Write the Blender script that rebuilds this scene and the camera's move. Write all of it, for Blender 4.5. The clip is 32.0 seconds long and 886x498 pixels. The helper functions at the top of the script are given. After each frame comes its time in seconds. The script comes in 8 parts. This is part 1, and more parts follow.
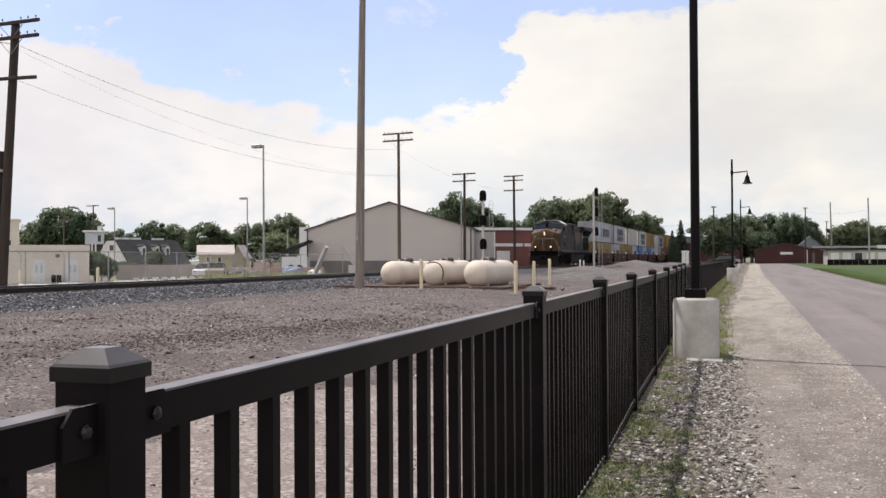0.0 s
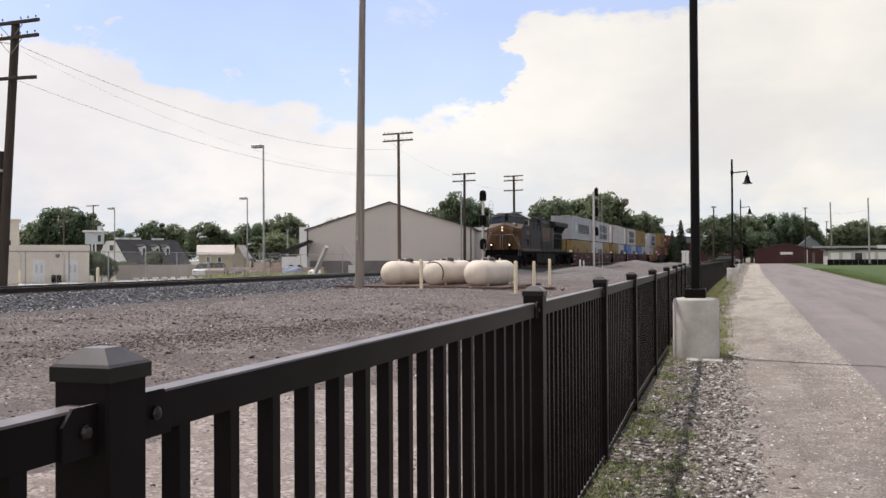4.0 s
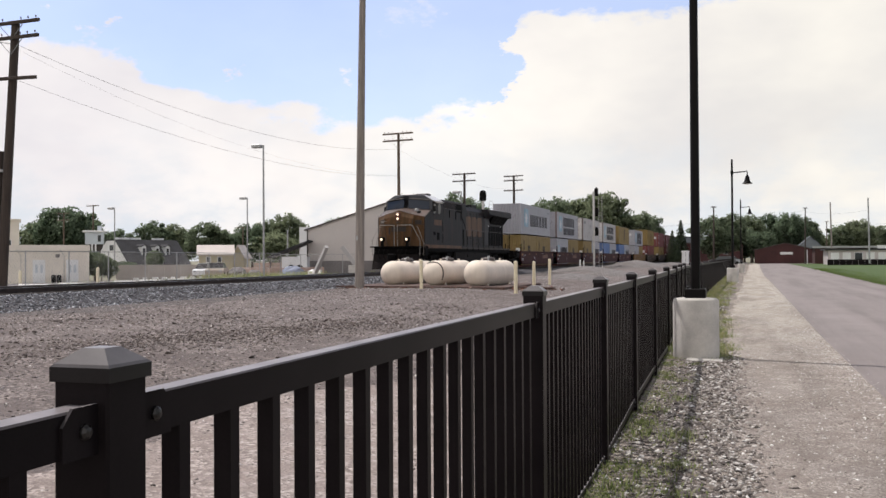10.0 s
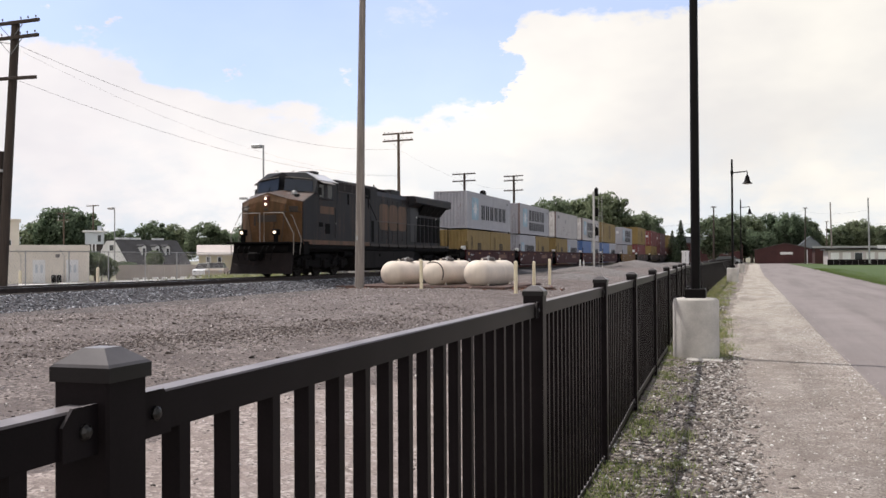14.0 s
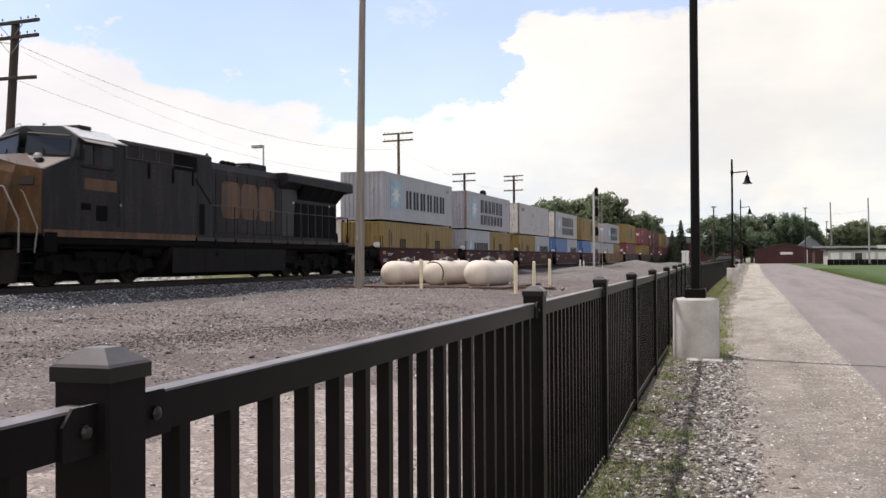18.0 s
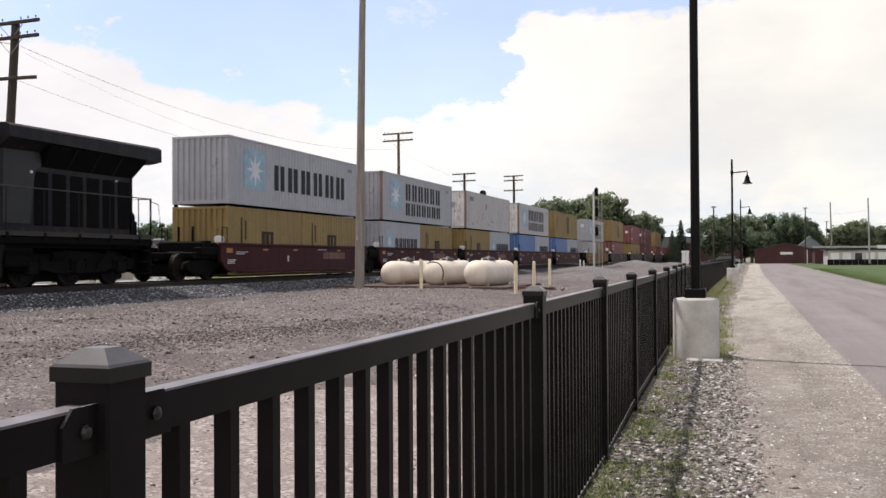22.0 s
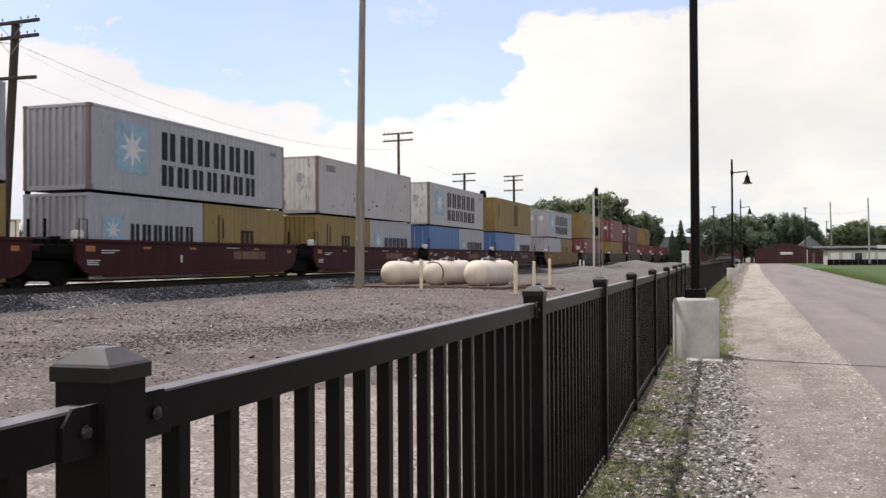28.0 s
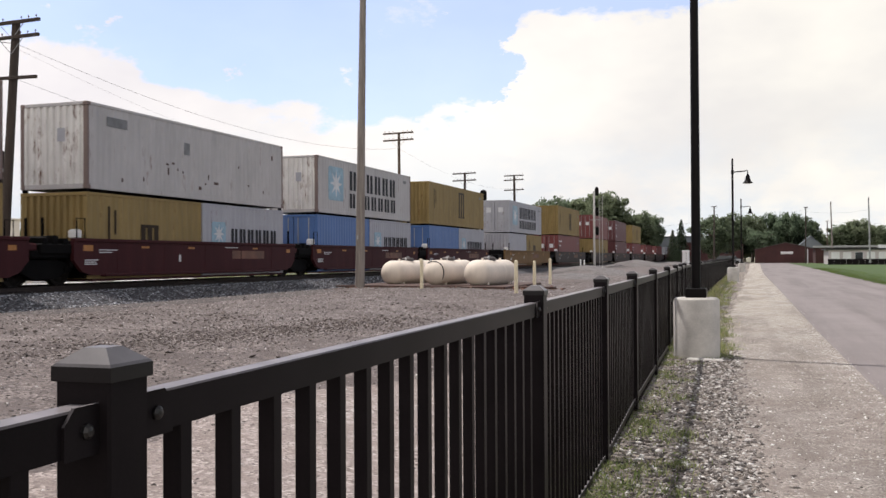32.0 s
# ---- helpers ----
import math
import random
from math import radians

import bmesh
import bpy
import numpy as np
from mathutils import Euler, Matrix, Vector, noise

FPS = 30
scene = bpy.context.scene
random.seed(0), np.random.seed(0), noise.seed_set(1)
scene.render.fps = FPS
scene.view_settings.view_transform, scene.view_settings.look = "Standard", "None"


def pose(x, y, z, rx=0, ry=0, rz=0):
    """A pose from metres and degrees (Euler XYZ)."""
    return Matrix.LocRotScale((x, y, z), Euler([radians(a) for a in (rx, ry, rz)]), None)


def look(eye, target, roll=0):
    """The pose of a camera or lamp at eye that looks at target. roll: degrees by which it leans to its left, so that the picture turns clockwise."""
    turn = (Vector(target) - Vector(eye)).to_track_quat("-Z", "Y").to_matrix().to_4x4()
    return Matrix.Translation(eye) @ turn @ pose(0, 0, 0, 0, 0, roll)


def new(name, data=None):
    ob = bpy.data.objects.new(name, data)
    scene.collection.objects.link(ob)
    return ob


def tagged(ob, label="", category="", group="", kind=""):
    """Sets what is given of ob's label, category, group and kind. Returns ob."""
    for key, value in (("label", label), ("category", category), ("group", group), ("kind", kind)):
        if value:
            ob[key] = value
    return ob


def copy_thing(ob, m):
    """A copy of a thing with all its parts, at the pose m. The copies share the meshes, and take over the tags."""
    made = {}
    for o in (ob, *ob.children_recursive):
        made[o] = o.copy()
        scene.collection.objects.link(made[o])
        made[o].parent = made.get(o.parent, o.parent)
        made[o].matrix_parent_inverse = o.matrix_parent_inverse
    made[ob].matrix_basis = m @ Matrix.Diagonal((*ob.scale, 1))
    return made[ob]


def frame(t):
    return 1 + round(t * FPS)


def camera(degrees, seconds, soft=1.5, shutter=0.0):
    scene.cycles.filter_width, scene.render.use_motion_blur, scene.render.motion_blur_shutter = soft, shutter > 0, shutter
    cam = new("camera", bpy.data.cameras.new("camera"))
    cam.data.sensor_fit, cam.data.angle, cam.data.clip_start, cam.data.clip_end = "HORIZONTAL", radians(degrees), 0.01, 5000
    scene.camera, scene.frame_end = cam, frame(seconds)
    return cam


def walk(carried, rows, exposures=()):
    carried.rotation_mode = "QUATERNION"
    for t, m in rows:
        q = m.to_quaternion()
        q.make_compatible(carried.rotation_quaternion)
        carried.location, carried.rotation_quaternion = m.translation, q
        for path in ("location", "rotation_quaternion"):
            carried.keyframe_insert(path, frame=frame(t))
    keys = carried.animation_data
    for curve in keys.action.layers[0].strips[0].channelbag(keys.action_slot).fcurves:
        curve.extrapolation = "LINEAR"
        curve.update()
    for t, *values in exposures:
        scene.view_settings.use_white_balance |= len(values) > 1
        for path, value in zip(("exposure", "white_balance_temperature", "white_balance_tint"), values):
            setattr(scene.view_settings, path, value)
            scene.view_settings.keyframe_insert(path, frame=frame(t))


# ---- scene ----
# The track runs along +Y; the camera stands at the origin on a tripod beside a fence.
cam = camera(50.47, 32.0, soft=1.5, shutter=0.4)
EYE = Vector((0, 0, 1.37))
HEADING = 18.186
PITCH = 0.619


def aim(dx=0.0, turn=0.0, lift=0.0):
    b, p = radians(HEADING + turn), radians(PITCH + lift)
    eye = EYE + Vector((dx * math.cos(b), dx * math.sin(b), 0))
    return look(eye, eye + Vector((-math.sin(b) * math.cos(p), math.cos(b) * math.cos(p), math.sin(p))), -0.304)


walk(cam, [(0, aim()), (15, aim()), (31.2, aim()), (31.6, aim(-0.0005, 0.01)), (32, aim(-0.0015, 0.025, -0.03))],
     exposures=[(t, e, 6500, 11) for t, e in ((0, -0.13), (7, -0.16), (11, -0.1), (14, -0.06), (17, 0.0), (21, 0.0), (32, -0.03))])

# ---- light ----
SUN_EL, SUN_AZ = radians(65), radians(-74)   # azimuth from +Y, clockwise
scene.view_settings.exposure = 0.0
world = bpy.data.worlds.new("sky")
scene.world = world
world.use_nodes = True


def sky():
    nt = world.node_tree
    nt.nodes.clear()
    N, L = nt.nodes.new, nt.links.new
    out, bg = N("ShaderNodeOutputWorld"), N("ShaderNodeBackground")
    bg.inputs[1].default_value = 0.1
    L(bg.outputs[0], out.inputs[0])
    nis = N("ShaderNodeTexSky")
    nis.sky_type, nis.sun_disc = "NISHITA", False
    nis.sun_elevation, nis.sun_rotation = SUN_EL, SUN_AZ
    tc, sep = N("ShaderNodeTexCoord"), N("ShaderNodeSeparateXYZ")
    L(tc.outputs["Generated"], sep.inputs[0])

    def mth(op, a, b=None, c=None):
        n = N("ShaderNodeMath")
        n.operation = op
        for i, v in enumerate((a, b, c)):
            if v is None:
                continue
            if isinstance(v, (int, float)):
                n.inputs[i].default_value = v
            else:
                L(v, n.inputs[i])
        return n.outputs[0]

    def noise_tex(vec, scale, detail, rough=0.55):
        n = N("ShaderNodeTexNoise")
        n.inputs["Scale"].default_value, n.inputs["Detail"].default_value, n.inputs["Roughness"].default_value = scale, detail, rough
        L(vec, n.inputs["Vector"])
        return n.outputs["Fac"]

    az = mth("ARCTAN2", sep.outputs[0], sep.outputs[1])          # radians, + to the right of the track
    u = mth("FRACT", mth("ADD", mth("DIVIDE", mth("ADD", az, radians(HEADING)), 2 * math.pi), 0.5))
    stretch = N("ShaderNodeMapping")
    stretch.inputs["Scale"].default_value = (1, 1, 1.9)
    L(tc.outputs["Generated"], stretch.inputs[0])
    v = stretch.outputs[0]
    ramp = N("ShaderNodeValToRGB")
    warp = noise_tex(v, 6.5, 6, 0.6)
    L(mth("ADD", u, mth("MULTIPLY", mth("SUBTRACT", warp, 0.5), 0.045)), ramp.inputs[0])
    ramp.color_ramp.interpolation = "EASE"
    # the ends, out of view, carry cloud raised to brighten faces turned that way
    tops = [(0.0, 0.62), (0.14, 0.46), (0.30, 0.24), (0.42, 0.218), (0.4395, 0.206), (0.45, 0.181), (0.467, 0.172), (0.478, 0.158), (0.486, 0.138), (0.494, 0.142), (0.5035, 0.166), (0.508, 0.185), (0.5105, 0.236), (0.521, 0.252), (0.545, 0.262), (0.575, 0.25), (0.64, 0.18), (0.78, 0.14), (0.88, 0.40), (1.0, 0.62)]
    els = ramp.color_ramp.elements
    while len(els) < len(tops):
        els.new(0.5)
    for e, (p, h) in zip(els, tops):
        e.position, e.color = p, (h, h, h, 1)
    n1 = noise_tex(v, 9.0, 9, 0.56)
    n2 = noise_tex(v, 2.6, 5)
    edge = mth("ADD", mth("MULTIPLY", mth("SUBTRACT", n1, 0.5), 0.15), mth("SUBTRACT", ramp.outputs[0], sep.outputs[2]))
    soft = N("ShaderNodeMapRange")
    soft.interpolation_type = "SMOOTHSTEP"
    L(edge, soft.inputs[0])
    soft.inputs[1].default_value, soft.inputs[2].default_value = -0.007, 0.017
    # thin high cloud over the blue
    wisp = N("ShaderNodeMapRange")
    wisp.interpolation_type = "SMOOTHSTEP"
    L(noise_tex(v, 4.2, 8, 0.62), wisp.inputs[0])
    wisp.inputs[1].default_value, wisp.inputs[2].default_value, wisp.inputs[4].default_value = 0.495, 0.68, 0.8
    puff = N("ShaderNodeMapRange")
    puff.interpolation_type = "SMOOTHSTEP"
    L(noise_tex(v, 17.0, 6, 0.6), puff.inputs[0])
    puff.inputs[1].default_value, puff.inputs[2].default_value, puff.inputs[4].default_value = 0.60, 0.72, 0.9
    mask = mth("MAXIMUM", mth("MAXIMUM", mth("MAXIMUM", soft.outputs[0], wisp.outputs[0]), puff.outputs[0]), 0.34)
    # cloud brightness: broad billows, greyer towards the horizon
    tone = N("ShaderNodeValToRGB")
    L(n2, tone.inputs[0])
    tone.color_ramp.elements[0].position, tone.color_ramp.elements[0].color = 0.36, (8.7, 8.6, 8.65, 1)
    tone.color_ramp.elements[1].position, tone.color_ramp.elements[1].color = 0.64, (11.4, 11.1, 10.45, 1)
    # cooler white to one side, creamier to the other; an added bright bank behind
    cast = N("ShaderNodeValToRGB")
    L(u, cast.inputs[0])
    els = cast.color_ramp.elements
    # out of view: brighter behind to light front faces, dimmer right to deepen shade
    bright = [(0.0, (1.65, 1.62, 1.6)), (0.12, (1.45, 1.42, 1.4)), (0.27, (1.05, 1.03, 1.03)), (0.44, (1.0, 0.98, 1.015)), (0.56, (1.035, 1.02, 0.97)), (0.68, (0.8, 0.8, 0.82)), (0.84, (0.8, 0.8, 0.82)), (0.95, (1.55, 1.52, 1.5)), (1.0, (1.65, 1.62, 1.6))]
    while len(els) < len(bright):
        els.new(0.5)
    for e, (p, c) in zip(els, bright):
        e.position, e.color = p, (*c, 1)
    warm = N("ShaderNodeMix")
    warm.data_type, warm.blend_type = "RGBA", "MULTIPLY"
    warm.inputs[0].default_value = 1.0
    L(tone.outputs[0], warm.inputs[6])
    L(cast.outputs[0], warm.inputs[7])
    gaps = N("ShaderNodeMapRange")
    gaps.interpolation_type = "SMOOTHSTEP"
    L(noise_tex(v, 6.0, 7, 0.6), gaps.inputs[0])
    gaps.inputs[1].default_value, gaps.inputs[2].default_value, gaps.inputs[4].default_value = 0.4, 0.6, 1.5
    veil = N("ShaderNodeMix")
    veil.data_type = "RGBA"
    L(mth("MULTIPLY", mth("MULTIPLY", mth("SUBTRACT", 0.16, sep.outputs[2]), 4.2), gaps.outputs[0]), veil.inputs[0])
    L(warm.outputs[2], veil.inputs[6])
    veil.inputs[7].default_value = (7.6, 8.35, 9.1, 1)
    gain = N("ShaderNodeMix")
    gain.data_type, gain.blend_type = "RGBA", "MULTIPLY"
    gain.inputs[0].default_value = 1.0
    L(nis.outputs[0], gain.inputs[6])
    high = N("ShaderNodeMapRange")
    L(sep.outputs[2], high.inputs[0])
    high.inputs[1].default_value, high.inputs[2].default_value = 0.3, 0.6
    tint = N("ShaderNodeMix")
    tint.data_type = "RGBA"
    L(high.outputs[0], tint.inputs[0])
    tint.inputs[6].default_value, tint.inputs[7].default_value = (1.62, 1.74, 2.15, 1), (1.05, 0.9, 0.8, 1)
    L(tint.outputs[2], gain.inputs[7])
    mix = N("ShaderNodeMix")
    mix.data_type = "RGBA"
    L(mask, mix.inputs[0])
    L(gain.outputs[2], mix.inputs[6])
    L(veil.outputs[2], mix.inputs[7])
    L(mix.outputs[2], bg.inputs[0])


sky()
sun = new("sun", bpy.data.lights.new("sun", "SUN"))
sun.data.energy, sun.data.angle, sun.data.color = 4.2, radians(0.6), (1.0, 0.945, 0.90)
sun.matrix_world = look((0, 0, 0), (-math.sin(SUN_AZ) * math.cos(SUN_EL), -math.cos(SUN_AZ) * math.cos(SUN_EL), -math.sin(SUN_EL)))


# ---- materials ----
def material(name, rough=0.6, metal=0.0):
    m = bpy.data.materials.new(name)
    m.use_nodes = True
    b = m.node_tree.nodes["Principled BSDF"]
    b.inputs["Roughness"].default_value, b.inputs["Metallic"].default_value = rough, metal
    return m, m.node_tree, b


def tex(nt, scale, detail=4, rough=0.55, where="Object", stretch=(1, 1, 1), kind="ShaderNodeTexNoise"):
    tc, mp, n = nt.nodes.new("ShaderNodeTexCoord"), nt.nodes.new("ShaderNodeMapping"), nt.nodes.new(kind)
    mp.inputs["Scale"].default_value = stretch
    nt.links.new(tc.outputs[where], mp.inputs[0])
    nt.links.new(mp.outputs[0], n.inputs["Vector"])
    n.inputs["Scale"].default_value = scale
    if kind == "ShaderNodeTexNoise":
        n.inputs["Detail"].default_value, n.inputs["Roughness"].default_value = detail, rough
        return n.outputs["Fac"]
    return n


def ramp_of(nt, fac, stops):
    r = nt.nodes.new("ShaderNodeValToRGB")
    nt.links.new(fac, r.inputs[0])
    els = r.color_ramp.elements
    while len(els) < len(stops):
        els.new(0.5)
    for e, (p, c) in zip(els, stops):
        e.position, e.color = p, (*c, 1) if len(c) == 3 else c
    return r.outputs[0]


def blend(nt, fac, a, b, mode="MIX"):
    n = nt.nodes.new("ShaderNodeMix")
    n.data_type, n.blend_type = "RGBA", mode
    for s, v in ((n.inputs[0], fac), (n.inputs[6], a), (n.inputs[7], b)):
        if isinstance(v, (int, float)):
            s.default_value = v
        elif isinstance(v, tuple):
            s.default_value = (*v, 1)
        else:
            nt.links.new(v, s)
    return n.outputs[2]


def bump(nt, b, height, strength=0.3, distance=0.02):
    n = nt.nodes.new("ShaderNodeBump")
    n.inputs["Strength"].default_value, n.inputs["Distance"].default_value = strength, distance
    nt.links.new(height, n.inputs["Height"])
    nt.links.new(n.outputs[0], b.inputs["Normal"])


def mul(c, k):
    return tuple(min(1.0, x * k) for x in c)


def surface(name, colour, rough=0.6, metal=0.0, fine=30, coarse=2.0, vary=0.25, relief=0.15, depth=0.004, stretch=(1, 1, 1), piece=0.0):
    """Colour with grain and blotches at two scales, and relief; piece: how much single objects differ."""
    m, nt, b = material(name, rough, metal)
    a, c = tex(nt, fine, 5, 0.6, stretch=stretch), tex(nt, coarse, 4, 0.6, stretch=stretch)
    col = ramp_of(nt, c, [(0.3, mul(colour, 1 - vary)), (0.7, mul(colour, 1 + vary))])
    col = blend(nt, 0.7, col, ramp_of(nt, a, [(0.3, (1 - vary,) * 3), (0.7, (1.0, 1.0, 1.0))]), "MULTIPLY")
    if piece:
        oi = nt.nodes.new("ShaderNodeObjectInfo")
        col = blend(nt, 1.0, col, ramp_of(nt, oi.outputs["Random"], [(0, (1 - piece,) * 3), (1, (1.0, 1.0, 1.0))]), "MULTIPLY")
    nt.links.new(col, b.inputs["Base Color"])
    if relief:
        bump(nt, b, a, relief, depth)
    return m


def steel_paint(name, colour, rust=0.35, streak=1.0, rough=0.5, dust=0.25, lo=0.86, hi=1.08, runs=3.0, start=0.55, grain=(14, 1.0)):
    """Weathered paint on steel: dull film, vertical streaks, rust where the noise is high."""
    m, nt, b = material(name, rough)
    blot, fine = tex(nt, 0.7, 5, 0.65), tex(nt, grain[0], 5, 0.65, stretch=(1, 1, grain[1]))
    run = tex(nt, runs, 5, 0.7, stretch=(1, 1, 0.12))
    col = ramp_of(nt, blot, [(0.3, mul(colour, lo)), (0.7, mul(colour, hi))])
    col = blend(nt, dust, col, ramp_of(nt, run, [(0.35, mul(colour, 0.62)), (0.65, mul(colour, 1.05))]))
    spot = blend(nt, 1.0, ramp_of(nt, fine, [(start - 0.03, (0, 0, 0)), (start + 0.11, (1, 1, 1))]), ramp_of(nt, run, [(start, (0, 0, 0)), (start + 0.17, (1, 1, 1))]), "MULTIPLY")
    k = nt.nodes.new("ShaderNodeMath")
    k.operation = "MULTIPLY"
    k.inputs[1].default_value = rust * streak
    nt.links.new(spot, k.inputs[0])
    col = blend(nt, k.outputs[0], col, (0.13, 0.055, 0.025))
    nt.links.new(col, b.inputs["Base Color"])
    bump(nt, b, fine, 0.08, 0.003)
    return m


def gravel(name, dark, mid, light, scale, patch, relief=0.8):
    """Loose stone: cells of differing grey, dusty patches, relief."""
    m, nt, b = material(name, 0.95)
    v = tex(nt, scale, kind="ShaderNodeTexVoronoi")
    v2 = tex(nt, scale * 2.7, kind="ShaderNodeTexVoronoi")
    big, mid_n = tex(nt, patch, 5, 0.62), tex(nt, patch * 9, 4, 0.6)
    sep = nt.nodes.new("ShaderNodeSeparateColor")
    nt.links.new(v.outputs["Color"], sep.inputs[0])
    sep2 = nt.nodes.new("ShaderNodeSeparateColor")
    nt.links.new(v2.outputs["Color"], sep2.inputs[0])
    stones = ramp_of(nt, sep.outputs[0], [(0.0, dark), (0.45, mid), (0.9, light)])
    grit = ramp_of(nt, sep2.outputs[0], [(0.0, mul(mid, 0.7)), (1.0, mul(mid, 1.2))])
    col = blend(nt, ramp_of(nt, mid_n, [(0.42, (0, 0, 0)), (0.6, (1, 1, 1))]), stones, grit)
    col = blend(nt, 0.8, col, ramp_of(nt, big, [(0.3, (0.62, 0.57, 0.53)), (0.5, (0.9, 0.87, 0.84)), (0.7, (1.0, 1.0, 1.0))]), "MULTIPLY")
    nt.links.new(col, b.inputs["Base Color"])
    bump(nt, b, v.outputs["Distance"], relief, 0.02)
    return m


def glow(name, colour, strength):
    m, nt, b = material(name, 0.3)
    b.inputs["Base Color"].default_value = (*mul(colour, 0.8), 1)
    b.inputs["Emission Color"].default_value, b.inputs["Emission Strength"].default_value = (*colour, 1), strength
    return m


def glass(name, tint=(0.02, 0.025, 0.03)):
    m, nt, b = material(name, 0.06)
    b.inputs["Base Color"].default_value = (*tint, 1)
    b.inputs["IOR"].default_value = 1.5
    return m


FENCE_BLACK = surface("black_powder_coat", (0.0118, 0.0096, 0.0104), 0.3, 0, 220, 3, 0.3, 0.05, 0.0005)
LAMP_BLACK = surface("black_enamel", (0.007, 0.006, 0.006), 0.4, 0, 60, 2, 0.3, 0.05, 0.001)
for m_ in (FENCE_BLACK, LAMP_BLACK):
    m_.node_tree.nodes["Principled BSDF"].inputs["Specular IOR Level"].default_value = 0.04 if m_ is FENCE_BLACK else 0.08


def sheen_top(m, dust, amount):
    """Paler colour on faces that look up, painted for sky sheen and dust."""
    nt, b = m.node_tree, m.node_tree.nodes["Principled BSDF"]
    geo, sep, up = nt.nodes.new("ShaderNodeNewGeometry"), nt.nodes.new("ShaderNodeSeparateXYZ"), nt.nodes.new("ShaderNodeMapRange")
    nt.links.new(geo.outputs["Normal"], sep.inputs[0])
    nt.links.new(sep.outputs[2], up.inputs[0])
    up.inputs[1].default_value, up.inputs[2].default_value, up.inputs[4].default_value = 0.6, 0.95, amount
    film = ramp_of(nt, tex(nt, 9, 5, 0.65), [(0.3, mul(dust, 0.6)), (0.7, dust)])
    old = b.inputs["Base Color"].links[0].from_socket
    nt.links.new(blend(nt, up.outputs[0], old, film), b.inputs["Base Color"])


# Same black coat, shinier and paler on top so the caps read sky-lit.
CAP_SHEEN = surface("black_cap_coat_sheen", (0.012, 0.0105, 0.011), 0.3, 0, 220, 3, 0.3, 0.05, 0.0005)
sheen_top(FENCE_BLACK, (0.29, 0.267, 0.275), 0.85)
CAP_SHEEN.node_tree.nodes["Principled BSDF"].inputs["Specular IOR Level"].default_value = 0.2
sheen_top(CAP_SHEEN, (0.25, 0.235, 0.245), 0.75)
BOLT = surface("dull_bolt_steel", (0.03, 0.028, 0.027), 0.3, 0.6, 200, 20, 0.3)
CONCRETE = surface("cast_concrete", (0.5, 0.475, 0.44), 0.9, 0, 45, 3.5, 0.18, 0.35, 0.003)
ASPHALT = surface("worn_grey_asphalt", (0.205, 0.179, 0.171), 0.92, 0, 120, 0.5, 0.1, 0.5, 0.005)
YARD = gravel("yard_gravel", (0.06, 0.0495, 0.0475), (0.121, 0.1, 0.095), (0.315, 0.278, 0.265), 32, 0.16, 0.7)
DUST = gravel("pale_dusty_gravel", (0.135, 0.112, 0.104), (0.257, 0.217, 0.202), (0.48, 0.43, 0.405), 42, 0.5, 0.5)
CINDER = gravel("dark_trackside_gravel", (0.034, 0.0285, 0.028), (0.08, 0.068, 0.066), (0.22, 0.197, 0.19), 24, 0.22)
HEAP = gravel("grey_heap_gravel", (0.06, 0.055, 0.054), (0.14, 0.13, 0.128), (0.29, 0.275, 0.27), 24, 0.5)
PATH = gravel("limestone_path", (0.185, 0.162, 0.143), (0.29, 0.254, 0.23), (0.52, 0.475, 0.436), 85, 0.45)


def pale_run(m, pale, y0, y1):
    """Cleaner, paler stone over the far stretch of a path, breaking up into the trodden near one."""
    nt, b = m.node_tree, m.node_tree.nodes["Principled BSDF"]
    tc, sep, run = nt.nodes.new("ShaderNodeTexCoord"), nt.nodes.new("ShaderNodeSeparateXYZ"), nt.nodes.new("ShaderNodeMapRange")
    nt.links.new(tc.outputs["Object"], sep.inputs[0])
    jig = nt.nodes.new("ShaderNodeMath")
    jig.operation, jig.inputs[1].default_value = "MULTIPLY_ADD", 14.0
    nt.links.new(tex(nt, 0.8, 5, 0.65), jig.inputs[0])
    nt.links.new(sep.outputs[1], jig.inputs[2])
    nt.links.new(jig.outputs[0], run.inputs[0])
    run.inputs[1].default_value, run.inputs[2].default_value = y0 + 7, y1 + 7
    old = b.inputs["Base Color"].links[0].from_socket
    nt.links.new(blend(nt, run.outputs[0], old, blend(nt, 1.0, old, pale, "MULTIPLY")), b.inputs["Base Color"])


def trodden(m, size, dark, pale, along=0.3):
    """Long worn patches where feet and wheels have packed or cleaned the surface."""
    nt, b = m.node_tree, m.node_tree.nodes["Principled BSDF"]
    old = b.inputs["Base Color"].links[0].from_socket
    worn = ramp_of(nt, tex(nt, size, 6, 0.62, stretch=(1, along, 1)), [(0.36, dark), (0.5, (1, 1, 1)), (0.64, pale)])
    nt.links.new(blend(nt, 1.0, old, worn, "MULTIPLY"), b.inputs["Base Color"])


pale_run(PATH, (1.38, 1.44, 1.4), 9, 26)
trodden(PATH, 1.3, (0.72, 0.71, 0.7), (1.08, 1.08, 1.08), 0.2)
trodden(ASPHALT, 1.1, (0.84, 0.83, 0.83), (1.1, 1.1, 1.1), 0.06)
VERGE = gravel("stony_dirt_verge", (0.08, 0.066, 0.057), (0.205, 0.177, 0.153), (0.46, 0.42, 0.38), 48, 0.9)
BALLAST = gravel("grey_ballast", (0.017, 0.0165, 0.02), (0.05, 0.049, 0.056), (0.145, 0.142, 0.155), 16, 0.3, 1.0)
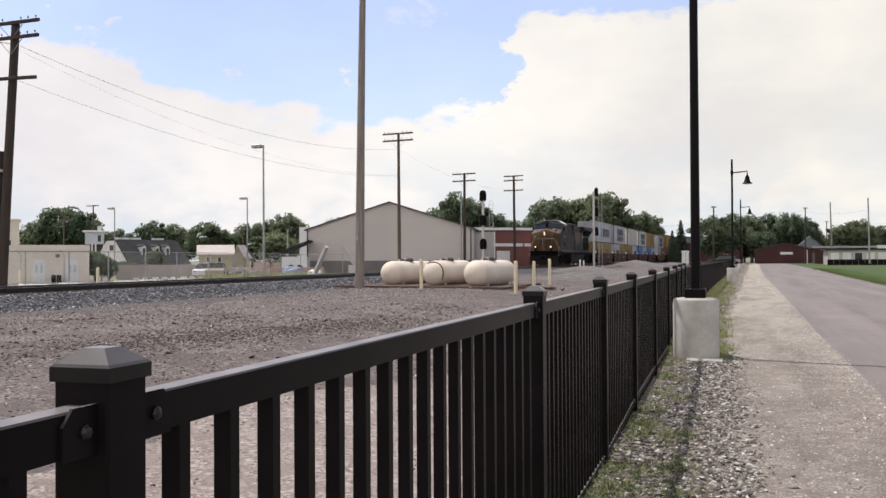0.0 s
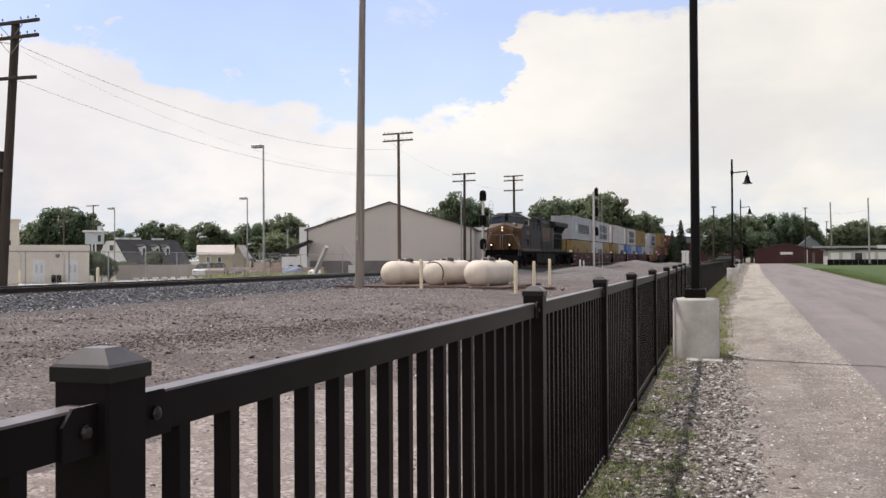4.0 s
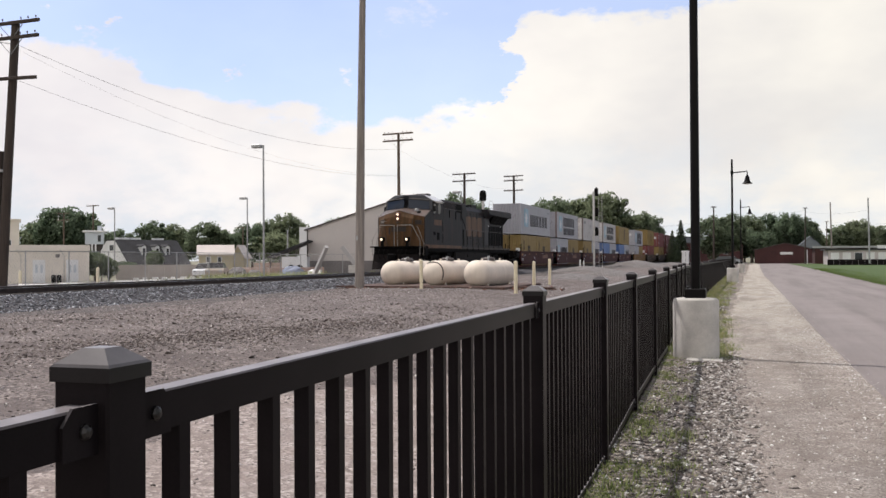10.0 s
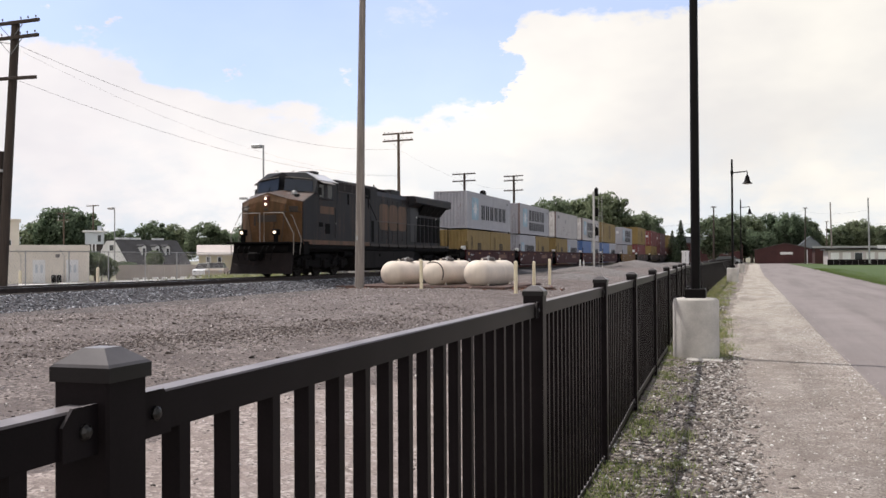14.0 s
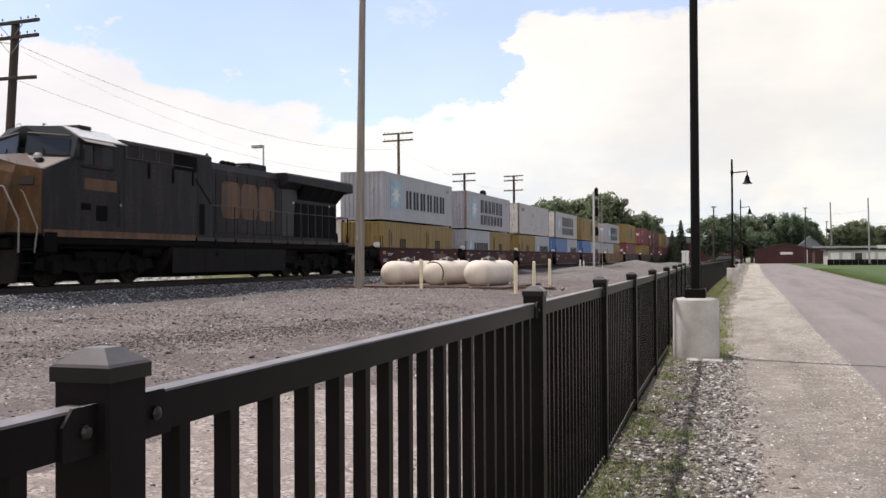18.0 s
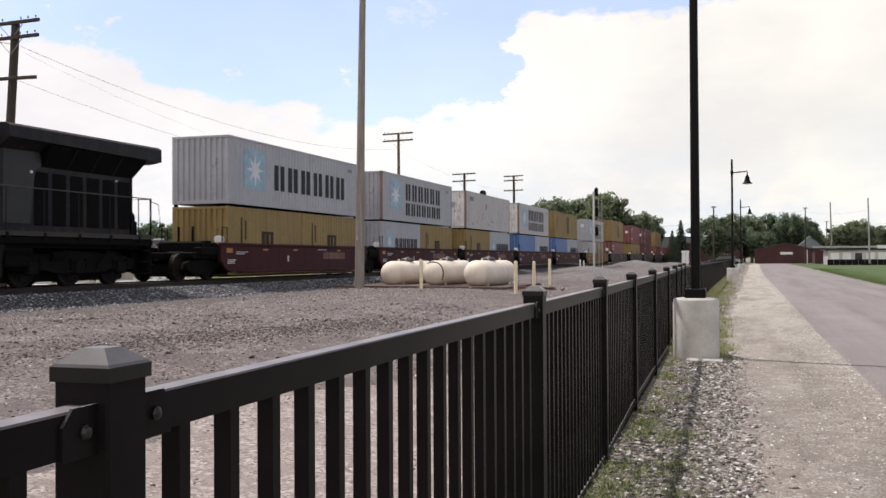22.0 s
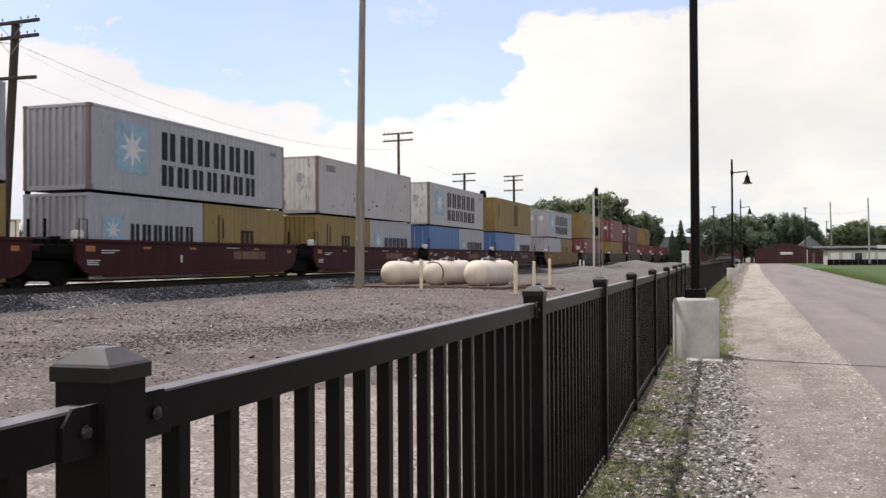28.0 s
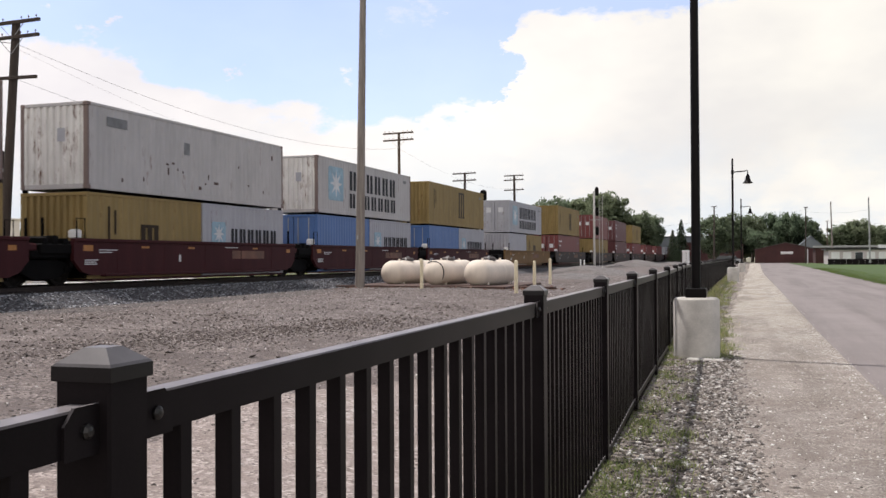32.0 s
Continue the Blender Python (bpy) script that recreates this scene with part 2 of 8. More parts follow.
LAWN = surface("mown_lawn", (0.058, 0.096, 0.021), 0.95, 0, 60, 0.25, 0.3, 0.6, 0.03)
DRYWEED = surface("weedy_waste_ground", (0.20, 0.19, 0.13), 0.95, 0, 6, 0.12, 0.35, 0.5, 0.03)
RAIL = surface("rail_steel", (0.045, 0.031, 0.026), 0.6, 0.5, 40, 5, 0.3)
RAIL_TOP = surface("polished_rail_head", (0.42, 0.41, 0.4), 0.22, 1.0, 30, 2, 0.15, 0.02)
TIE = surface("creosoted_tie", (0.038, 0.03, 0.025), 0.9, 0, 30, 3, 0.4, 0.5, 0.006, (6, 1, 6), 0.3)
WOOD_GREY = surface("weathered_grey_pole_wood", (0.26, 0.225, 0.20), 0.9, 0, 40, 3, 0.3, 0.5, 0.006, (4, 4, 0.25))
WOOD_DARK = surface("creosoted_pole_wood", (0.055, 0.04, 0.032), 0.9, 0, 40, 3, 0.35, 0.5, 0.006, (4, 4, 0.25))
WOOD_MID = surface("brown_pole_wood", (0.13, 0.095, 0.07), 0.9, 0, 40, 3, 0.3, 0.5, 0.006, (4, 4, 0.25))
WIRE = surface("dull_wire", (0.09, 0.09, 0.09), 0.6, 0.3, 30, 2, 0.2, 0)
INSULATOR = surface("glazed_insulator", (0.16, 0.13, 0.12), 0.25, 0, 40, 5, 0.2, 0)
CREAM_TANK = steel_paint("cream_tank_paint", (0.74, 0.65, 0.55), 0.4, 1, 0.65, 0.3)
HOOD_GREY = steel_paint("grey_hood_paint", (0.06, 0.05, 0.047), 0.5, 1, 0.6)
RUSTY = steel_paint("rusted_plate", (0.085, 0.05, 0.04), 0.8, 1, 0.85, 0.4)
BOLLARD = steel_paint("cream_yellow_bollard_paint", (0.74, 0.65, 0.46), 0.3, 1, 0.55, 0.15)
WHITE_PAINT = steel_paint("white_paint", (0.74, 0.73, 0.71), 0.15, 1, 0.5, 0.12)
GALV = surface("galvanised_steel", (0.36, 0.36, 0.36), 0.5, 0.6, 60, 3, 0.2, 0.05)

# ---- mesh helpers ----
class Geo:
    """Verts and faces that become one mesh."""

    def __init__(self):
        self.v, self.f = [], []

    def add(self, verts, faces):
        k = len(self.v)
        self.v += [tuple(p) for p in verts]
        self.f += [tuple(i + k for i in f) for f in faces]
        return self

    def box(self, a, b):
        (x0, y0, z0), (x1, y1, z1) = a, b
        return self.add([(x, y, z) for z in (z0, z1) for y in (y0, y1) for x in (x0, x1)],
                        [(0, 2, 3, 1), (4, 5, 7, 6), (0, 1, 5, 4), (2, 6, 7, 3), (0, 4, 6, 2), (1, 3, 7, 5)])

    def cbox(self, a, b, c=0.01):
        """A box with chamfered edges."""
        (x0, y0, z0), (x1, y1, z1) = a, b
        rings = []
        for z, k in ((z0, c), (z0 + c, 0), (z1 - c, 0), (z1, c)):
            e = c if k == 0 else 2 * c
            xa, xb, ya, yb = x0 + k, x1 - k, y0 + k, y1 - k
            rings.append([(xa + c, ya, z), (xb - c, ya, z), (xb, ya + c, z), (xb, yb - c, z), (xb - c, yb, z), (xa + c, yb, z), (xa, yb - c, z), (xa, ya + c, z)])
        return self.loft(rings)

    def loft(self, rings, cap=True, loop=True):
        n = len(rings[0])
        verts = [p for r in rings for p in r]
        faces = []
        for i in range(len(rings) - 1):
            for j in range(n if loop else n - 1):
                a, b = i * n + j, i * n + (j + 1) % n
                faces.append((a, b, b + n, a + n))
        if cap:
            faces += [tuple(range(n - 1, -1, -1)), tuple(range((len(rings) - 1) * n, len(rings) * n))]
        return self.add(verts, faces)

    def tube(self, pts, radii, seg=8, cap=True):
        """A round bar along a line of points."""
        pts = [Vector(p) for p in pts]
        if isinstance(radii, (int, float)):
            radii = [radii] * len(pts)
        rings = []
        for i, p in enumerate(pts):
            d = (pts[min(i + 1, len(pts) - 1)] - pts[max(i - 1, 0)]).normalized()
            s = d.cross(Vector((0, 0, 1)) if abs(d.z) < 0.9 else Vector((1, 0, 0))).normalized()
            w = s.cross(d)
            rings.append([p + radii[i] * (math.cos(q) * s + math.sin(q) * w) for q in (2 * math.pi * k / seg for k in range(seg))])
        return self.loft(rings, cap)

    def bar(self, p, q, w, h):
        """A square bar from p to q, w wide and h high."""
        p, q = Vector(p), Vector(q)
        d = (q - p).normalized()
        s = d.cross(Vector((0, 0, 1)) if abs(d.z) < 0.95 else Vector((0, 1, 0))).normalized()
        u = s.cross(d)
        ring = lambda o: [o + s * i * w / 2 + u * j * h / 2 for i, j in ((-1, -1), (1, -1), (1, 1), (-1, 1))]
        return self.loft([ring(p), ring(q)])

    def lathe(self, o, profile, seg=16, axis="Z"):
        """Turned shape: (radius, along) pairs about an axis through o."""
        o = Vector(o)
        rings = []
        for r, h in profile:
            r = max(r, 0.0005)
            ring = []
            for k in range(seg):
                c, s = r * math.cos(2 * math.pi * k / seg), r * math.sin(2 * math.pi * k / seg)
                ring.append(o + Vector((c, s, h) if axis == "Z" else (c, h, s) if axis == "Y" else (h, c, s)))
            rings.append(ring)
        return self.loft(rings)

    def extrude_y(self, section, y0, y1):
        """A closed (x, z) section drawn along Y."""
        return self.loft([[(x, y0, z) for x, z in section], [(x, y1, z) for x, z in section]])

    def extrude_x(self, section, x0, x1):
        """A closed (y, z) section drawn along X."""
        return self.loft([[(x0, y, z) for y, z in section], [(x1, y, z) for y, z in section]])

    def mesh(self, name, mat, smooth=False):
        me = bpy.data.meshes.new(name)
        me.from_pydata(self.v, [], self.f)
        bm = bmesh.new()
        bm.from_mesh(me)
        bmesh.ops.recalc_face_normals(bm, faces=bm.faces)
        bm.to_mesh(me)
        bm.free()
        me.materials.append(mat)
        if smooth:
            me.polygons.foreach_set("use_smooth", [True] * len(me.polygons))
            me.set_sharp_from_angle(angle=radians(35))
        return me


def thing(name, label, category, m=None, group="", kind=""):
    ob = tagged(new(name), label, category, group, kind)
    ob.empty_display_size = 0.2
    if m is not None:
        ob.matrix_basis = m
    return ob


def part(name, geo, mat, parent=None, label="", at=None, smooth=False):
    """Links a mesh as one object under a thing or a part."""
    me = geo if isinstance(geo, bpy.types.Mesh) else geo.mesh(name, mat, smooth)
    ob = new(name, me)
    if parent is not None:
        ob.parent = parent
    if at is not None:
        ob.matrix_basis = at if isinstance(at, Matrix) else Matrix.Translation(at)
    return tagged(ob, label)


def quick_mesh(name, verts, faces, mat):
    """A mesh from arrays of vertices and of equal faces."""
    me = bpy.data.meshes.new(name)
    verts, faces = np.asarray(verts, dtype=np.float32), np.asarray(faces, dtype=np.int32)
    n, k = faces.shape
    me.vertices.add(len(verts))
    me.vertices.foreach_set("co", verts.ravel())
    me.loops.add(n * k)
    me.loops.foreach_set("vertex_index", faces.ravel())
    me.polygons.add(n)
    me.polygons.foreach_set("loop_start", np.arange(0, n * k, k, dtype=np.int32))
    me.update(calc_edges=True)
    me.validate()
    me.materials.append(mat)
    return me


def ground_z(x, y):
    """Height of the ground: flat by the path, rising over the yard to the track, falling beyond it."""
    px = [-400, -90, -60, -40, -27, -23.0, -21.9, -17.9, -16.7, -15.5, -14.3, -10, -5, -1.3, 400]
    pz = [-0.8, -0.7, -0.55, -0.1, 0.2, 0.32, 0.47, 0.47, 0.2, 0.2, 0.3, 0.33, 0.16, 0.0, 0.0]
    return np.interp(x, px, pz)


# ---- ground and track ----
def strip(name, mat, xs, ys, lift, label, category):
    """A sheet that follows the ground, lift above it."""
    X, Y = np.meshgrid(np.array(xs, float), np.array(ys, float))
    Z = ground_z(X, Y) + lift
    v = np.stack([X, Y, Z], -1).reshape(-1, 3)
    n, m = len(ys), len(xs)
    i = np.arange(n - 1)[:, None] * m + np.arange(m - 1)[None, :]
    f = np.stack([i, i + 1, i + m + 1, i + m], -1).reshape(-1, 4)
    return tagged(new(name, quick_mesh(name, v, f, mat)), label, category, kind="structure")


def road_edges(y):
    """Where the road begins and ends across its run, at y."""
    return (float(np.interp(y, [-40, 10, 17, 30, 51, 75, 120, 171, 226], [1.24, 1.21, 1.13, 1.09, 1.0, 0.86, 0.98, 1.3, 1.5])),
            float(np.interp(y, [-40, 50, 71, 109, 170, 226], [5.9, 6.19, 6.34, 6.86, 7.2, 7.3])))


def build_ground():
    xs = [-2500, -900, -400, -200, -90, -75, -60, -50, -40, -33, -27, -25, -23.0, -21.9, -17.9, -16.7, -15.5, -14.3, -10, -7, -5, -3, -1.3, 0, 10, 60, 400, 2500]
    ys = [-2500, -400, -60, -20, 0, 20, 40, 70, 100, 150, 200, 300, 600, 2500]
    strip("ground", DRYWEED, xs, ys, -0.006, "flat ground of weeds and dry earth reaching to the horizon", "ground")
    strip("gravel_yard", YARD, [-17.1, -16.7, -15.5, -14.3, -10, -7, -5, -3, -1.3, -0.88], list(range(-20, 261, 4)), 0.0, "dusty grey-brown gravel yard beside the railway", "ground")
    v, f, w, q = [], [], 0.0, random.Random(19)
    for k in range(261):             # darker stone along the track, with a ragged edge
        y = -20 + 0.7 * k
        w = 0.9 * w + q.uniform(-0.45, 0.45)
        for x in (-16.9, -16.7, -15.5, -14.3, max(-14.2, -12.6 + w + 0.8 * math.sin(y * 0.33))):
            v.append((x, y, float(ground_z(x, y)) + 0.004))
        if k:
            f += [(5 * k - 5 + j, 5 * k - 4 + j, 5 * k + 1 + j, 5 * k + j) for j in range(4)]
    tagged(new("trackside_gravel", quick_mesh("trackside_gravel", v, f, CINDER)), "darker brown-grey gravel beside the ballast", "ground", kind="structure")
    v, f, w, q = [], [], 0.0, random.Random(23)
    for k in range(200):
        y = -6 + 0.13 * k
        w = 0.93 * w + q.uniform(-0.12, 0.12)
        reach = float(np.interp(y, [-6, 3, 8, 14, 20], [3.6, 3.4, 2.6, 1.6, 0.9])) + w + 0.3 * math.sin(1.1 * y)
        for j in range(4):
            x = fence_x(y) - 0.06 - max(0.1, reach) * j / 3
            v.append((x, y, float(ground_z(x, y)) + (0.006 if j < 3 else 0.0035)))
        if k:
            f += [(4 * k - 4 + j, 4 * k + j, 4 * k + 1 + j, 4 * k - 3 + j) for j in range(3)]
    tagged(new("dusty_ground", quick_mesh("dusty_ground", v, f, DUST)), "pale pinkish dust and fine gravel behind the fence", "ground", kind="structure")
    strip("far_gravel_yard", HEAP, [-60, -50, -40, -33, -27, -25, -23, -22.2], list(range(-60, 141, 10)), 0.0, "pale gravel and asphalt lot beyond the track", "ground")
    v, f = [], []
    for k, y in enumerate([-20, -4, 0] + [2 * q for q in range(1, 111)]):
        v += [(fence_x(y) - 0.12, y, 0.002), (-0.2, y, 0.002), (0.6, y, 0.0), (0.8, y, 0.0)]
        if k:
            f += [(4 * k - 4 + q, 4 * k - 3 + q, 4 * k + 1 + q, 4 * k + q) for q in range(3)]
    tagged(new("path_verge", quick_mesh("path_verge", v, f, VERGE)), "stony verge with weeds at the foot of the fence", "ground", kind="structure")
    rng = random.Random(8)
    g, v, f, w = Geo(), [], [], 0.0
    ys2 = [-20 + 1.5 * k for k in range(15)] + [2.5 + 0.06 * k for k in range(470)] + [31 + 1.5 * k for k in range(128)]
    for k, y in enumerate(ys2):      # ragged edge towards the verge
        w = 0.86 * w + rng.uniform(-0.055, 0.055)
        v += [(float(np.interp(y, [0, 6, 9, 13, 17, 40, 70, 200], [0.05, -0.02, -0.13, -0.28, -0.5, -0.58, -0.5, -0.4])) + w + 0.1 * math.sin(y * 1.3) * math.sin(y * 0.37), y, 0.0045), (0.7, y, 0.0055), (1.32, y, 0.0045)]
        if k:
            b = k * 3
            f += [(b - 3, b - 2, b + 1, b), (b - 2, b - 1, b + 2, b + 1)]
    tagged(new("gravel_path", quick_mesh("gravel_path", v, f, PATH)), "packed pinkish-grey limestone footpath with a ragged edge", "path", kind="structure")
    v, f = [], []
    for k in range(134):             # the road drifts a little as it runs off
        y = -40 + 2 * k
        a, b = road_edges(y)
        v += [(a, y, 0.0062), (a + 0.12, y, 0.009), ((a + b) / 2, y, 0.02), (b, y, 0.006)]
        if k:
            f += [(4 * k - 4 + q, 4 * k - 3 + q, 4 * k + 1 + q, 4 * k + q) for q in range(3)]
    tagged(new("road", quick_mesh("road", v, f, ASPHALT)), "smooth worn grey asphalt road", "road", kind="structure")
    strip("cross_road", ASPHALT, [7.4, 20, 60], [213, 219, 225], 0.006, "grey asphalt side road at the far end", "road")
    v, f = [], []
    for k in range(60):
        y = -40 + 253 * k / 59
        b = road_edges(y)[1] + 0.08 * math.sin(1.7 * k) - 0.1
        v += [(b, y, 0.012), (b + 1, y, 0.03), (40, y, 0.03), (140, y, 0.03)]
        if k:
            f += [(4 * k - 4 + q, 4 * k - 3 + q, 4 * k + 1 + q, 4 * k + q) for q in range(3)]
    tagged(new("lawn", quick_mesh("lawn", v, f, LAWN)), "mown green lawn beside the road", "lawn", kind="structure")
    # ballast bed with a shoulder
    g = Geo()
    g.extrude_y([(-22.6, 0.30), (-21.9, 0.46), (-21.3, 0.475), (-18.4, 0.475), (-17.9, 0.478), (-16.7, 0.207), (-16.6, 0.1), (-22.6, 0.1)], -80, 460)
    tagged(new("ballast_bed", g.mesh("ballast_bed", BALLAST)), "grey crushed-stone ballast bed under the track", "ballast", kind="structure")
    # joint of the path into the road: a low ragged edge of loose stone comes from the stones below


TRACK_X, RAIL_Z = -19.86, 0.65


def build_track():
    track = thing("railway_track", "straight railway track with brown steel rails on dark wooden ties", "railway track", Matrix.Translation((TRACK_X, 0, 0)), kind="structure")
    for side in (-1, 1):
        c = side * 0.7525
        sec = [(c - 0.07, 0.49), (c + 0.07, 0.49), (c + 0.07, 0.503), (c + 0.012, 0.52), (c + 0.012, 0.605), (c + 0.036, 0.615), (c + 0.036, 0.644), (c - 0.036, 0.644), (c - 0.036, 0.615), (c - 0.012, 0.605), (c - 0.012, 0.52), (c - 0.07, 0.503)]
        rail = part("rail", Geo().extrude_y(sec, -80, 460), RAIL, track)
        part("rail_head", Geo().extrude_y([(c - 0.03, 0.6445), (c + 0.03, 0.6445), (c + 0.026, 0.65), (c - 0.026, 0.65)], -80, 460), RAIL_TOP, rail, "shiny worn running surface")
    tie = Geo().cbox((-1.3, -0.11, 0.36), (1.3, 0.11, 0.498), 0.012).mesh("tie", TIE)
    rng = random.Random(4)
    rest = Geo()
    for k in range(-60, 760):
        y, dx = k * 0.53, rng.uniform(-0.04, 0.04)
        if 0 <= k < 290:
            part("tie", tie, TIE, track, at=pose(dx, y, rng.uniform(-0.006, 0.004), 0, 0, rng.uniform(-0.8, 0.8)))
        else:
            rest.box((-1.3 + dx, y - 0.11, 0.37), (1.3 + dx, y + 0.11, 0.498))
    tagged(part("far_ties", rest, TIE, track), kind="stuff")


# ---- fence ----
def fence_x(y):
    d = max(y, -4) - 1.09
    return -0.864 - 0.0165 * d - 0.0007 * d * abs(d) if d < 22 else -1.566 - 0.006 * (d - 22)


def build_fence():
    fence = thing("fence", "black powder-coated aluminium picket fence with flat capped square posts", "fence")
    ys = [-4.6, -1.85, 1.10, 4.11, 6.36, 8.55, 11.2, 14.3, 17.5, 20.7]
    while ys[-1] < 112:
        ys.append(ys[-1] + 2.9)
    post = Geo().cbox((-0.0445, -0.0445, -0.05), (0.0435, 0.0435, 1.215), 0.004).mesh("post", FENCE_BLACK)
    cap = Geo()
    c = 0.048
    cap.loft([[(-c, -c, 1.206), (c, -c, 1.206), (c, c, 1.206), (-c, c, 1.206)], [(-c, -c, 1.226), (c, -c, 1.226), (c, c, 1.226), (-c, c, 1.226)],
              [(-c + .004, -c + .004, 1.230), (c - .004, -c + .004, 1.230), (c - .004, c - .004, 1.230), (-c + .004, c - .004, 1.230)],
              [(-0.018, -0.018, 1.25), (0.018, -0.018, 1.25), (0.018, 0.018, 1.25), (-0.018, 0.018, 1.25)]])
    cap = cap.mesh("post_cap", CAP_SHEEN)
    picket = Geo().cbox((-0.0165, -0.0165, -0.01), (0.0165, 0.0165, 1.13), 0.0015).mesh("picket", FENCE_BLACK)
    bolt = Geo().lathe((0, 0, 0), [(0.011, 0), (0.011, 0.004), (0.007, 0.008), (0.002, 0.009)], 8, "X").mesh("bolt", BOLT)
    bracket = Geo().extrude_x([(-0.042, -0.034), (0.03, -0.034), (0.03, 0.034), (-0.022, 0.034), (-0.042, 0.012)], -0.002, 0.003)
    bracket = bracket.mesh("rail_bracket", FENCE_BLACK)
    far = Geo()
    foot = lambda y: float(np.interp(y, [5.5, 6.4, 7.2, 8.6, 11, 14, 16], [0.035, 0.04, 0.07, 0.11, 0.11, 0.075, 0.07]))   # top of the bottom rail
    for i, y in enumerate(ys):
        x = fence_x(y)
        near = i < 17
        if i + 1 < len(ys):
            x2, y2 = fence_x(ys[i + 1]), ys[i + 1]
            turn = -math.degrees(math.atan2(x2 - x, y2 - y))
        if near:
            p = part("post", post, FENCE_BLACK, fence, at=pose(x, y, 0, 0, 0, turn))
            part("post_cap", cap, CAP_SHEEN, p, "black cast cap with sky sheen painted on top")
        else:
            far.box((x - 0.04, y - 0.04, -0.05), (x + 0.04, y + 0.04, 1.25))
        if i + 1 == len(ys):
            break
        n = 18
        m = pose(x, y, 0, 0, 0, turn)
        length = math.hypot(x2 - x, y2 - y)
        edge = 0.0608 * length
        at_y = [edge + (length - 2 * edge) * k / (n - 1) for k in range(n)]
        if near:
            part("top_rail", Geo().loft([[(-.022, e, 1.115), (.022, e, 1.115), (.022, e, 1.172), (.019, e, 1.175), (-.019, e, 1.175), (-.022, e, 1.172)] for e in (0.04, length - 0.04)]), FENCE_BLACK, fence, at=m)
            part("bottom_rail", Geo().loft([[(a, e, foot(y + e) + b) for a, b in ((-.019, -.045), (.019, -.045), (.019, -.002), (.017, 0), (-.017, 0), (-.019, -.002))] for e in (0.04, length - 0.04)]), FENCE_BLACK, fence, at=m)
            for e in (0.086, length - 0.072):
                for z in (1.145, foot(y + e) - 0.022):
                    if i < 6:
                        br = part("rail_bracket", bracket, FENCE_BLACK, fence, at=m @ Matrix.Translation((0.0245, e, z)) @ (pose(0, 0, 0) if e > 1 else Matrix.Diagonal((1, -1, 1, 1))))
                        part("bolt", bolt, BOLT, br, at=(0.003, 0, 0))
            for e in at_y:
                if i < 15:
                    part("picket", picket, FENCE_BLACK, fence, at=m @ Matrix.Translation((0, e, 0)))
                else:
                    q = m @ Vector((0, e, 0))
                    far.box((q.x - .0165, q.y - .0165, .02), (q.x + .0165, q.y + .0165, 1.13))
        else:
            far.bar((x, y, 1.15), (x2, y2, 1.15), 0.045, 0.05)
            far.bar((x, y, 0.05), (x2, y2, 0.05), 0.04, 0.045)
            for e in at_y:
                q = m @ Vector((0, e, 0))
                far.box((q.x - .0165, q.y - .0165, .02), (q.x + .0165, q.y + .0165, 1.13))
    tagged(part("far_panel", far, FENCE_BLACK, fence), kind="stuff")


# ---- train ----
YELLOW_LOCO = steel_paint("dirty_gold_loco_paint", (0.08, 0.039, 0.0105), 0.85, 1, 0.6, 0.75, 0.3, 1.5, 3.0, 0.46)
GREY_LOCO = steel_paint("sooty_blue_grey_loco_paint", (0.0105, 0.0102, 0.0125), 0.6, 1, 0.6, 0.6, 0.5, 1.9, 3.0, 0.5)
DARK_LOCO = steel_paint("sooty_navy_loco_paint", (0.005, 0.0047, 0.0052), 0.35, 1, 0.6, 0.4, 0.7, 1.7)
UNDER = surface("oily_black_running_gear", (0.0042, 0.0036, 0.0036), 0.8, 0.1, 25, 2, 0.4, 0.3)
for m_ in (YELLOW_LOCO, GREY_LOCO, DARK_LOCO):
    m_.node_tree.nodes["Principled BSDF"].inputs["Specular IOR Level"].default_value = 0.25
TRUCK_DUST = surface("dusty_brown_truck_casting", (0.0085, 0.0072, 0.0068), 0.85, 0, 25, 2, 0.45, 0.3)
BROW_GREY = steel_paint("sooty_light_grey_cab_paint", (0.024, 0.025, 0.029), 0.3, 1, 0.5, 0.5, 0.7, 1.3)
# Roof tone raised to carry the sun and sky light on the slope.
ROOF_PALE = steel_paint("lit_roof_paint", (0.62, 0.62, 0.63), 0.2, 1, 0.35, 0.3)
NOSE_TOP = steel_paint("rust_mottled_pale_nose_top_paint", (0.13, 0.105, 0.097), 0.9, 1, 0.45, 0.5, 0.5, 1.4, 4.0, 0.45, (9, 1.0))
GRIME_GOLD = steel_paint("grime_darkened_gold_paint", (0.022, 0.012, 0.006), 0.5, 1, 0.6, 0.5)
HEAD_RED = steel_paint("dull_red_headlight_housing", (0.09, 0.014, 0.006), 0.3, 1, 0.5, 0.3)
SCREEN_BROWN = surface("rusty_brown_screen", (0.012, 0.006, 0.006), 0.8, 0, 60, 3, 0.4, 0.4)
BROW_DUST = steel_paint("dusty_grey_hood_paint", (0.019, 0.0185, 0.0205), 0.4, 1, 0.6, 0.5, 0.6, 1.5)
PLOUGH = steel_paint("dusty_mauve_brown_plough_paint", (0.016, 0.0125, 0.0125), 0.6, 1, 0.8, 0.5, 0.5, 1.5)
TANK_GREY = steel_paint("dusty_dark_fuel_tank_paint", (0.0115, 0.0098, 0.0096), 0.4, 1, 0.7, 0.5, 0.6, 1.5)
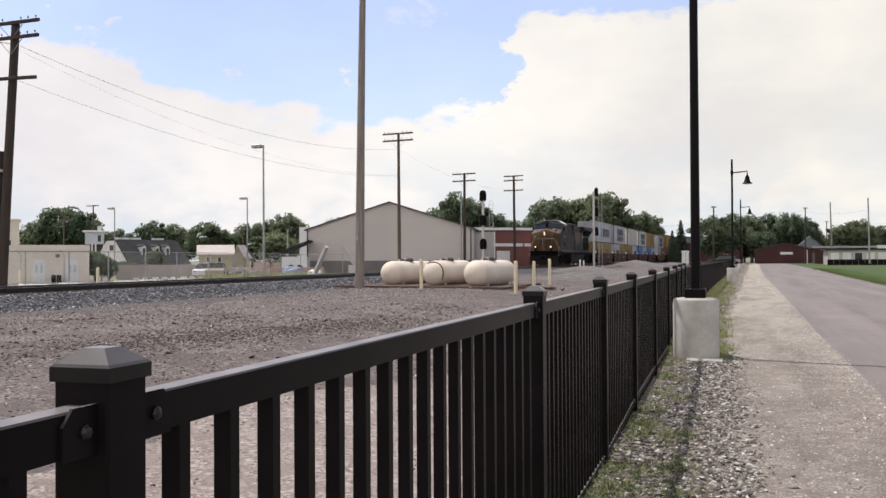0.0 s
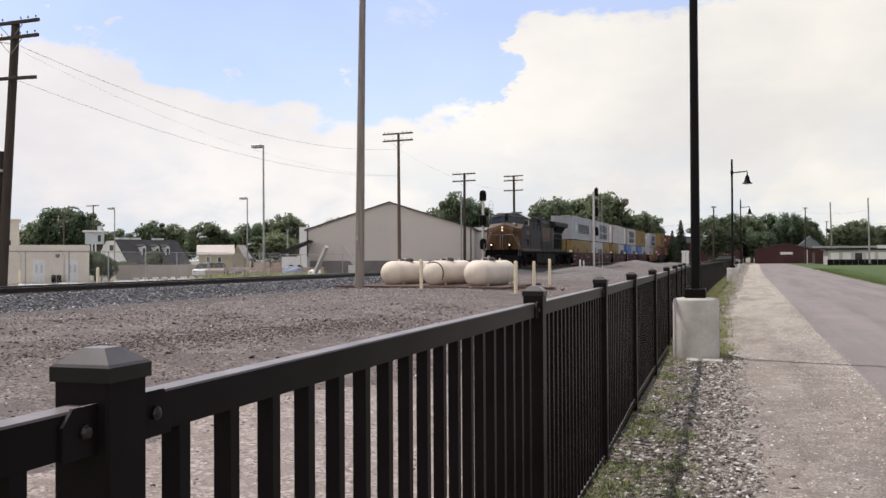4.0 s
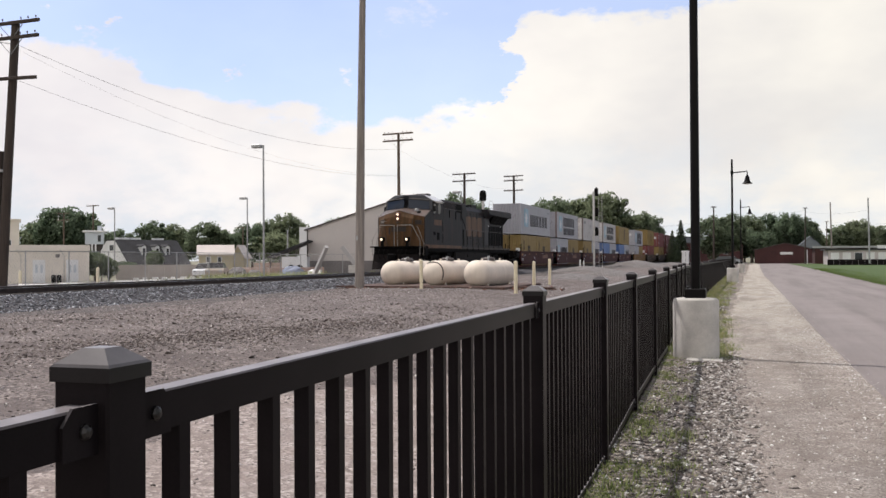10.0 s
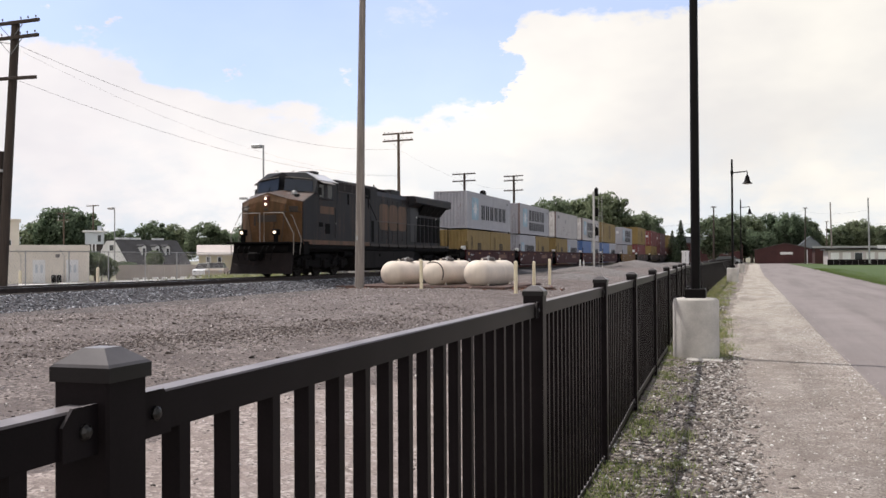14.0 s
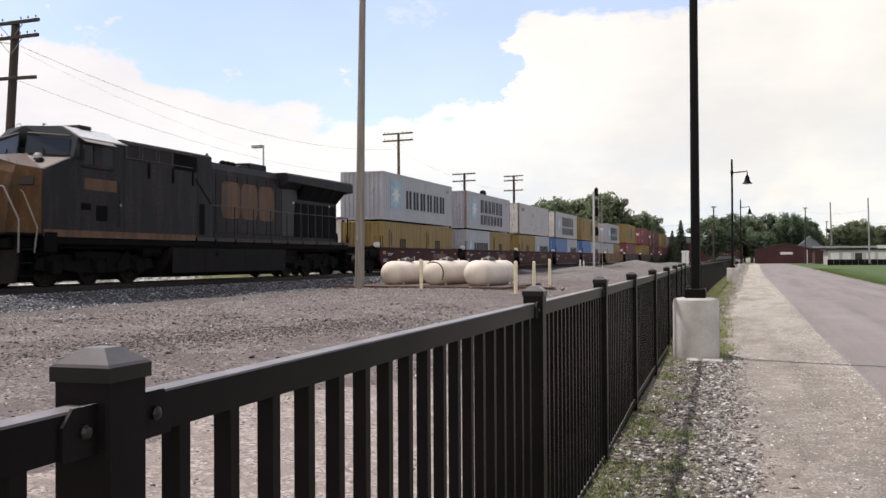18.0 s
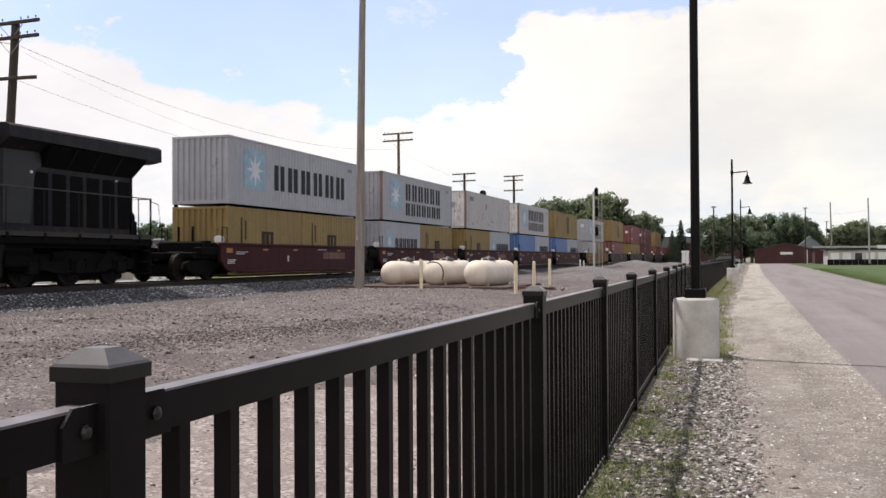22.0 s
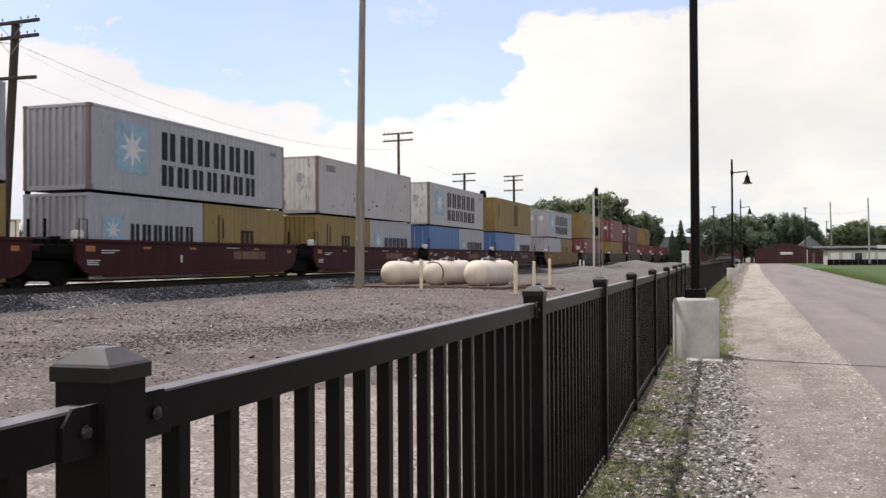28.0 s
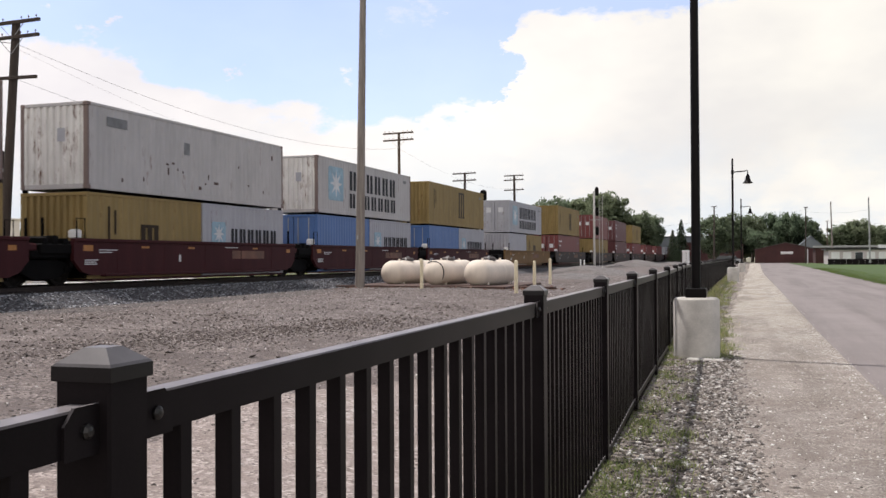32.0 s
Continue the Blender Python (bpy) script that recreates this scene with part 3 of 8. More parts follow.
FADED_GOLD = steel_paint("faded_sooty_gold_paint", (0.082, 0.037, 0.008), 0.95, 1, 0.6, 0.8, 0.1, 1.6, 2.2, 0.42)
CAB_GLASS = glass("cab_glass", (0.02, 0.028, 0.045))
CAB_GLASS.node_tree.nodes["Principled BSDF"].inputs["Specular IOR Level"].default_value = 0.2
# Cab glass darkened and dulled so side panes show no bright sky.
SIDE_GLASS = glass("dull_side_glass", (0.012, 0.012, 0.014))
SIDE_GLASS.node_tree.nodes["Principled BSDF"].inputs["Specular IOR Level"].default_value = 0.15
STEEL_WHITE = steel_paint("white_handrail_paint", (0.25, 0.225, 0.20), 0.3, 1, 0.5)
LAMP_ON = glow("lit_headlight", (1.0, 0.80, 0.58), 2.0)
WHEEL = surface("wheel_steel", (0.022, 0.018, 0.016), 0.6, 0.5, 30, 4, 0.4)
for m_ in (UNDER, TRUCK_DUST, PLOUGH, TANK_GREY, WHEEL):
    m_.node_tree.nodes["Principled BSDF"].inputs["Specular IOR Level"].default_value = 0.1
TRAIN = []       # (thing, place along the train)
WHEELS = []      # (wheelset, radius)


def wheelset(parent, y, r, keyed):
    g = Geo()
    for s in (-1, 1):
        prof = [(r + 0.028, s * 0.68), (r + 0.028, s * 0.71), (r, s * 0.72), (r - 0.005, s * 0.815), (r - 0.07, s * 0.815), (r - 0.10, s * 0.785), (r * 0.45, s * 0.77), (0.16, s * 0.80), (0.14, s * 0.83), (0.02, s * 0.83)]
        g.lathe((0, 0, 0), [(0.02, s * 0.68)] + prof, 24, "X")
    g.tube([(-0.8, 0, 0), (0.8, 0, 0)], 0.08, 8)
    for k in range(6):     # web bosses, so that the turning shows
        a = k * math.pi / 3
        for s in (-1, 1):
            g.cbox((min(s * .77, s * .80), math.cos(a) * r * .62 - .05, math.sin(a) * r * .62 - .05), (max(s * .77, s * .80), math.cos(a) * r * .62 + .05, math.sin(a) * r * .62 + .05), .01)
    ob = part("wheelset", g, WHEEL, parent, at=(0, y, r), smooth=True)
    if keyed:
        WHEELS.append((ob, r, y))
    return ob


def loco_truck(parent, yc):
    g = Geo()
    for s in (-1, 1):
        x0, x1 = sorted((s * 1.0, s * 1.16))
        sec = [(-2.7, .5), (-2.6, .78), (-2.0, .9), (-1.2, .92), (-0.6, 1.0), (0.6, 1.0), (1.2, .92), (2.0, .9), (2.6, .78), (2.7, .5), (2.3, .44), (1.6, .5), (0.9, .38), (-0.9, .38), (-1.6, .5), (-2.3, .44)]
        g.extrude_x(sec, x0, x1)
    g.cbox((-0.66, -2.7, 0.13), (0.66, 2.7, 1.1), 0.05)
    tr = part("truck", g, TRUCK_DUST, parent, "grimy cast truck frame", at=(0, yc, 0))
    for a in (-1.9, 0, 1.9):
        for s in (-1, 1):
            j = Geo().cbox((-0.13, -0.2, -0.2), (0.13, 0.2, 0.2), 0.04)
            part("axle_box", j, TRUCK_DUST, tr, at=(s * 1.15, a, 0.53))
            for d in (-0.32, 0.32):
                part("coil_spring", Geo().lathe((0, 0, 0), [(0.07, -0.16), (0.085, -.1), (0.07, -.04), (0.085, 0.02), (0.07, 0.08), (.085, .14), (.07, .18)], 10), UNDER, tr, at=(s * 1.13, a + d, 0.62))
    for s in (-1, 1):
        part("brake_cylinder", Geo().tube([(s * 1.2, -1.2, 0.84), (s * 1.2, -0.7, 0.9)], 0.13, 10), UNDER, tr)
        part("damper", Geo().tube([(s * 1.22, 0.75, 0.55), (s * 1.22, 1.25, 0.98)], 0.06, 8), TRUCK_DUST, tr)
    for a in (-1.9, 0, 1.9):
        wheelset(tr, a, 0.533, True)


def build_locomotive():
    """Six-axle wide-cab diesel; local y 0 is the front deck's edge, rising backwards."""
    loco = thing("locomotive", "dirty gold-nosed dark grey-blue wide-cab diesel locomotive with lit headlights", "locomotive")

    def sides(s, a, b):
        return sorted((s * a, s * b))

    # frame, sill and walkway
    part("underframe", Geo().cbox((-1.3, 0.3, 1.08), (1.3, 22.3, 1.36), 0.02), UNDER, loco)
    for s in (-1, 1):
        x0, x1 = sides(s, 1.30, 1.49)
        part("side_sill", Geo().cbox((x0, 1.35, 1.2), (x1, 22.3, 1.375), 0.01), UNDER, loco)
        x0, x1 = sides(s, 1.501, 1.508)
        part("sill_stripe", Geo().box((x0, 1.36, 1.40), (x1, 8.9, 1.60)), FADED_GOLD, loco, "faded gold stripe along the sill")
        x0, x1 = sides(s, 1.505, 1.52)
        part("walkway_edge", Geo().box((x0, 9.0, 1.40), (x1, 22.3, 1.53)), GRIME_GOLD, loco, "faded gold walkway edge")
        for k in range(9):
            y = 10.2 + k * 1.42
            part("stake_pocket", Geo().cbox((min(s * 1.50, s * 1.53), y - 0.06, 1.3), (max(s * 1.50, s * 1.53), y + 0.06, 1.5), 0.006), UNDER, loco)
    part("walkway", Geo().cbox((-1.5, 9.0, 1.45), (1.5, 22.3, 1.49), 0.008), DARK_LOCO, loco)
    part("front_deck", Geo().cbox((-1.5, 0.02, 1.42), (1.5, 1.5, 1.49), 0.01), UNDER, loco, "grimy front deck")
    # wide nose: flat front, cheeks folded back to the cab side
    rings = [[(-1.45, yb, zb), (-xf, yf, zf), (0, yf - 0.02, zc), (xf, yf, zf), (1.45, yb, zb), (1.45, 2.6, zb), (0, 2.6, zc), (-1.45, 2.6, zb)]
             for zc, zf, zb, xf, yf, yb in ((1.46, 1.46, 1.46, 0.70, 0.83, 1.33), (2.79, 2.79, 2.79, 0.88, 0.80, 1.33), (3.32, 3.12, 3.06, 0.91, 0.86, 1.35), (3.63, 3.36, 3.25, 0.92, 0.98, 1.39))]
    nose = part("nose", Geo().loft(rings, False), YELLOW_LOCO, loco, "dirty gold nose with grime streaks")
    deck = [(-1.45, 1.39, 3.25), (-0.92, 0.98, 3.36), (0, 0.96, 3.63), (0.92, 0.98, 3.36), (1.45, 1.39, 3.25), (1.45, 2.6, 3.70), (0, 2.3, 3.82), (-1.45, 2.6, 3.70)]
    part("nose_top", Geo().loft([[(x, y + 0.004, z - 0.05) for x, y, z in deck], [(x, y - 0.01, z + 0.012) for x, y, z in deck]]), NOSE_TOP, nose, "rust-mottled pale nose top")
    part("nose_seam", Geo().loft([[(-0.88, 0.786, z), (0.88, 0.786, z), (1.44, 1.31, z), (1.44, 1.33, z), (0.88, 0.81, z), (-0.88, 0.81, z)] for z in (2.775, 2.80)]), GRIME_GOLD, nose)
    for s in (-1, 1):
        part("cheek_fold", Geo().bar((s * 0.705, 0.82, 1.5), (s * 0.885, 0.795, 2.79), 0.025, 0.025), GRIME_GOLD, nose)
        part("cheek_fold", Geo().bar((s * 0.885, 0.795, 2.79), (s * 0.915, 0.855, 3.12), 0.02, 0.02), GRIME_GOLD, nose)
        part("sand_filler", Geo().cbox((s * 0.95 - 0.09, 1.75, 3.48), (s * 0.95 + 0.09, 1.95, 3.62), 0.02), DARK_LOCO, nose)
        part("nose_grab", Geo().tube([(s * 0.9, 1.05, 3.38), (s * 0.9, 1.0, 3.47), (s * 0.62, 1.0, 3.53), (s * 0.62, 1.05, 3.46)], 0.014, 6), STEEL_WHITE, nose)
    part("bell_lamp", Geo().lathe((0.72, 2.05, 3.62), [(0.13, 0), (0.13, 0.1), (0.08, 0.17), (0.01, 0.18)], 12), GALV, nose, "small bright nose-top fitting")
    part("bell_cap", Geo().lathe((0.72, 2.05, 3.74), [(0.07, 0), (0.06, 0.05), (0.01, 0.07)], 10), UNDER, nose)
    part("nose_door", Geo().cbox((-0.28, 0.778, 1.55), (0.36, 0.81, 2.74), 0.012), YELLOW_LOCO, nose)
    for x in (-0.3, 0.37):
        part("door_seam", Geo().box((x, 0.774, 1.52), (x + 0.022, 0.80, 2.76)), GRIME_GOLD, nose)
    part("nose_emblem", Geo().cbox((-0.42, 0.768, 2.36), (0.5, 0.792, 2.66), 0.01), GRIME_GOLD, nose, "sooty plain emblem panel")
    part("latch", Geo().cbox((-0.60, 0.775, 2.2), (-0.5, 0.80, 2.62), 0.01), GRIME_GOLD, nose)
    part("headlight_housing", Geo().cbox((-0.18, 0.80, 3.0), (0.12, 1.15, 3.5), 0.03), HEAD_RED, nose, "dull red headlight housing")
    part("lamp_bracket", Geo().cbox((-0.12, 0.78, 2.84), (0.08, 0.86, 2.96), 0.02), GRIME_GOLD, nose)
    for z in (3.13, 3.37):
        part("headlight", Geo().lathe((-0.03, 0, z), [(0.005, 0.775), (0.05, 0.78), (0.06, 0.795), (0.06, 0.84)], 14, "Y"), LAMP_ON, nose, "lit round headlight", smooth=True)
    part("number_board", Geo().cbox((-1.14, 0.90, 2.82), (-0.76, 1.0, 3.06), 0.015), GRIME_GOLD, nose, at=pose(0, -0.06, 0))
    part("number_bar", Geo().box((-1.10, 0.83, 2.88), (-0.80, 0.84, 3.0)), STEEL_WHITE, nose, "plain pale bar")
    part("number_board", Geo().cbox((-0.19, -0.03, -0.12), (0.19, 0.05, 0.12), 0.015), GRIME_GOLD, nose, at=pose(1.18, 1.06, 2.92, 0, 0, 42))
    for s in (-1, 1):
        d = part("ditch_light", Geo().cbox((s * 0.78 - .13, 0.06, 1.76), (s * 0.78 + .13, 0.36, 2.03), 0.03), UNDER, loco)
        part("lens", Geo().lathe((s * 0.78, 0, 1.89), [(0.005, 0.025), (0.05, 0.03), (0.065, 0.05), (0.065, 0.08)], 14, "Y"), LAMP_ON, d, "lit round ditch light", smooth=True)
        part("light_bracket", Geo().cbox((s * 0.78 - 0.07, 0.1, 1.48), (s * 0.78 + 0.07, 0.3, 1.77), 0.02), UNDER, loco)
        x0, x1 = sides(s, 1.40, 1.5)
        part("nose_side", Geo().extrude_x([(1.33, 1.40), (1.35, 3.06), (1.40, 3.245), (2.0, 3.48), (2.6, 3.70), (2.895, 3.72), (2.895, 1.40)], x0, x1), GREY_LOCO, loco)
        part("step_well", Geo().cbox((min(s * 1.15, s * 1.512), 1.36, 0.95), (max(s * 1.15, s * 1.512), 1.92, 1.54), 0.02), UNDER, loco, "black step well")
    # cab
    sec = [(-1.5, 1.40), (-1.5, 4.30), (-0.95, 4.62), (0.95, 4.62), (1.5, 4.30), (1.5, 1.40)]
    cab = part("cab", Geo().loft([[(x, 2.9, z) for x, z in sec], [(x, 4.9, z) for x, z in sec]]), GREY_LOCO, loco, "sooty blue-grey cab")
    front = [(-1.47, 2.6, 3.69), (-1.49, 2.78, 4.28), (-0.95, 2.72, 4.62), (0, 2.32, 4.63), (0.95, 2.72, 4.62), (1.49, 2.78, 4.28), (1.47, 2.6, 3.69), (0, 2.16, 3.79)]
    part("windshield_frame", Geo().loft([front, [(x, 3.2, z) for x, y, z in front]]), BROW_GREY, cab, "dark grey cab front")
    for s in (-1, 1):
        a, b, c, d = (Vector(p) for p in ((0, 2.16, 3.79), (s * 1.47, 2.6, 3.69), (s * 1.47, 2.775, 4.35), (0, 2.28, 4.45)))
        quad = [a.lerp(b, u).lerp(d.lerp(c, u), v) for u, v in ((0.10, 0.06), (0.93, 0.06), (0.90, 0.8), (0.10, 0.86))]
        part("windshield", Geo().loft([[p + Vector((0, -0.035, 0)) for p in quad], [p + Vector((0, 0.02, 0)) for p in quad]]), CAB_GLASS, cab, "sloping windshield pane")
        part("sun_visor", Geo().bar(a.lerp(b, .12).lerp(d.lerp(c, .12), .98) + Vector((0, -.06, 0)), a.lerp(b, .88).lerp(d.lerp(c, .88), .95) + Vector((0, -.06, 0)), 0.07, 0.03), STEEL_WHITE, cab, "pale visor strip")
        part("wiper", Geo().tube([quad[0].lerp(quad[1], 0.45) + Vector((0, -0.05, 0)), quad[0].lerp(quad[1], 0.62).lerp(quad[3], 0.35) + Vector((0, -0.05, 0))], 0.012, 5), UNDER, cab)
    for s in (-1, 1):
        x0, x1 = sides(s, 1.499, 1.512)
        part("side_window", Geo().box((x0, 2.95, 3.53), (x1, 3.42, 4.12)), SIDE_GLASS, cab)
        part("side_window", Geo().box((x0, 3.86, 3.53), (x1, 4.32, 4.12)), SIDE_GLASS, cab)
        part("window_frame", Geo().box((x0 - s * .004, 3.46, 3.5), (x1 + s * .01, 3.84, 4.14)), GREY_LOCO, cab, "sliding window leaf")
        part("arm_rest", Geo().cbox((min(s * 1.49, s * 1.56), 2.95, 3.44), (max(s * 1.49, s * 1.56), 4.36, 3.5), 0.01), GREY_LOCO, cab)
        part("awning", Geo().loft([[(s * 1.5, y, 4.29), (s * 1.73, y, 4.16), (s * 1.73, y, 4.14), (s * 1.5, y, 4.27)] for y in (2.86, 4.25)]), STEEL_WHITE, cab, "pale window awning")
        x0, x1 = sides(s, 1.503, 1.508)
        part("cab_number_bar", Geo().box((x0, 3.05, 2.80), (x1, 4.55, 3.14)), FADED_GOLD, cab, "faded gold number reduced to a bar")
        for a, b, c, d in ((2.9, 3.34, 2.2, 2.4), (3.57, 4.1, 1.9, 2.36)):
            part("vent", Geo().box((x0, a, c), (x1, b, d)), UNDER, cab, "black vent opening")
        part("mirror", Geo().cbox((min(s * 1.52, s * 1.68), 2.84, 3.62), (max(s * 1.52, s * 1.68), 2.88, 3.95), 0.01), DARK_LOCO, cab)
        part("roof_panel", Geo().loft([[(s * 0.90, y0, 4.66), (s * 1.54, y1, 4.30), (s * 1.52, y1, 4.27), (s * 0.88, y0, 4.62)] for y0, y1 in ((2.84, 2.88), (4.9, 5.05))]), ROOF_PALE, cab, "sloping roof panel painted pale for the light on it")
        part("grab_iron", Geo().tube([(s * 1.53, 4.62, 1.75), (s * 1.55, 4.62, 2.0), (s * 1.55, 4.62, 3.0), (s * 1.53, 4.62, 3.1)], 0.014, 6), DARK_LOCO, cab)
        part("marker_disc", Geo().lathe((0, 4.72, 2.42), [(0.05, s * 1.50), (0.05, s * 1.52), (0.01, s * 1.525)], 10, "X"), STEEL_WHITE, cab, "small pale disc")
    part("roof_plate", Geo().loft([[(-0.92, y, 4.60), (-0.92, y, 4.655), (0, y, 4.67), (0.92, y, 4.655), (0.92, y, 4.60)] for y in (2.8, 4.95)]), ROOF_PALE, cab, "cab roof painted pale for the light on it")
    part("air_conditioner", Geo().cbox((0.15, 3.5, 4.64), (0.95, 4.1, 4.77), 0.03), GREY_LOCO, cab)
    part("roof_antenna", Geo().tube([(0.3, 2.75, 4.63), (0.3, 2.75, 4.72), (0.3, 2.85, 4.72)], 0.02, 6), UNDER, cab)
    part("roof_bracket", Geo().tube([(-0.5, 2.6, 4.62), (-0.52, 2.6, 4.72), (-0.38, 2.6, 4.74), (-0.34, 2.6, 4.63)], 0.014, 6), GALV, cab)
    # full-width equipment bay with framed intake screens under the roof
    sec2 = [(-1.5, 1.40), (-1.5, 4.40), (-1.42, 4.46), (1.42, 4.46), (1.5, 4.40), (1.5, 1.40)]
    aux = part("equipment_bay", Geo().extrude_y(sec2, 4.91, 8.9).loft([[(x, 8.9, max(z, 1.5)) for x, z in sec2], [(x, 9.97, max(z, 1.5)) for x, z in sec2]]), GREY_LOCO, loco, "sooty blue-grey equipment cabinet")
    for s in (-1, 1):
        for k, (a, b) in enumerate(((5.02, 5.66), (5.84, 6.56), (6.74, 7.48), (7.6, 9.0))):
            x0, x1 = sides(s, 1.497, 1.505)
            grille = part("grille", Geo().box((x0, a, 3.94 if k < 3 else 3.78), (x1, b, 4.31)), SCREEN_BROWN if k < 3 else UNDER, aux, "dark intake screen")
            if k < 3:
                for y in (a - 0.03, b):
                    part("screen_frame", Geo().box((min(s * 1.5, s * 1.52), y, 3.9), (max(s * 1.5, s * 1.52), y + 0.03, 4.35)), HOOD_GREY, grille)
        for z in (3.90, 4.335):
            part("screen_ledge", Geo().cbox((min(s * 1.495, s * 1.535), 4.98, z), (max(s * 1.495, s * 1.535), 8.7, z + 0.025), 0.004), HOOD_GREY, aux)
        for y, z in ((6.2, 3.35), (7.55, 3.3), (8.75, 3.3)):
            part("drain", Geo().cbox((min(s * 1.495, s * 1.53), y - 0.05, z), (max(s * 1.495, s * 1.53), y + 0.05, z + 0.5), 0.01), UNDER, aux)
        part("panel_seam", Geo().box((min(s * 1.5, s * 1.504), 9.05, 1.75), (max(s * 1.5, s * 1.504), 9.07, 4.2)), UNDER, aux)
        part("recess", Geo().box((min(s * 1.5, s * 1.504), 9.15, 1.62), (max(s * 1.5, s * 1.504), 9.5, 2.7)), UNDER, aux, "black recess in the cabinet side")
        part("brace_strip", Geo().bar((s * 1.503, 8.9, 3.55), (s * 1.503, 9.9, 2.75), 0.02, 0.05), UNDER, aux)
    # engine hood with doors
    sec3 = [(-1.05, 1.48), (-1.05, 4.1), (-0.9, 4.36), (0.9, 4.36), (1.05, 4.1), (1.05, 1.48)]
    hood = part("engine_hood", Geo().extrude_y(sec3, 9.97, 21.8), GREY_LOCO, loco, "sooty blue-grey engine hood")
    for s in (-1, 1):
        for k in range(8):
            y = 10.2 + k * 0.78
            part("hood_door", Geo().cbox((min(s * 1.05, s * 1.07), y, 1.75), (max(s * 1.05, s * 1.07), y + 0.75, 3.95), 0.008), GREY_LOCO, hood)
            part("door_gap", Geo().box((min(s * 1.05, s * 1.074), y + 0.752, 1.75), (max(s * 1.05, s * 1.074), y + 0.775, 3.95)), UNDER, hood)
        # large faded gold lettering reduced to plain rounded blocks
        for a, b in ((11.34, 12.75), (12.80, 14.1), (14.2, 15.5)):
            ya, za, h, w = (a + b) / 2, 3.0, 0.70, (b - a) / 2
            pts = [(ya + w * math.copysign(abs(math.cos(q)) ** 0.4, math.cos(q)), za + h * math.copysign(abs(math.sin(q)) ** 0.4, math.sin(q))) for q in (2 * math.pi * j / 28 for j in range(28))]
            part("lettering_block", Geo().extrude_x(pts, *sides(s, 1.0745, 1.080)), FADED_GOLD, hood, "faded gold block in place of lettering")
        part("gear_box", Geo().cbox((min(s * 0.7, s * 1.32), 16.0, 0.55), (max(s * 0.7, s * 1.32), 16.9, 1.12), 0.04), UNDER, loco)
    part("exhaust_stack", Geo().cbox((-0.6, 14.3, 4.34), (0.6, 15.75, 4.66), 0.03), DARK_LOCO, hood)
    part("stack_step", Geo().cbox((-0.6, 13.6, 4.34), (0.6, 14.3, 4.5), 0.03), DARK_LOCO, hood)
    for y in (12.0, 12.35, 12.7):
        part("horn", Geo().lathe((0.75, y, 4.36), [(0.08, -0.02), (0.13, 0.03), (0.14, 0.1), (0.06, 0.16), (0.01, 0.17)], 12), UNDER, hood, "black round roof fitting")
    for y in (10.2, 11.0):
        part("lifting_lug", Geo().cbox((0.3, y, 4.34), (0.6, y + 0.3, 4.43), 0.02), DARK_LOCO, hood)
    part("roof_lug", Geo().tube([(1.3, 9.9, 4.44), (1.32, 9.95, 4.56), (1.32, 10.02, 4.5)], 0.03, 6), UNDER, aux)
    # radiator with overhanging wings
    wing = Geo().loft([[(-1.5, 16.0, 4.0), (-1.5, 16.0, 4.30), (-1.35, 16.0, 4.38), (1.35, 16.0, 4.38), (1.5, 16.0, 4.30), (1.5, 16.0, 4.0), (1.06, 16.0, 3.7), (-1.06, 16.0, 3.7)],
                       [(-1.53, 22.74, 3.93), (-1.53, 22.74, 4.33), (-1.4, 22.74, 4.41), (1.4, 22.74, 4.41), (1.53, 22.74, 4.33), (1.53, 22.74, 3.93), (1.1, 22.74, 3.86), (-1.1, 22.74, 3.86)]])
    rad = part("radiator_wing", wing, GREY_LOCO, loco, "sooty black overhanging radiator")
    for s in (-1, 1):
        part("radiator_intake", Geo().loft([[(s * 1.04, y, 3.35), (s * 1.07, y, 3.35), (s * 1.46, y + e, 3.94), (s * 1.04, y + e, 3.94)] for y, e in ((17.7, -0.1), (21.82, 0.28))]), UNDER, rad, "black radiator intake screens")
        for y in (18.7, 19.75, 20.8):
            part("intake_post", Geo().bar((s * 1.075, y, 3.36), (s * 1.47, y, 3.94), 0.05, 0.04), DARK_LOCO, rad)
        pts = [(16.2, 1.75), (16.2, 3.86), (17.3, 3.9), (17.62, 3.7), (17.66, 3.4), (17.4, 3.2), (17.2, 1.75)]
        part("hood_panel", Geo().extrude_x(pts, *sides(s, 1.05, 1.085)), BROW_DUST, rad, "dusty paler curved hood panel")
        for k in range(6):
            part("side_door", Geo().cbox((min(s * 1.05, s * 1.075), 17.4 + k * 0.74, 1.72), (max(s * 1.05, s * 1.075), 17.95 + k * 0.74, 3.2), 0.008), UNDER, rad)
        part("marker_light", Geo().lathe((0, 17.25, 3.18), [(0.045, s * 1.08), (0.045, s * 1.11), (0.01, s * 1.115)], 8, "X"), WHITE_PAINT, rad)
        part("marker_light", Geo().lathe((0, 21.0, 3.2), [(0.035, s * 1.05), (0.035, s * 1.09), (0.01, s * 1.095)], 8, "X"), WHITE_PAINT, rad)
    part("rear_wall", Geo().loft([[(-1.05, 21.7, 1.48), (1.05, 21.7, 1.48), (1.05, 21.84, 1.48), (-1.05, 21.84, 1.48)], [(-1.05, 21.7, 3.35), (1.05, 21.7, 3.35), (1.05, 21.84, 3.35), (-1.05, 21.84, 3.35)], [(-1.05, 21.7, 3.9), (1.05, 21.7, 3.9), (1.05, 22.15, 3.9), (-1.05, 22.15, 3.9)]]), DARK_LOCO, loco)
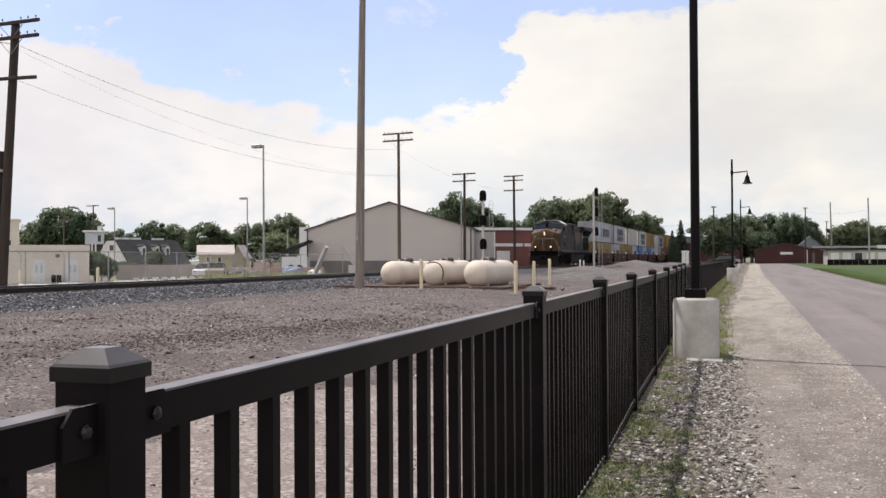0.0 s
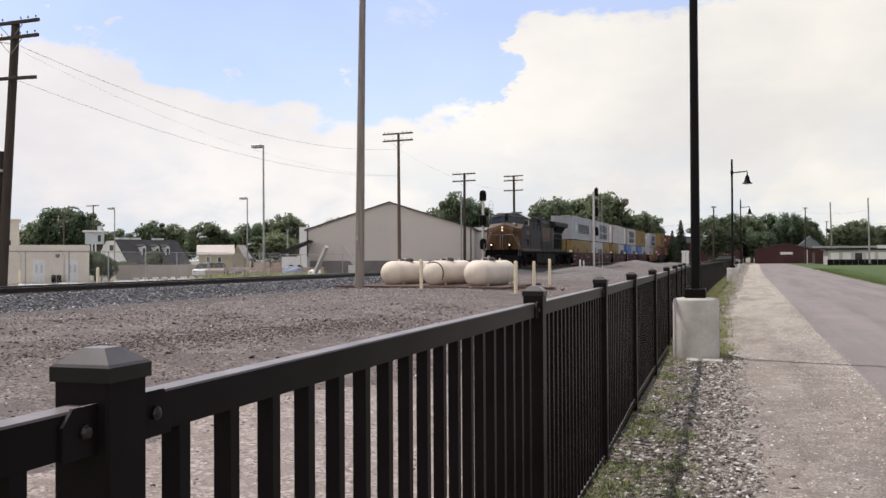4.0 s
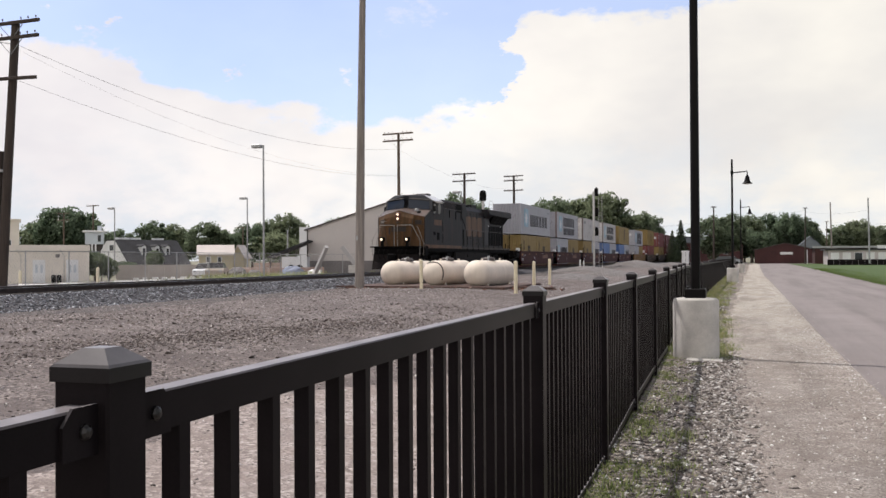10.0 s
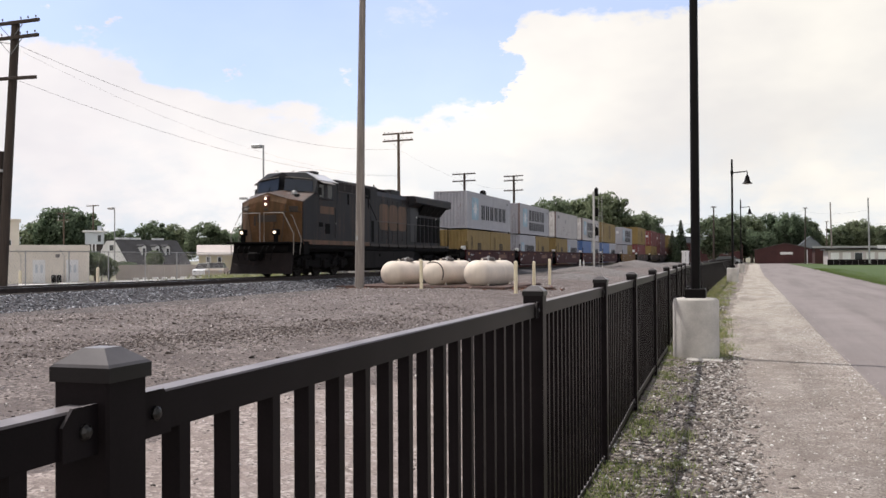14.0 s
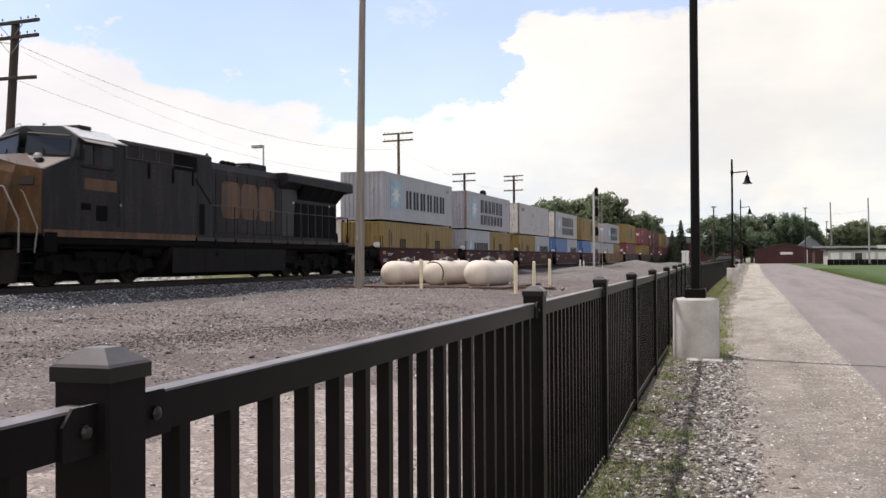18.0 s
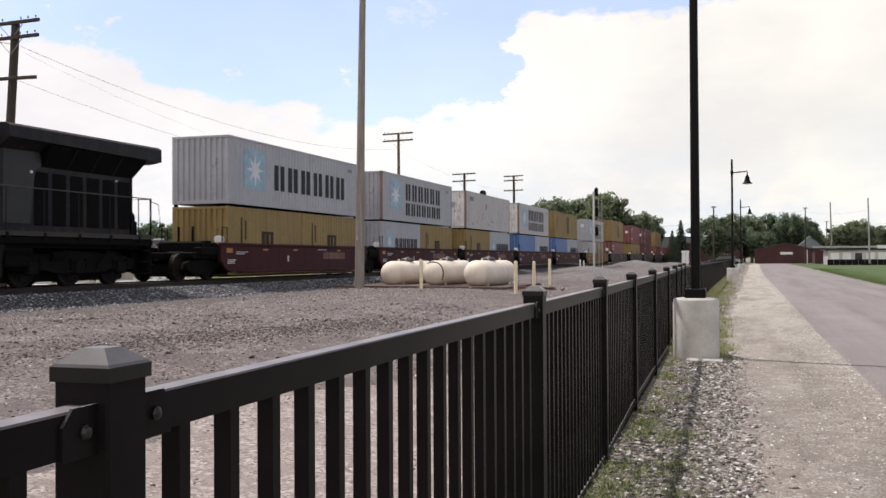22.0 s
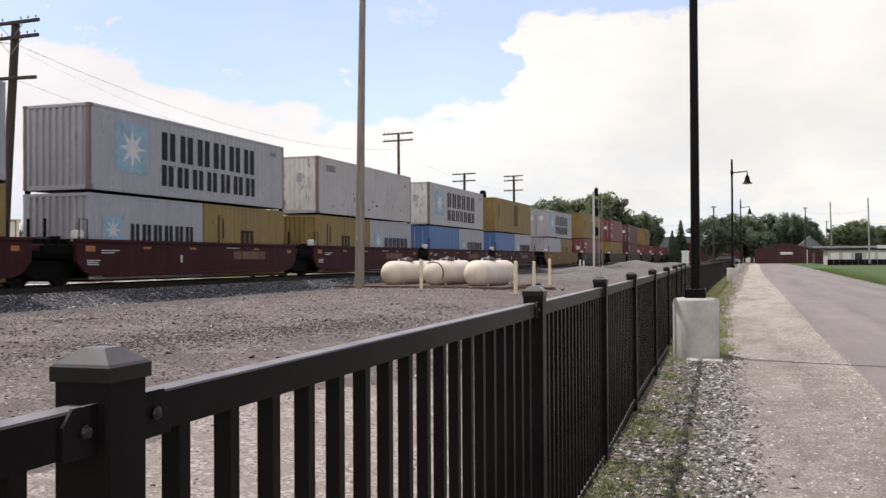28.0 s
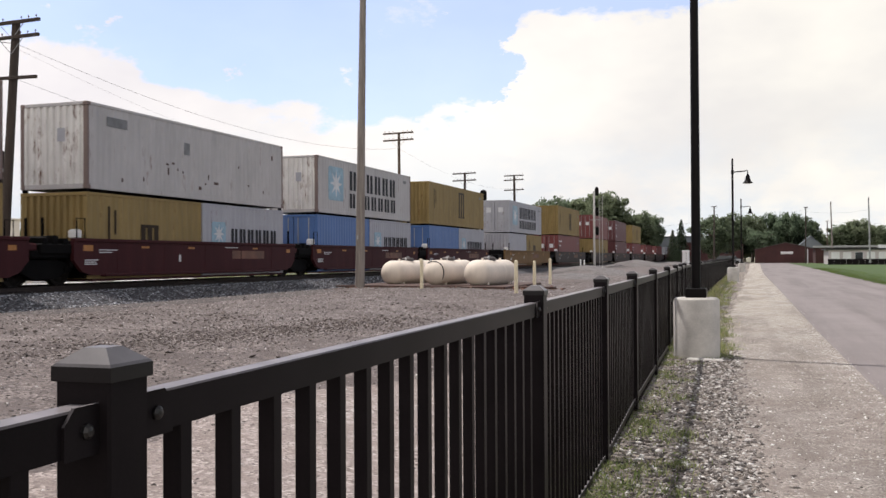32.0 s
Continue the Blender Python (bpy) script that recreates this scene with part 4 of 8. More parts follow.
    # handrails
    for s in (-1, 1):
        part("side_handrail", Geo().tube([(s * 1.48, 9.9, 2.70), (s * 1.48, 22.2, 2.70)], 0.018, 6), HOOD_GREY, loco)
        for y in np.arange(10.2, 22.3, 1.42):
            part("stanchion", Geo().tube([(s * 1.48, y, 1.48), (s * 1.48, y, 2.70)], 0.016, 6), DARK_LOCO, loco)
        part("end_handrail", Geo().tube([(s * 1.48, 0.42, 0.95), (s * 1.5, 0.42, 1.3), (s * 1.5, 0.42, 1.84), (s * 1.03, 0.40, 2.70), (s * 0.98, 0.40, 2.73), (s * 0.1, 0.40, 2.73), (s * 0.1, 0.42, 1.48)], 0.02, 6), STEEL_WHITE, loco, "pale bent front handrail")
        part("cheek_rail", Geo().tube([(s * 1.5, 1.0, 0.95), (s * 1.52, 1.1, 1.63), (s * 1.2, 0.92, 2.6), (s * 1.12, 0.9, 2.66)], 0.016, 6), STEEL_WHITE, loco)
        part("end_handrail", Geo().tube([(s * 1.46, 22.22, 0.5), (s * 1.46, 22.22, 2.68), (s * 1.3, 22.22, 2.7), (s * 0.75, 22.22, 2.7), (s * 0.72, 22.22, 1.5)], 0.022, 6), DARK_LOCO, loco)
        part("coupler_rail", Geo().tube([(s * 1.46, 22.25, 2.62), (s * 1.4, 22.75, 2.55), (s * 1.3, 23.0, 1.9), (s * 1.1, 23.05, 1.45)], 0.014, 6), DARK_LOCO, loco)
        for y0 in (0.5, 21.8):
            for z in (0.30, 0.66, 1.02):
                part("step", Geo().cbox((min(s * 1.05, s * 1.5), y0, z), (max(s * 1.05, s * 1.5), y0 + 0.45, z + 0.04), 0.005), TRUCK_DUST, loco)
            part("step_plate", Geo().box((min(s * 1.02, s * 1.06), y0, 0.30), (max(s * 1.02, s * 1.06), y0 + 0.5, 1.45)), UNDER, loco)
    # pilot, plough, couplers, tank, gear
    part("pilot", Geo().cbox((-1.4, 0.42, 0.75), (1.4, 0.62, 1.46), 0.04), UNDER, loco)
    part("rear_pilot", Geo().cbox((-1.45, 22.1, 0.35), (1.45, 22.3, 1.48), 0.04), UNDER, loco, "dark rear pilot plate")
    for s in (-1, 1):
        part("corner_post", Geo().tube([(s * 1.48, 22.2, 0.3), (s * 1.48, 22.2, 2.72)], 0.03, 6), UNDER, loco)
        part("cable_box", Geo().cbox((s * 0.7 - 0.25, 21.95, 1.48), (s * 0.7 + 0.25, 22.25, 2.0), 0.03), UNDER, loco)
    part("brake_wheel", Geo().lathe((0.55, 0, 2.1), [(0.2, 22.32), (0.24, 22.34), (0.2, 22.36), (0.19, 22.34)], 16, "Y"), UNDER, loco)
    plough = Geo().loft([[(-1.42, 0.42, 1.02), (0, 0.34, 0.92), (1.42, 0.42, 1.02), (1.42, 0.52, 1.02), (0, 0.44, 0.92), (-1.42, 0.52, 1.02)], [(-1.45, 0.36, 0.6), (0, 0.12, 0.5), (1.45, 0.36, 0.6), (1.45, 0.48, 0.6), (0, 0.26, 0.5), (-1.45, 0.48, 0.6)], [(-1.48, 0.24, 0.14), (0, -0.14, 0.14), (1.48, 0.24, 0.14), (1.48, 0.36, 0.14), (0, 0.0, 0.14), (-1.48, 0.36, 0.14)]])
    part("snow_plough", plough, PLOUGH, loco, "scuffed dusty dark snow plough")
    for y0, y1 in ((-0.45, 0.45), (22.3, 23.7)):
        part("coupler", Geo().cbox((-0.14, y0, 0.72), (0.14, y1, 1.02), 0.05), UNDER, loco)
        part("knuckle", Geo().cbox((-0.22, y0 - 0.05 if y0 < 1 else y1 - 0.3, 0.68), (0.22, y0 + 0.25 if y0 < 1 else y1, 1.06), 0.07), UNDER, loco)
        for s in (-1, 1):
            for x in (0.32, 0.55, 0.85):
                yy = y0 + 0.42 if y0 < 1 else y0 + 0.1
                d = -1 if y0 < 1 else 1
                part("air_hose", Geo().tube([(s * x, yy, 1.3), (s * x, yy + d * .18, 1.2), (s * (x - 0.04), yy + d * .24, 0.95), (s * (x - .1), yy + d * .2, 0.72)], 0.025, 6), UNDER, loco)
    tank = part("fuel_tank", Geo().extrude_y([(-1.3, 0.62), (-1.42, 1.0), (-1.42, 1.19), (1.42, 1.19), (1.42, 1.0), (1.3, 0.62), (0.9, 0.16), (-0.9, 0.16)], 7.5, 15.9), TANK_GREY, loco, "dusty dark fuel tank")
    for s in (-1, 1):
        part("side_panel", Geo().cbox((min(s * 1.40, s * 1.46), 7.6, 0.28), (max(s * 1.40, s * 1.46), 15.8, 1.17), 0.03), TANK_GREY, tank)
        for y in (9.6, 12.4, 14.4):
            part("tank_seam", Geo().box((min(s * 1.46, s * 1.463), y, 0.3), (max(s * 1.46, s * 1.463), y + 0.02, 1.15)), UNDER, tank)
        part("filler_cap", Geo().lathe((0, 10.4, 0.95), [(0.08, s * 1.45), (0.08, s * 1.5), (0.02, s * 1.51)], 10, "X"), UNDER, tank)
        for y in (6.6, 16.5):
            part("air_reservoir", Geo().tube([(s * 1.2, y - .5, 1.0), (s * 1.2, y + .5, 1.0)], 0.16, 10), UNDER, loco)
    for yc in (4.15, 19.1):
        loco_truck(loco, yc)
    # the body is a little shorter than the sum of its parts
    s = Matrix.Translation((0, 22.3, 0)) @ Matrix.Diagonal((1, 0.977, 1, 1)) @ Matrix.Translation((0, -22.3, 0))
    for ob in loco.children:
        if ob.name.startswith("truck"):
            ob.matrix_basis = Matrix.Translation((0, 22.3 - (22.3 - ob.location.y) * 0.977, 0))
        else:
            ob.matrix_basis = s @ ob.matrix_basis
    TRAIN.append((loco, -27.35))


def paint_set():
    return {
        "grey": steel_paint("silver_grey_container_paint", (0.37, 0.368, 0.405), 0.9, 1, 0.5, 0.4, 0.86, 1.1, 3.0, 0.53, (6.0, 0.6)),
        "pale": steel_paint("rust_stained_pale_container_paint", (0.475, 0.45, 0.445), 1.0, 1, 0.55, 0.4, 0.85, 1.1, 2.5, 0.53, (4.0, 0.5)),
        "yellow": steel_paint("mustard_container_paint", (0.29, 0.208, 0.088), 0.8, 1, 0.55, 0.6, 0.78, 1.12, 3.0, 0.53, (7.0, 0.6)),
        "blue": steel_paint("bright_blue_container_paint", (0.07, 0.15, 0.36), 0.3, 1, 0.5, 0.2),
        "red": steel_paint("brick_red_container_paint", (0.16, 0.03, 0.029), 0.4, 1, 0.5, 0.2),
        "maroon": steel_paint("maroon_container_paint", (0.10, 0.025, 0.028), 0.4, 1, 0.5, 0.2),
    }


PAINT = paint_set()
# Rust streaks over a base lightened for the light on the front ends.
END_RUST_LIT = steel_paint("rust_streaked_lit_end_paint", (0.78, 0.755, 0.73), 1.0, 1.25, 0.6, 0.4, 0.8, 1.1, 5.0, 0.5, (5.5, 0.4))
RUSTPOST = steel_paint("rusting_corner_post", (0.2, 0.145, 0.13), 0.9, 1, 0.8, 0.5)
SIGN_DARK = surface("dark_grey_lettering", (0.012, 0.013, 0.02), 0.5, 0, 40, 3, 0.25, 0)
FADED_GREY = surface("faded_grey_marking", (0.2, 0.2, 0.205), 0.6, 0, 40, 3, 0.25, 0)
ORANGE_MARK = surface("orange_reflector_paint", (0.38, 0.15, 0.025), 0.5, 0, 40, 3, 0.25, 0)
BROWN_MARK = surface("faint_gold_brown_lettering", (0.15, 0.062, 0.035), 0.6, 0, 30, 2, 0.4, 0)
SIGN_BLUE = surface("sky_blue_emblem_paint", (0.26, 0.40, 0.50), 0.5, 0, 40, 3, 0.2, 0)
SIGN_WHITE = surface("white_emblem_paint", (0.6, 0.6, 0.61), 0.5, 0, 40, 3, 0.12, 0)
SIGN_BROWN = surface("dark_brown_lettering", (0.028, 0.017, 0.009), 0.5, 0, 40, 3, 0.25, 0)
WELL_RED = steel_paint("brown_red_well_car_paint", (0.05, 0.0115, 0.0135), 0.5, 1, 0.6, 0.5)
WELL_TAN = steel_paint("tan_well_car_paint", (0.19, 0.11, 0.045), 0.5, 1, 0.6, 0.4)
WELL_DARK = steel_paint("grey_brown_well_car_paint", (0.06, 0.05, 0.045), 0.5, 1, 0.6, 0.4)
for m_ in (WELL_RED, WELL_TAN, WELL_DARK, PAINT["yellow"], SIGN_BROWN, SIGN_DARK):
    m_.node_tree.nodes["Principled BSDF"].inputs["Specular IOR Level"].default_value = 0.12
CW = 1.219
DATA = {}


def shared(key, make):
    if key not in DATA:
        DATA[key] = make()
    return DATA[key]


def ribbed(length, z0, z1, x, pitch=0.278, deep=0.013):
    """A corrugated wall along Y whose outer ribs lie at x."""
    s = 1 if x > 0 else -1
    g, n = Geo(), int((length - 0.32) / pitch)
    y, step = 0.10, (length - 0.20) / n
    prof = []
    for k in range(n):
        prof += [(x, y), (x, y + step * 0.25), (x - s * deep, y + step * 0.5), (x - s * deep, y + step * 0.75)]
        y += step
    prof.append((x, y))
    g.loft([[(a, b, z0) for a, b in prof], [(a, b, z1) for a, b in prof], [(a - s * 0.01, b, z1) for a, b in prof], [(a - s * 0.01, b, z0) for a, b in prof]], False, False)
    return g


def container(paint, length, place, base, mark="", doors=False, post=None, CH=2.591):
    colour = {"grey": "silver-grey", "pale": "rust-streaked pale grey", "yellow": "mustard-yellow", "blue": "bright blue", "red": "brick-red", "maroon": "maroon"}[paint]
    size = "forty-foot" if length > 8 else "twenty-foot"
    lab = f"{colour} {size} shipping container" + (" with forward doors" if doors else "") + (" stacked on top" if base > 2 else " in well car")
    box = thing("shipping_container", lab, "shipping container", group="containers of the train")
    m, pm = PAINT[paint], post or PAINT[paint]
    k = (paint, round(length, 1), CH)
    for s in (-1, 1):
        part("side_wall", shared((*k, "side", s), lambda: ribbed(length, 0.16, CH - 0.09, s * (CW - 0.012)).mesh("side_wall", m)), m, box)
        for z0, z1 in ((0.0, 0.16), (CH - 0.09, CH)):
            part("side_rail", shared((*k, "rail", s, z0), lambda: Geo().cbox((min(s * CW, s * (CW - .07)), 0.16, z0), (max(s * CW, s * (CW - .07)), length - 0.16, z1), 0.01).mesh("side_rail", m)), m, box)
        for e in (0.0, length - 0.16):
            part("corner_post", shared((pm.name, "post", s, e > 0, length, CH), lambda: Geo().cbox((min(s * CW, s * (CW - .14)), e if e == 0 else e + .06, 0.12), (max(s * CW, s * (CW - .14)), e + 0.10 if e == 0 else e + .16, CH - 0.12), 0.012).mesh("corner_post", pm)), pm, box)
            for z in (0.0, CH - 0.115):
                part("corner_casting", shared((pm.name, "cast", s, e > 0, length, z), lambda: Geo().cbox((min(s * (CW + .002), s * (CW - .16)), e - .002, z), (max(s * (CW + .002), s * (CW - .16)), e + .178 if e == 0 else e + .162, z + 0.117), 0.012).mesh("corner_casting", pm)), pm, box)
    part("roof", shared((*k, "roof"), lambda: Geo().box((-CW + .06, 0.1, CH - 0.05), (CW - .06, length - .1, CH - 0.025)).mesh("roof", m)), m, box)
    part("floor", shared((*k, "floor"), lambda: Geo().box((-CW + .06, 0.1, 0.1), (CW - .06, length - .1, 0.15)).mesh("floor", UNDER)), UNDER, box)
    for e, front in ((0.0, True), (length, False)):
        d = 1 if front else -1
        for z0, z1 in ((0.0, 0.14), (CH - 0.1, CH)):
            part("end_beam", shared((*k, "beam", front, z0), lambda: Geo().cbox((-CW + .16, min(e, e + d * .1), z0), (CW - .16, max(e, e + d * .1), z1), 0.01).mesh("end_beam", m)), m, box)
        if doors == front:
            for s in (-1, 1):
                door = part("door", shared((*k, "door", s, front), lambda: Geo().cbox((min(s * .02, s * 1.06), min(e + d * .03, e + d * .1), 0.15), (max(s * .02, s * 1.06), max(e + d * .03, e + d * .1), CH - .11), 0.012).mesh("door", m)), m, box)
                for x in (0.25, 0.78):
                    part("lock_rod", shared((*k, "rod", s, x, front), lambda: Geo().tube([(s * x, e + d * 0.005, 0.2), (s * x, e + d * 0.005, CH - .15)], 0.022, 6).mesh("lock_rod", GALV)), GALV, door)
                if doors and length > 8:
                    part("placard", shared((*k, "card", s), lambda: Geo().box((s * .5 - .19, -0.006, 1.6), (s * .5 + .19, 0.028, 2.0)).mesh("placard", SIGN_WHITE)), SIGN_WHITE, door)
        else:
            def end():
                g, n = Geo(), 9
                prof, step = [], (2 * CW - 0.28) / n
                for j in range(n):
                    x = -CW + .14 + j * step
                    y0, y1 = e + d * 0.012, e + d * 0.085
                    prof += [(x, y0), (x + step * .35, y0), (x + step * .5, y1), (x + step * .85, y1)]
                prof.append((CW - .14, e + d * 0.012))
                g.loft([[(a, b, 0.14) for a, b in prof], [(a, b, CH - .1) for a, b in prof], [(a, b + d * .01, CH - .1) for a, b in prof], [(a, b + d * .01, .14) for a, b in prof]], False, False)
                return g.mesh("end_wall", END_RUST_LIT if paint == "pale" else m)
            wall = part("end_wall", shared((*k, "end", front), end), m, box, "rust-streaked end wall, painted lighter as the better-lit end" if paint == "pale" else "")
            if paint == "pale" and front:
                part("placard", shared(("endcard",), lambda: Geo().box((0.14, 0.004, 1.42), (0.42, 0.03, 1.82)).mesh("placard", PAINT["grey"])), PAINT["grey"], wall, "faded grey placard")
    if base > 2:
        for s in (-1, 1):
            for y in (0.1, length - 0.1):
                part("twist_lock", shared(("lock", s), lambda: Geo().cbox((s * 1.12 - 0.06, -0.07, -0.102), (s * 1.12 + 0.06, 0.07, 0.004), 0.012).mesh("twist_lock", UNDER)), UNDER, box, "dark steel twist lock", at=(0, y, 0))
    # markings on both sides: emblem and lettering as plain shapes
    for s in (-1, 1):
        fl = lambda a, b: sorted((s * a, s * b))
        o = CW - 0.006
        if mark in ("one", "two"):
            k0 = 0.96 if length > 8 else 0.54
            yb, zc = (1.2, 1.42) if length > 8 else (0.62, 1.5)
            x0, x1 = fl(o - 0.01, o + 0.004)
            h, rc = 0.83 * k0, 0.16 * k0
            em = part("emblem", shared(("em", s, length), lambda: Geo().extrude_x([(yb + 0.875 * k0 + a * (0.875 * k0 - rc) + rc * math.cos(q), zc + b * (h - rc) + rc * math.sin(q)) for a, b, q0 in ((1, 1, 0), (-1, 1, 90), (-1, -1, 180), (1, -1, 270)) for q in (math.radians(q0 + 22.5 * i) for i in range(5))], x0, x1).mesh("emblem", SIGN_BLUE)), SIGN_BLUE, box, "sky-blue square emblem panel")
            def star():
                pts = []
                for j in range(16):
                    r = (0.7 if j % 2 == 0 else 0.26) * k0
                    q = math.pi / 8 * j
                    pts.append((yb + 0.875 * k0 + r * math.sin(q), zc + r * math.cos(q)))
                return Geo().extrude_x(pts, *fl(o + 0.004, o + 0.009)).mesh("star", SIGN_WHITE)
            part("star", shared(("star", s, length), star), SIGN_WHITE, em, "white star shape")
            rows = [(0.28 if mark == "two" else -0.18, 6, 0.47 if mark == "two" else 0.52)] + ([(-0.74, 7, 0.35)] if mark == "two" else [])
            for zr, count, hh in rows:
                y0, y1 = (3.6, 10.9) if length > 8 else (1.95, 5.6)
                if mark == "two":
                    y1 -= 0.9
                step = (y1 - y0) / count
                for j in range(count):
                    def letter(j=j, zr=zr, hh=hh, y0=y0, step=step):
                        g = Geo()
                        a, w, c = y0 + j * step, step * 0.78, zc + zr * k0
                        hz = hh * (1 if length > 8 else 0.62)
                        xs = fl(o, o + 0.005)
                        for p in (0.04, 0.58):
                            g.box((xs[0], a + w * p, c - hz), (xs[1], a + w * (p + 0.36), c + hz))
                        return g.mesh("lettering_block", SIGN_DARK)
                    part("lettering_block", shared(("let", s, length, mark, zr, j), letter), SIGN_DARK, box, "dark grey bars in place of a letter")
        elif mark == "m":
            yc, zc, hw, hv = (6.7, 1.42, 0.6, 0.75) if length > 8 else (3.05, 1.3, 0.47, 0.3)
            def sign():
                g = Geo()
                xs = fl(o, o + 0.005)
                for a in (-hw, -0.12, hw - 0.24):
                    g.box((xs[0], yc + a, zc - hv), (xs[1], yc + a + 0.24, zc + hv))
                    g.box((xs[0], yc + a - 0.06, zc - hv - 0.1), (xs[1], yc + a + 0.3, zc - hv))
                g.box((xs[0], yc - hw, zc + hv), (xs[1], yc + hw, zc + hv + 0.1))
                return g.mesh("lettering_block", SIGN_BROWN)
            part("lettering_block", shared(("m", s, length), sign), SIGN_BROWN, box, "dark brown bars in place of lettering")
            for j, (py, z0, z1) in enumerate(((0.95, 1.0, 2.2), (1.25, 1.35, 2.1))):
                part("code_strip", shared(("strip", s, j), lambda: Geo().box((fl(o, o + .004)[0], py, z0), (fl(o, o + .004)[1], py + .1, z1)).mesh("code_strip", SIGN_BROWN)), SIGN_BROWN, box, "upright unreadable code as a bar")
        if length > 8:
            if paint == "pale" and not mark:
                for j, (py, pz, pw, ph) in enumerate(((5.0, 1.5, 0.35, 0.42), (3.95, 1.05, 0.25, 0.1), (4.3, 1.1, 0.22, 0.12), (5.9, 0.35, 0.3, 0.2), (6.5, 0.75, 0.12, 0.3), (9.3, 0.7, 0.2, 0.1), (2.7, 0.4, 0.1, 0.25), (11.2, 1.9, 0.2, 0.3), (4.05, 0.72, 0.12, 0.4), (4.6, 0.9, 0.1, 0.16), (4.9, 0.85, 0.12, 0.14), (6.3, 0.55, 0.14, 0.12), (6.9, 0.6, 0.5, 0.16), (8.6, 1.35, 0.12, 0.14), (1.6, 0.3, 0.14, 0.2), (10.5, 0.5, 0.1, 0.2))):
                    part("scuff", shared(("scuff", s, j), lambda: Geo().box((fl(o, o + .004)[0], py, pz), (fl(o, o + .004)[1], py + pw * (1 if j == 0 else 0.6), pz + ph * (1 if j == 0 else 0.6))).mesh("scuff", FADED_GREY if j == 0 else RUSTY)), RUSTY, box, "rusty scuff or patch")
            yy = 0.9 if paint == "pale" and not mark else 11.0
            part("code_bars", shared(("code", s, yy), lambda: Geo().box((fl(o, o + .004)[0], yy, 1.95 if yy < 1 else 2.1), (fl(o, o + .004)[1], yy + (1.0 if yy < 1 else .5), 2.25)).mesh("code_bars", FADED_GREY)), FADED_GREY, box, "unreadable code as a bar")
        if paint in ("red", "maroon") and length > 8:
            for j, (py, pz, pw) in enumerate(((0.45, 2.2, 1.5), (0.45, 1.75, 1.0), (0.6, 0.75, 0.9), (0.6, 0.5, 1.3))):
                part("code_bars", shared(("redcode", s, j), lambda: Geo().box((fl(o, o + .004)[0], py, pz), (fl(o, o + .004)[1], py + pw, pz + .14)).mesh("code_bars", SIGN_WHITE)), SIGN_WHITE, box, "unreadable white code as a bar")
    TRAIN.append((box, place))
    box["base"] = base
    return box


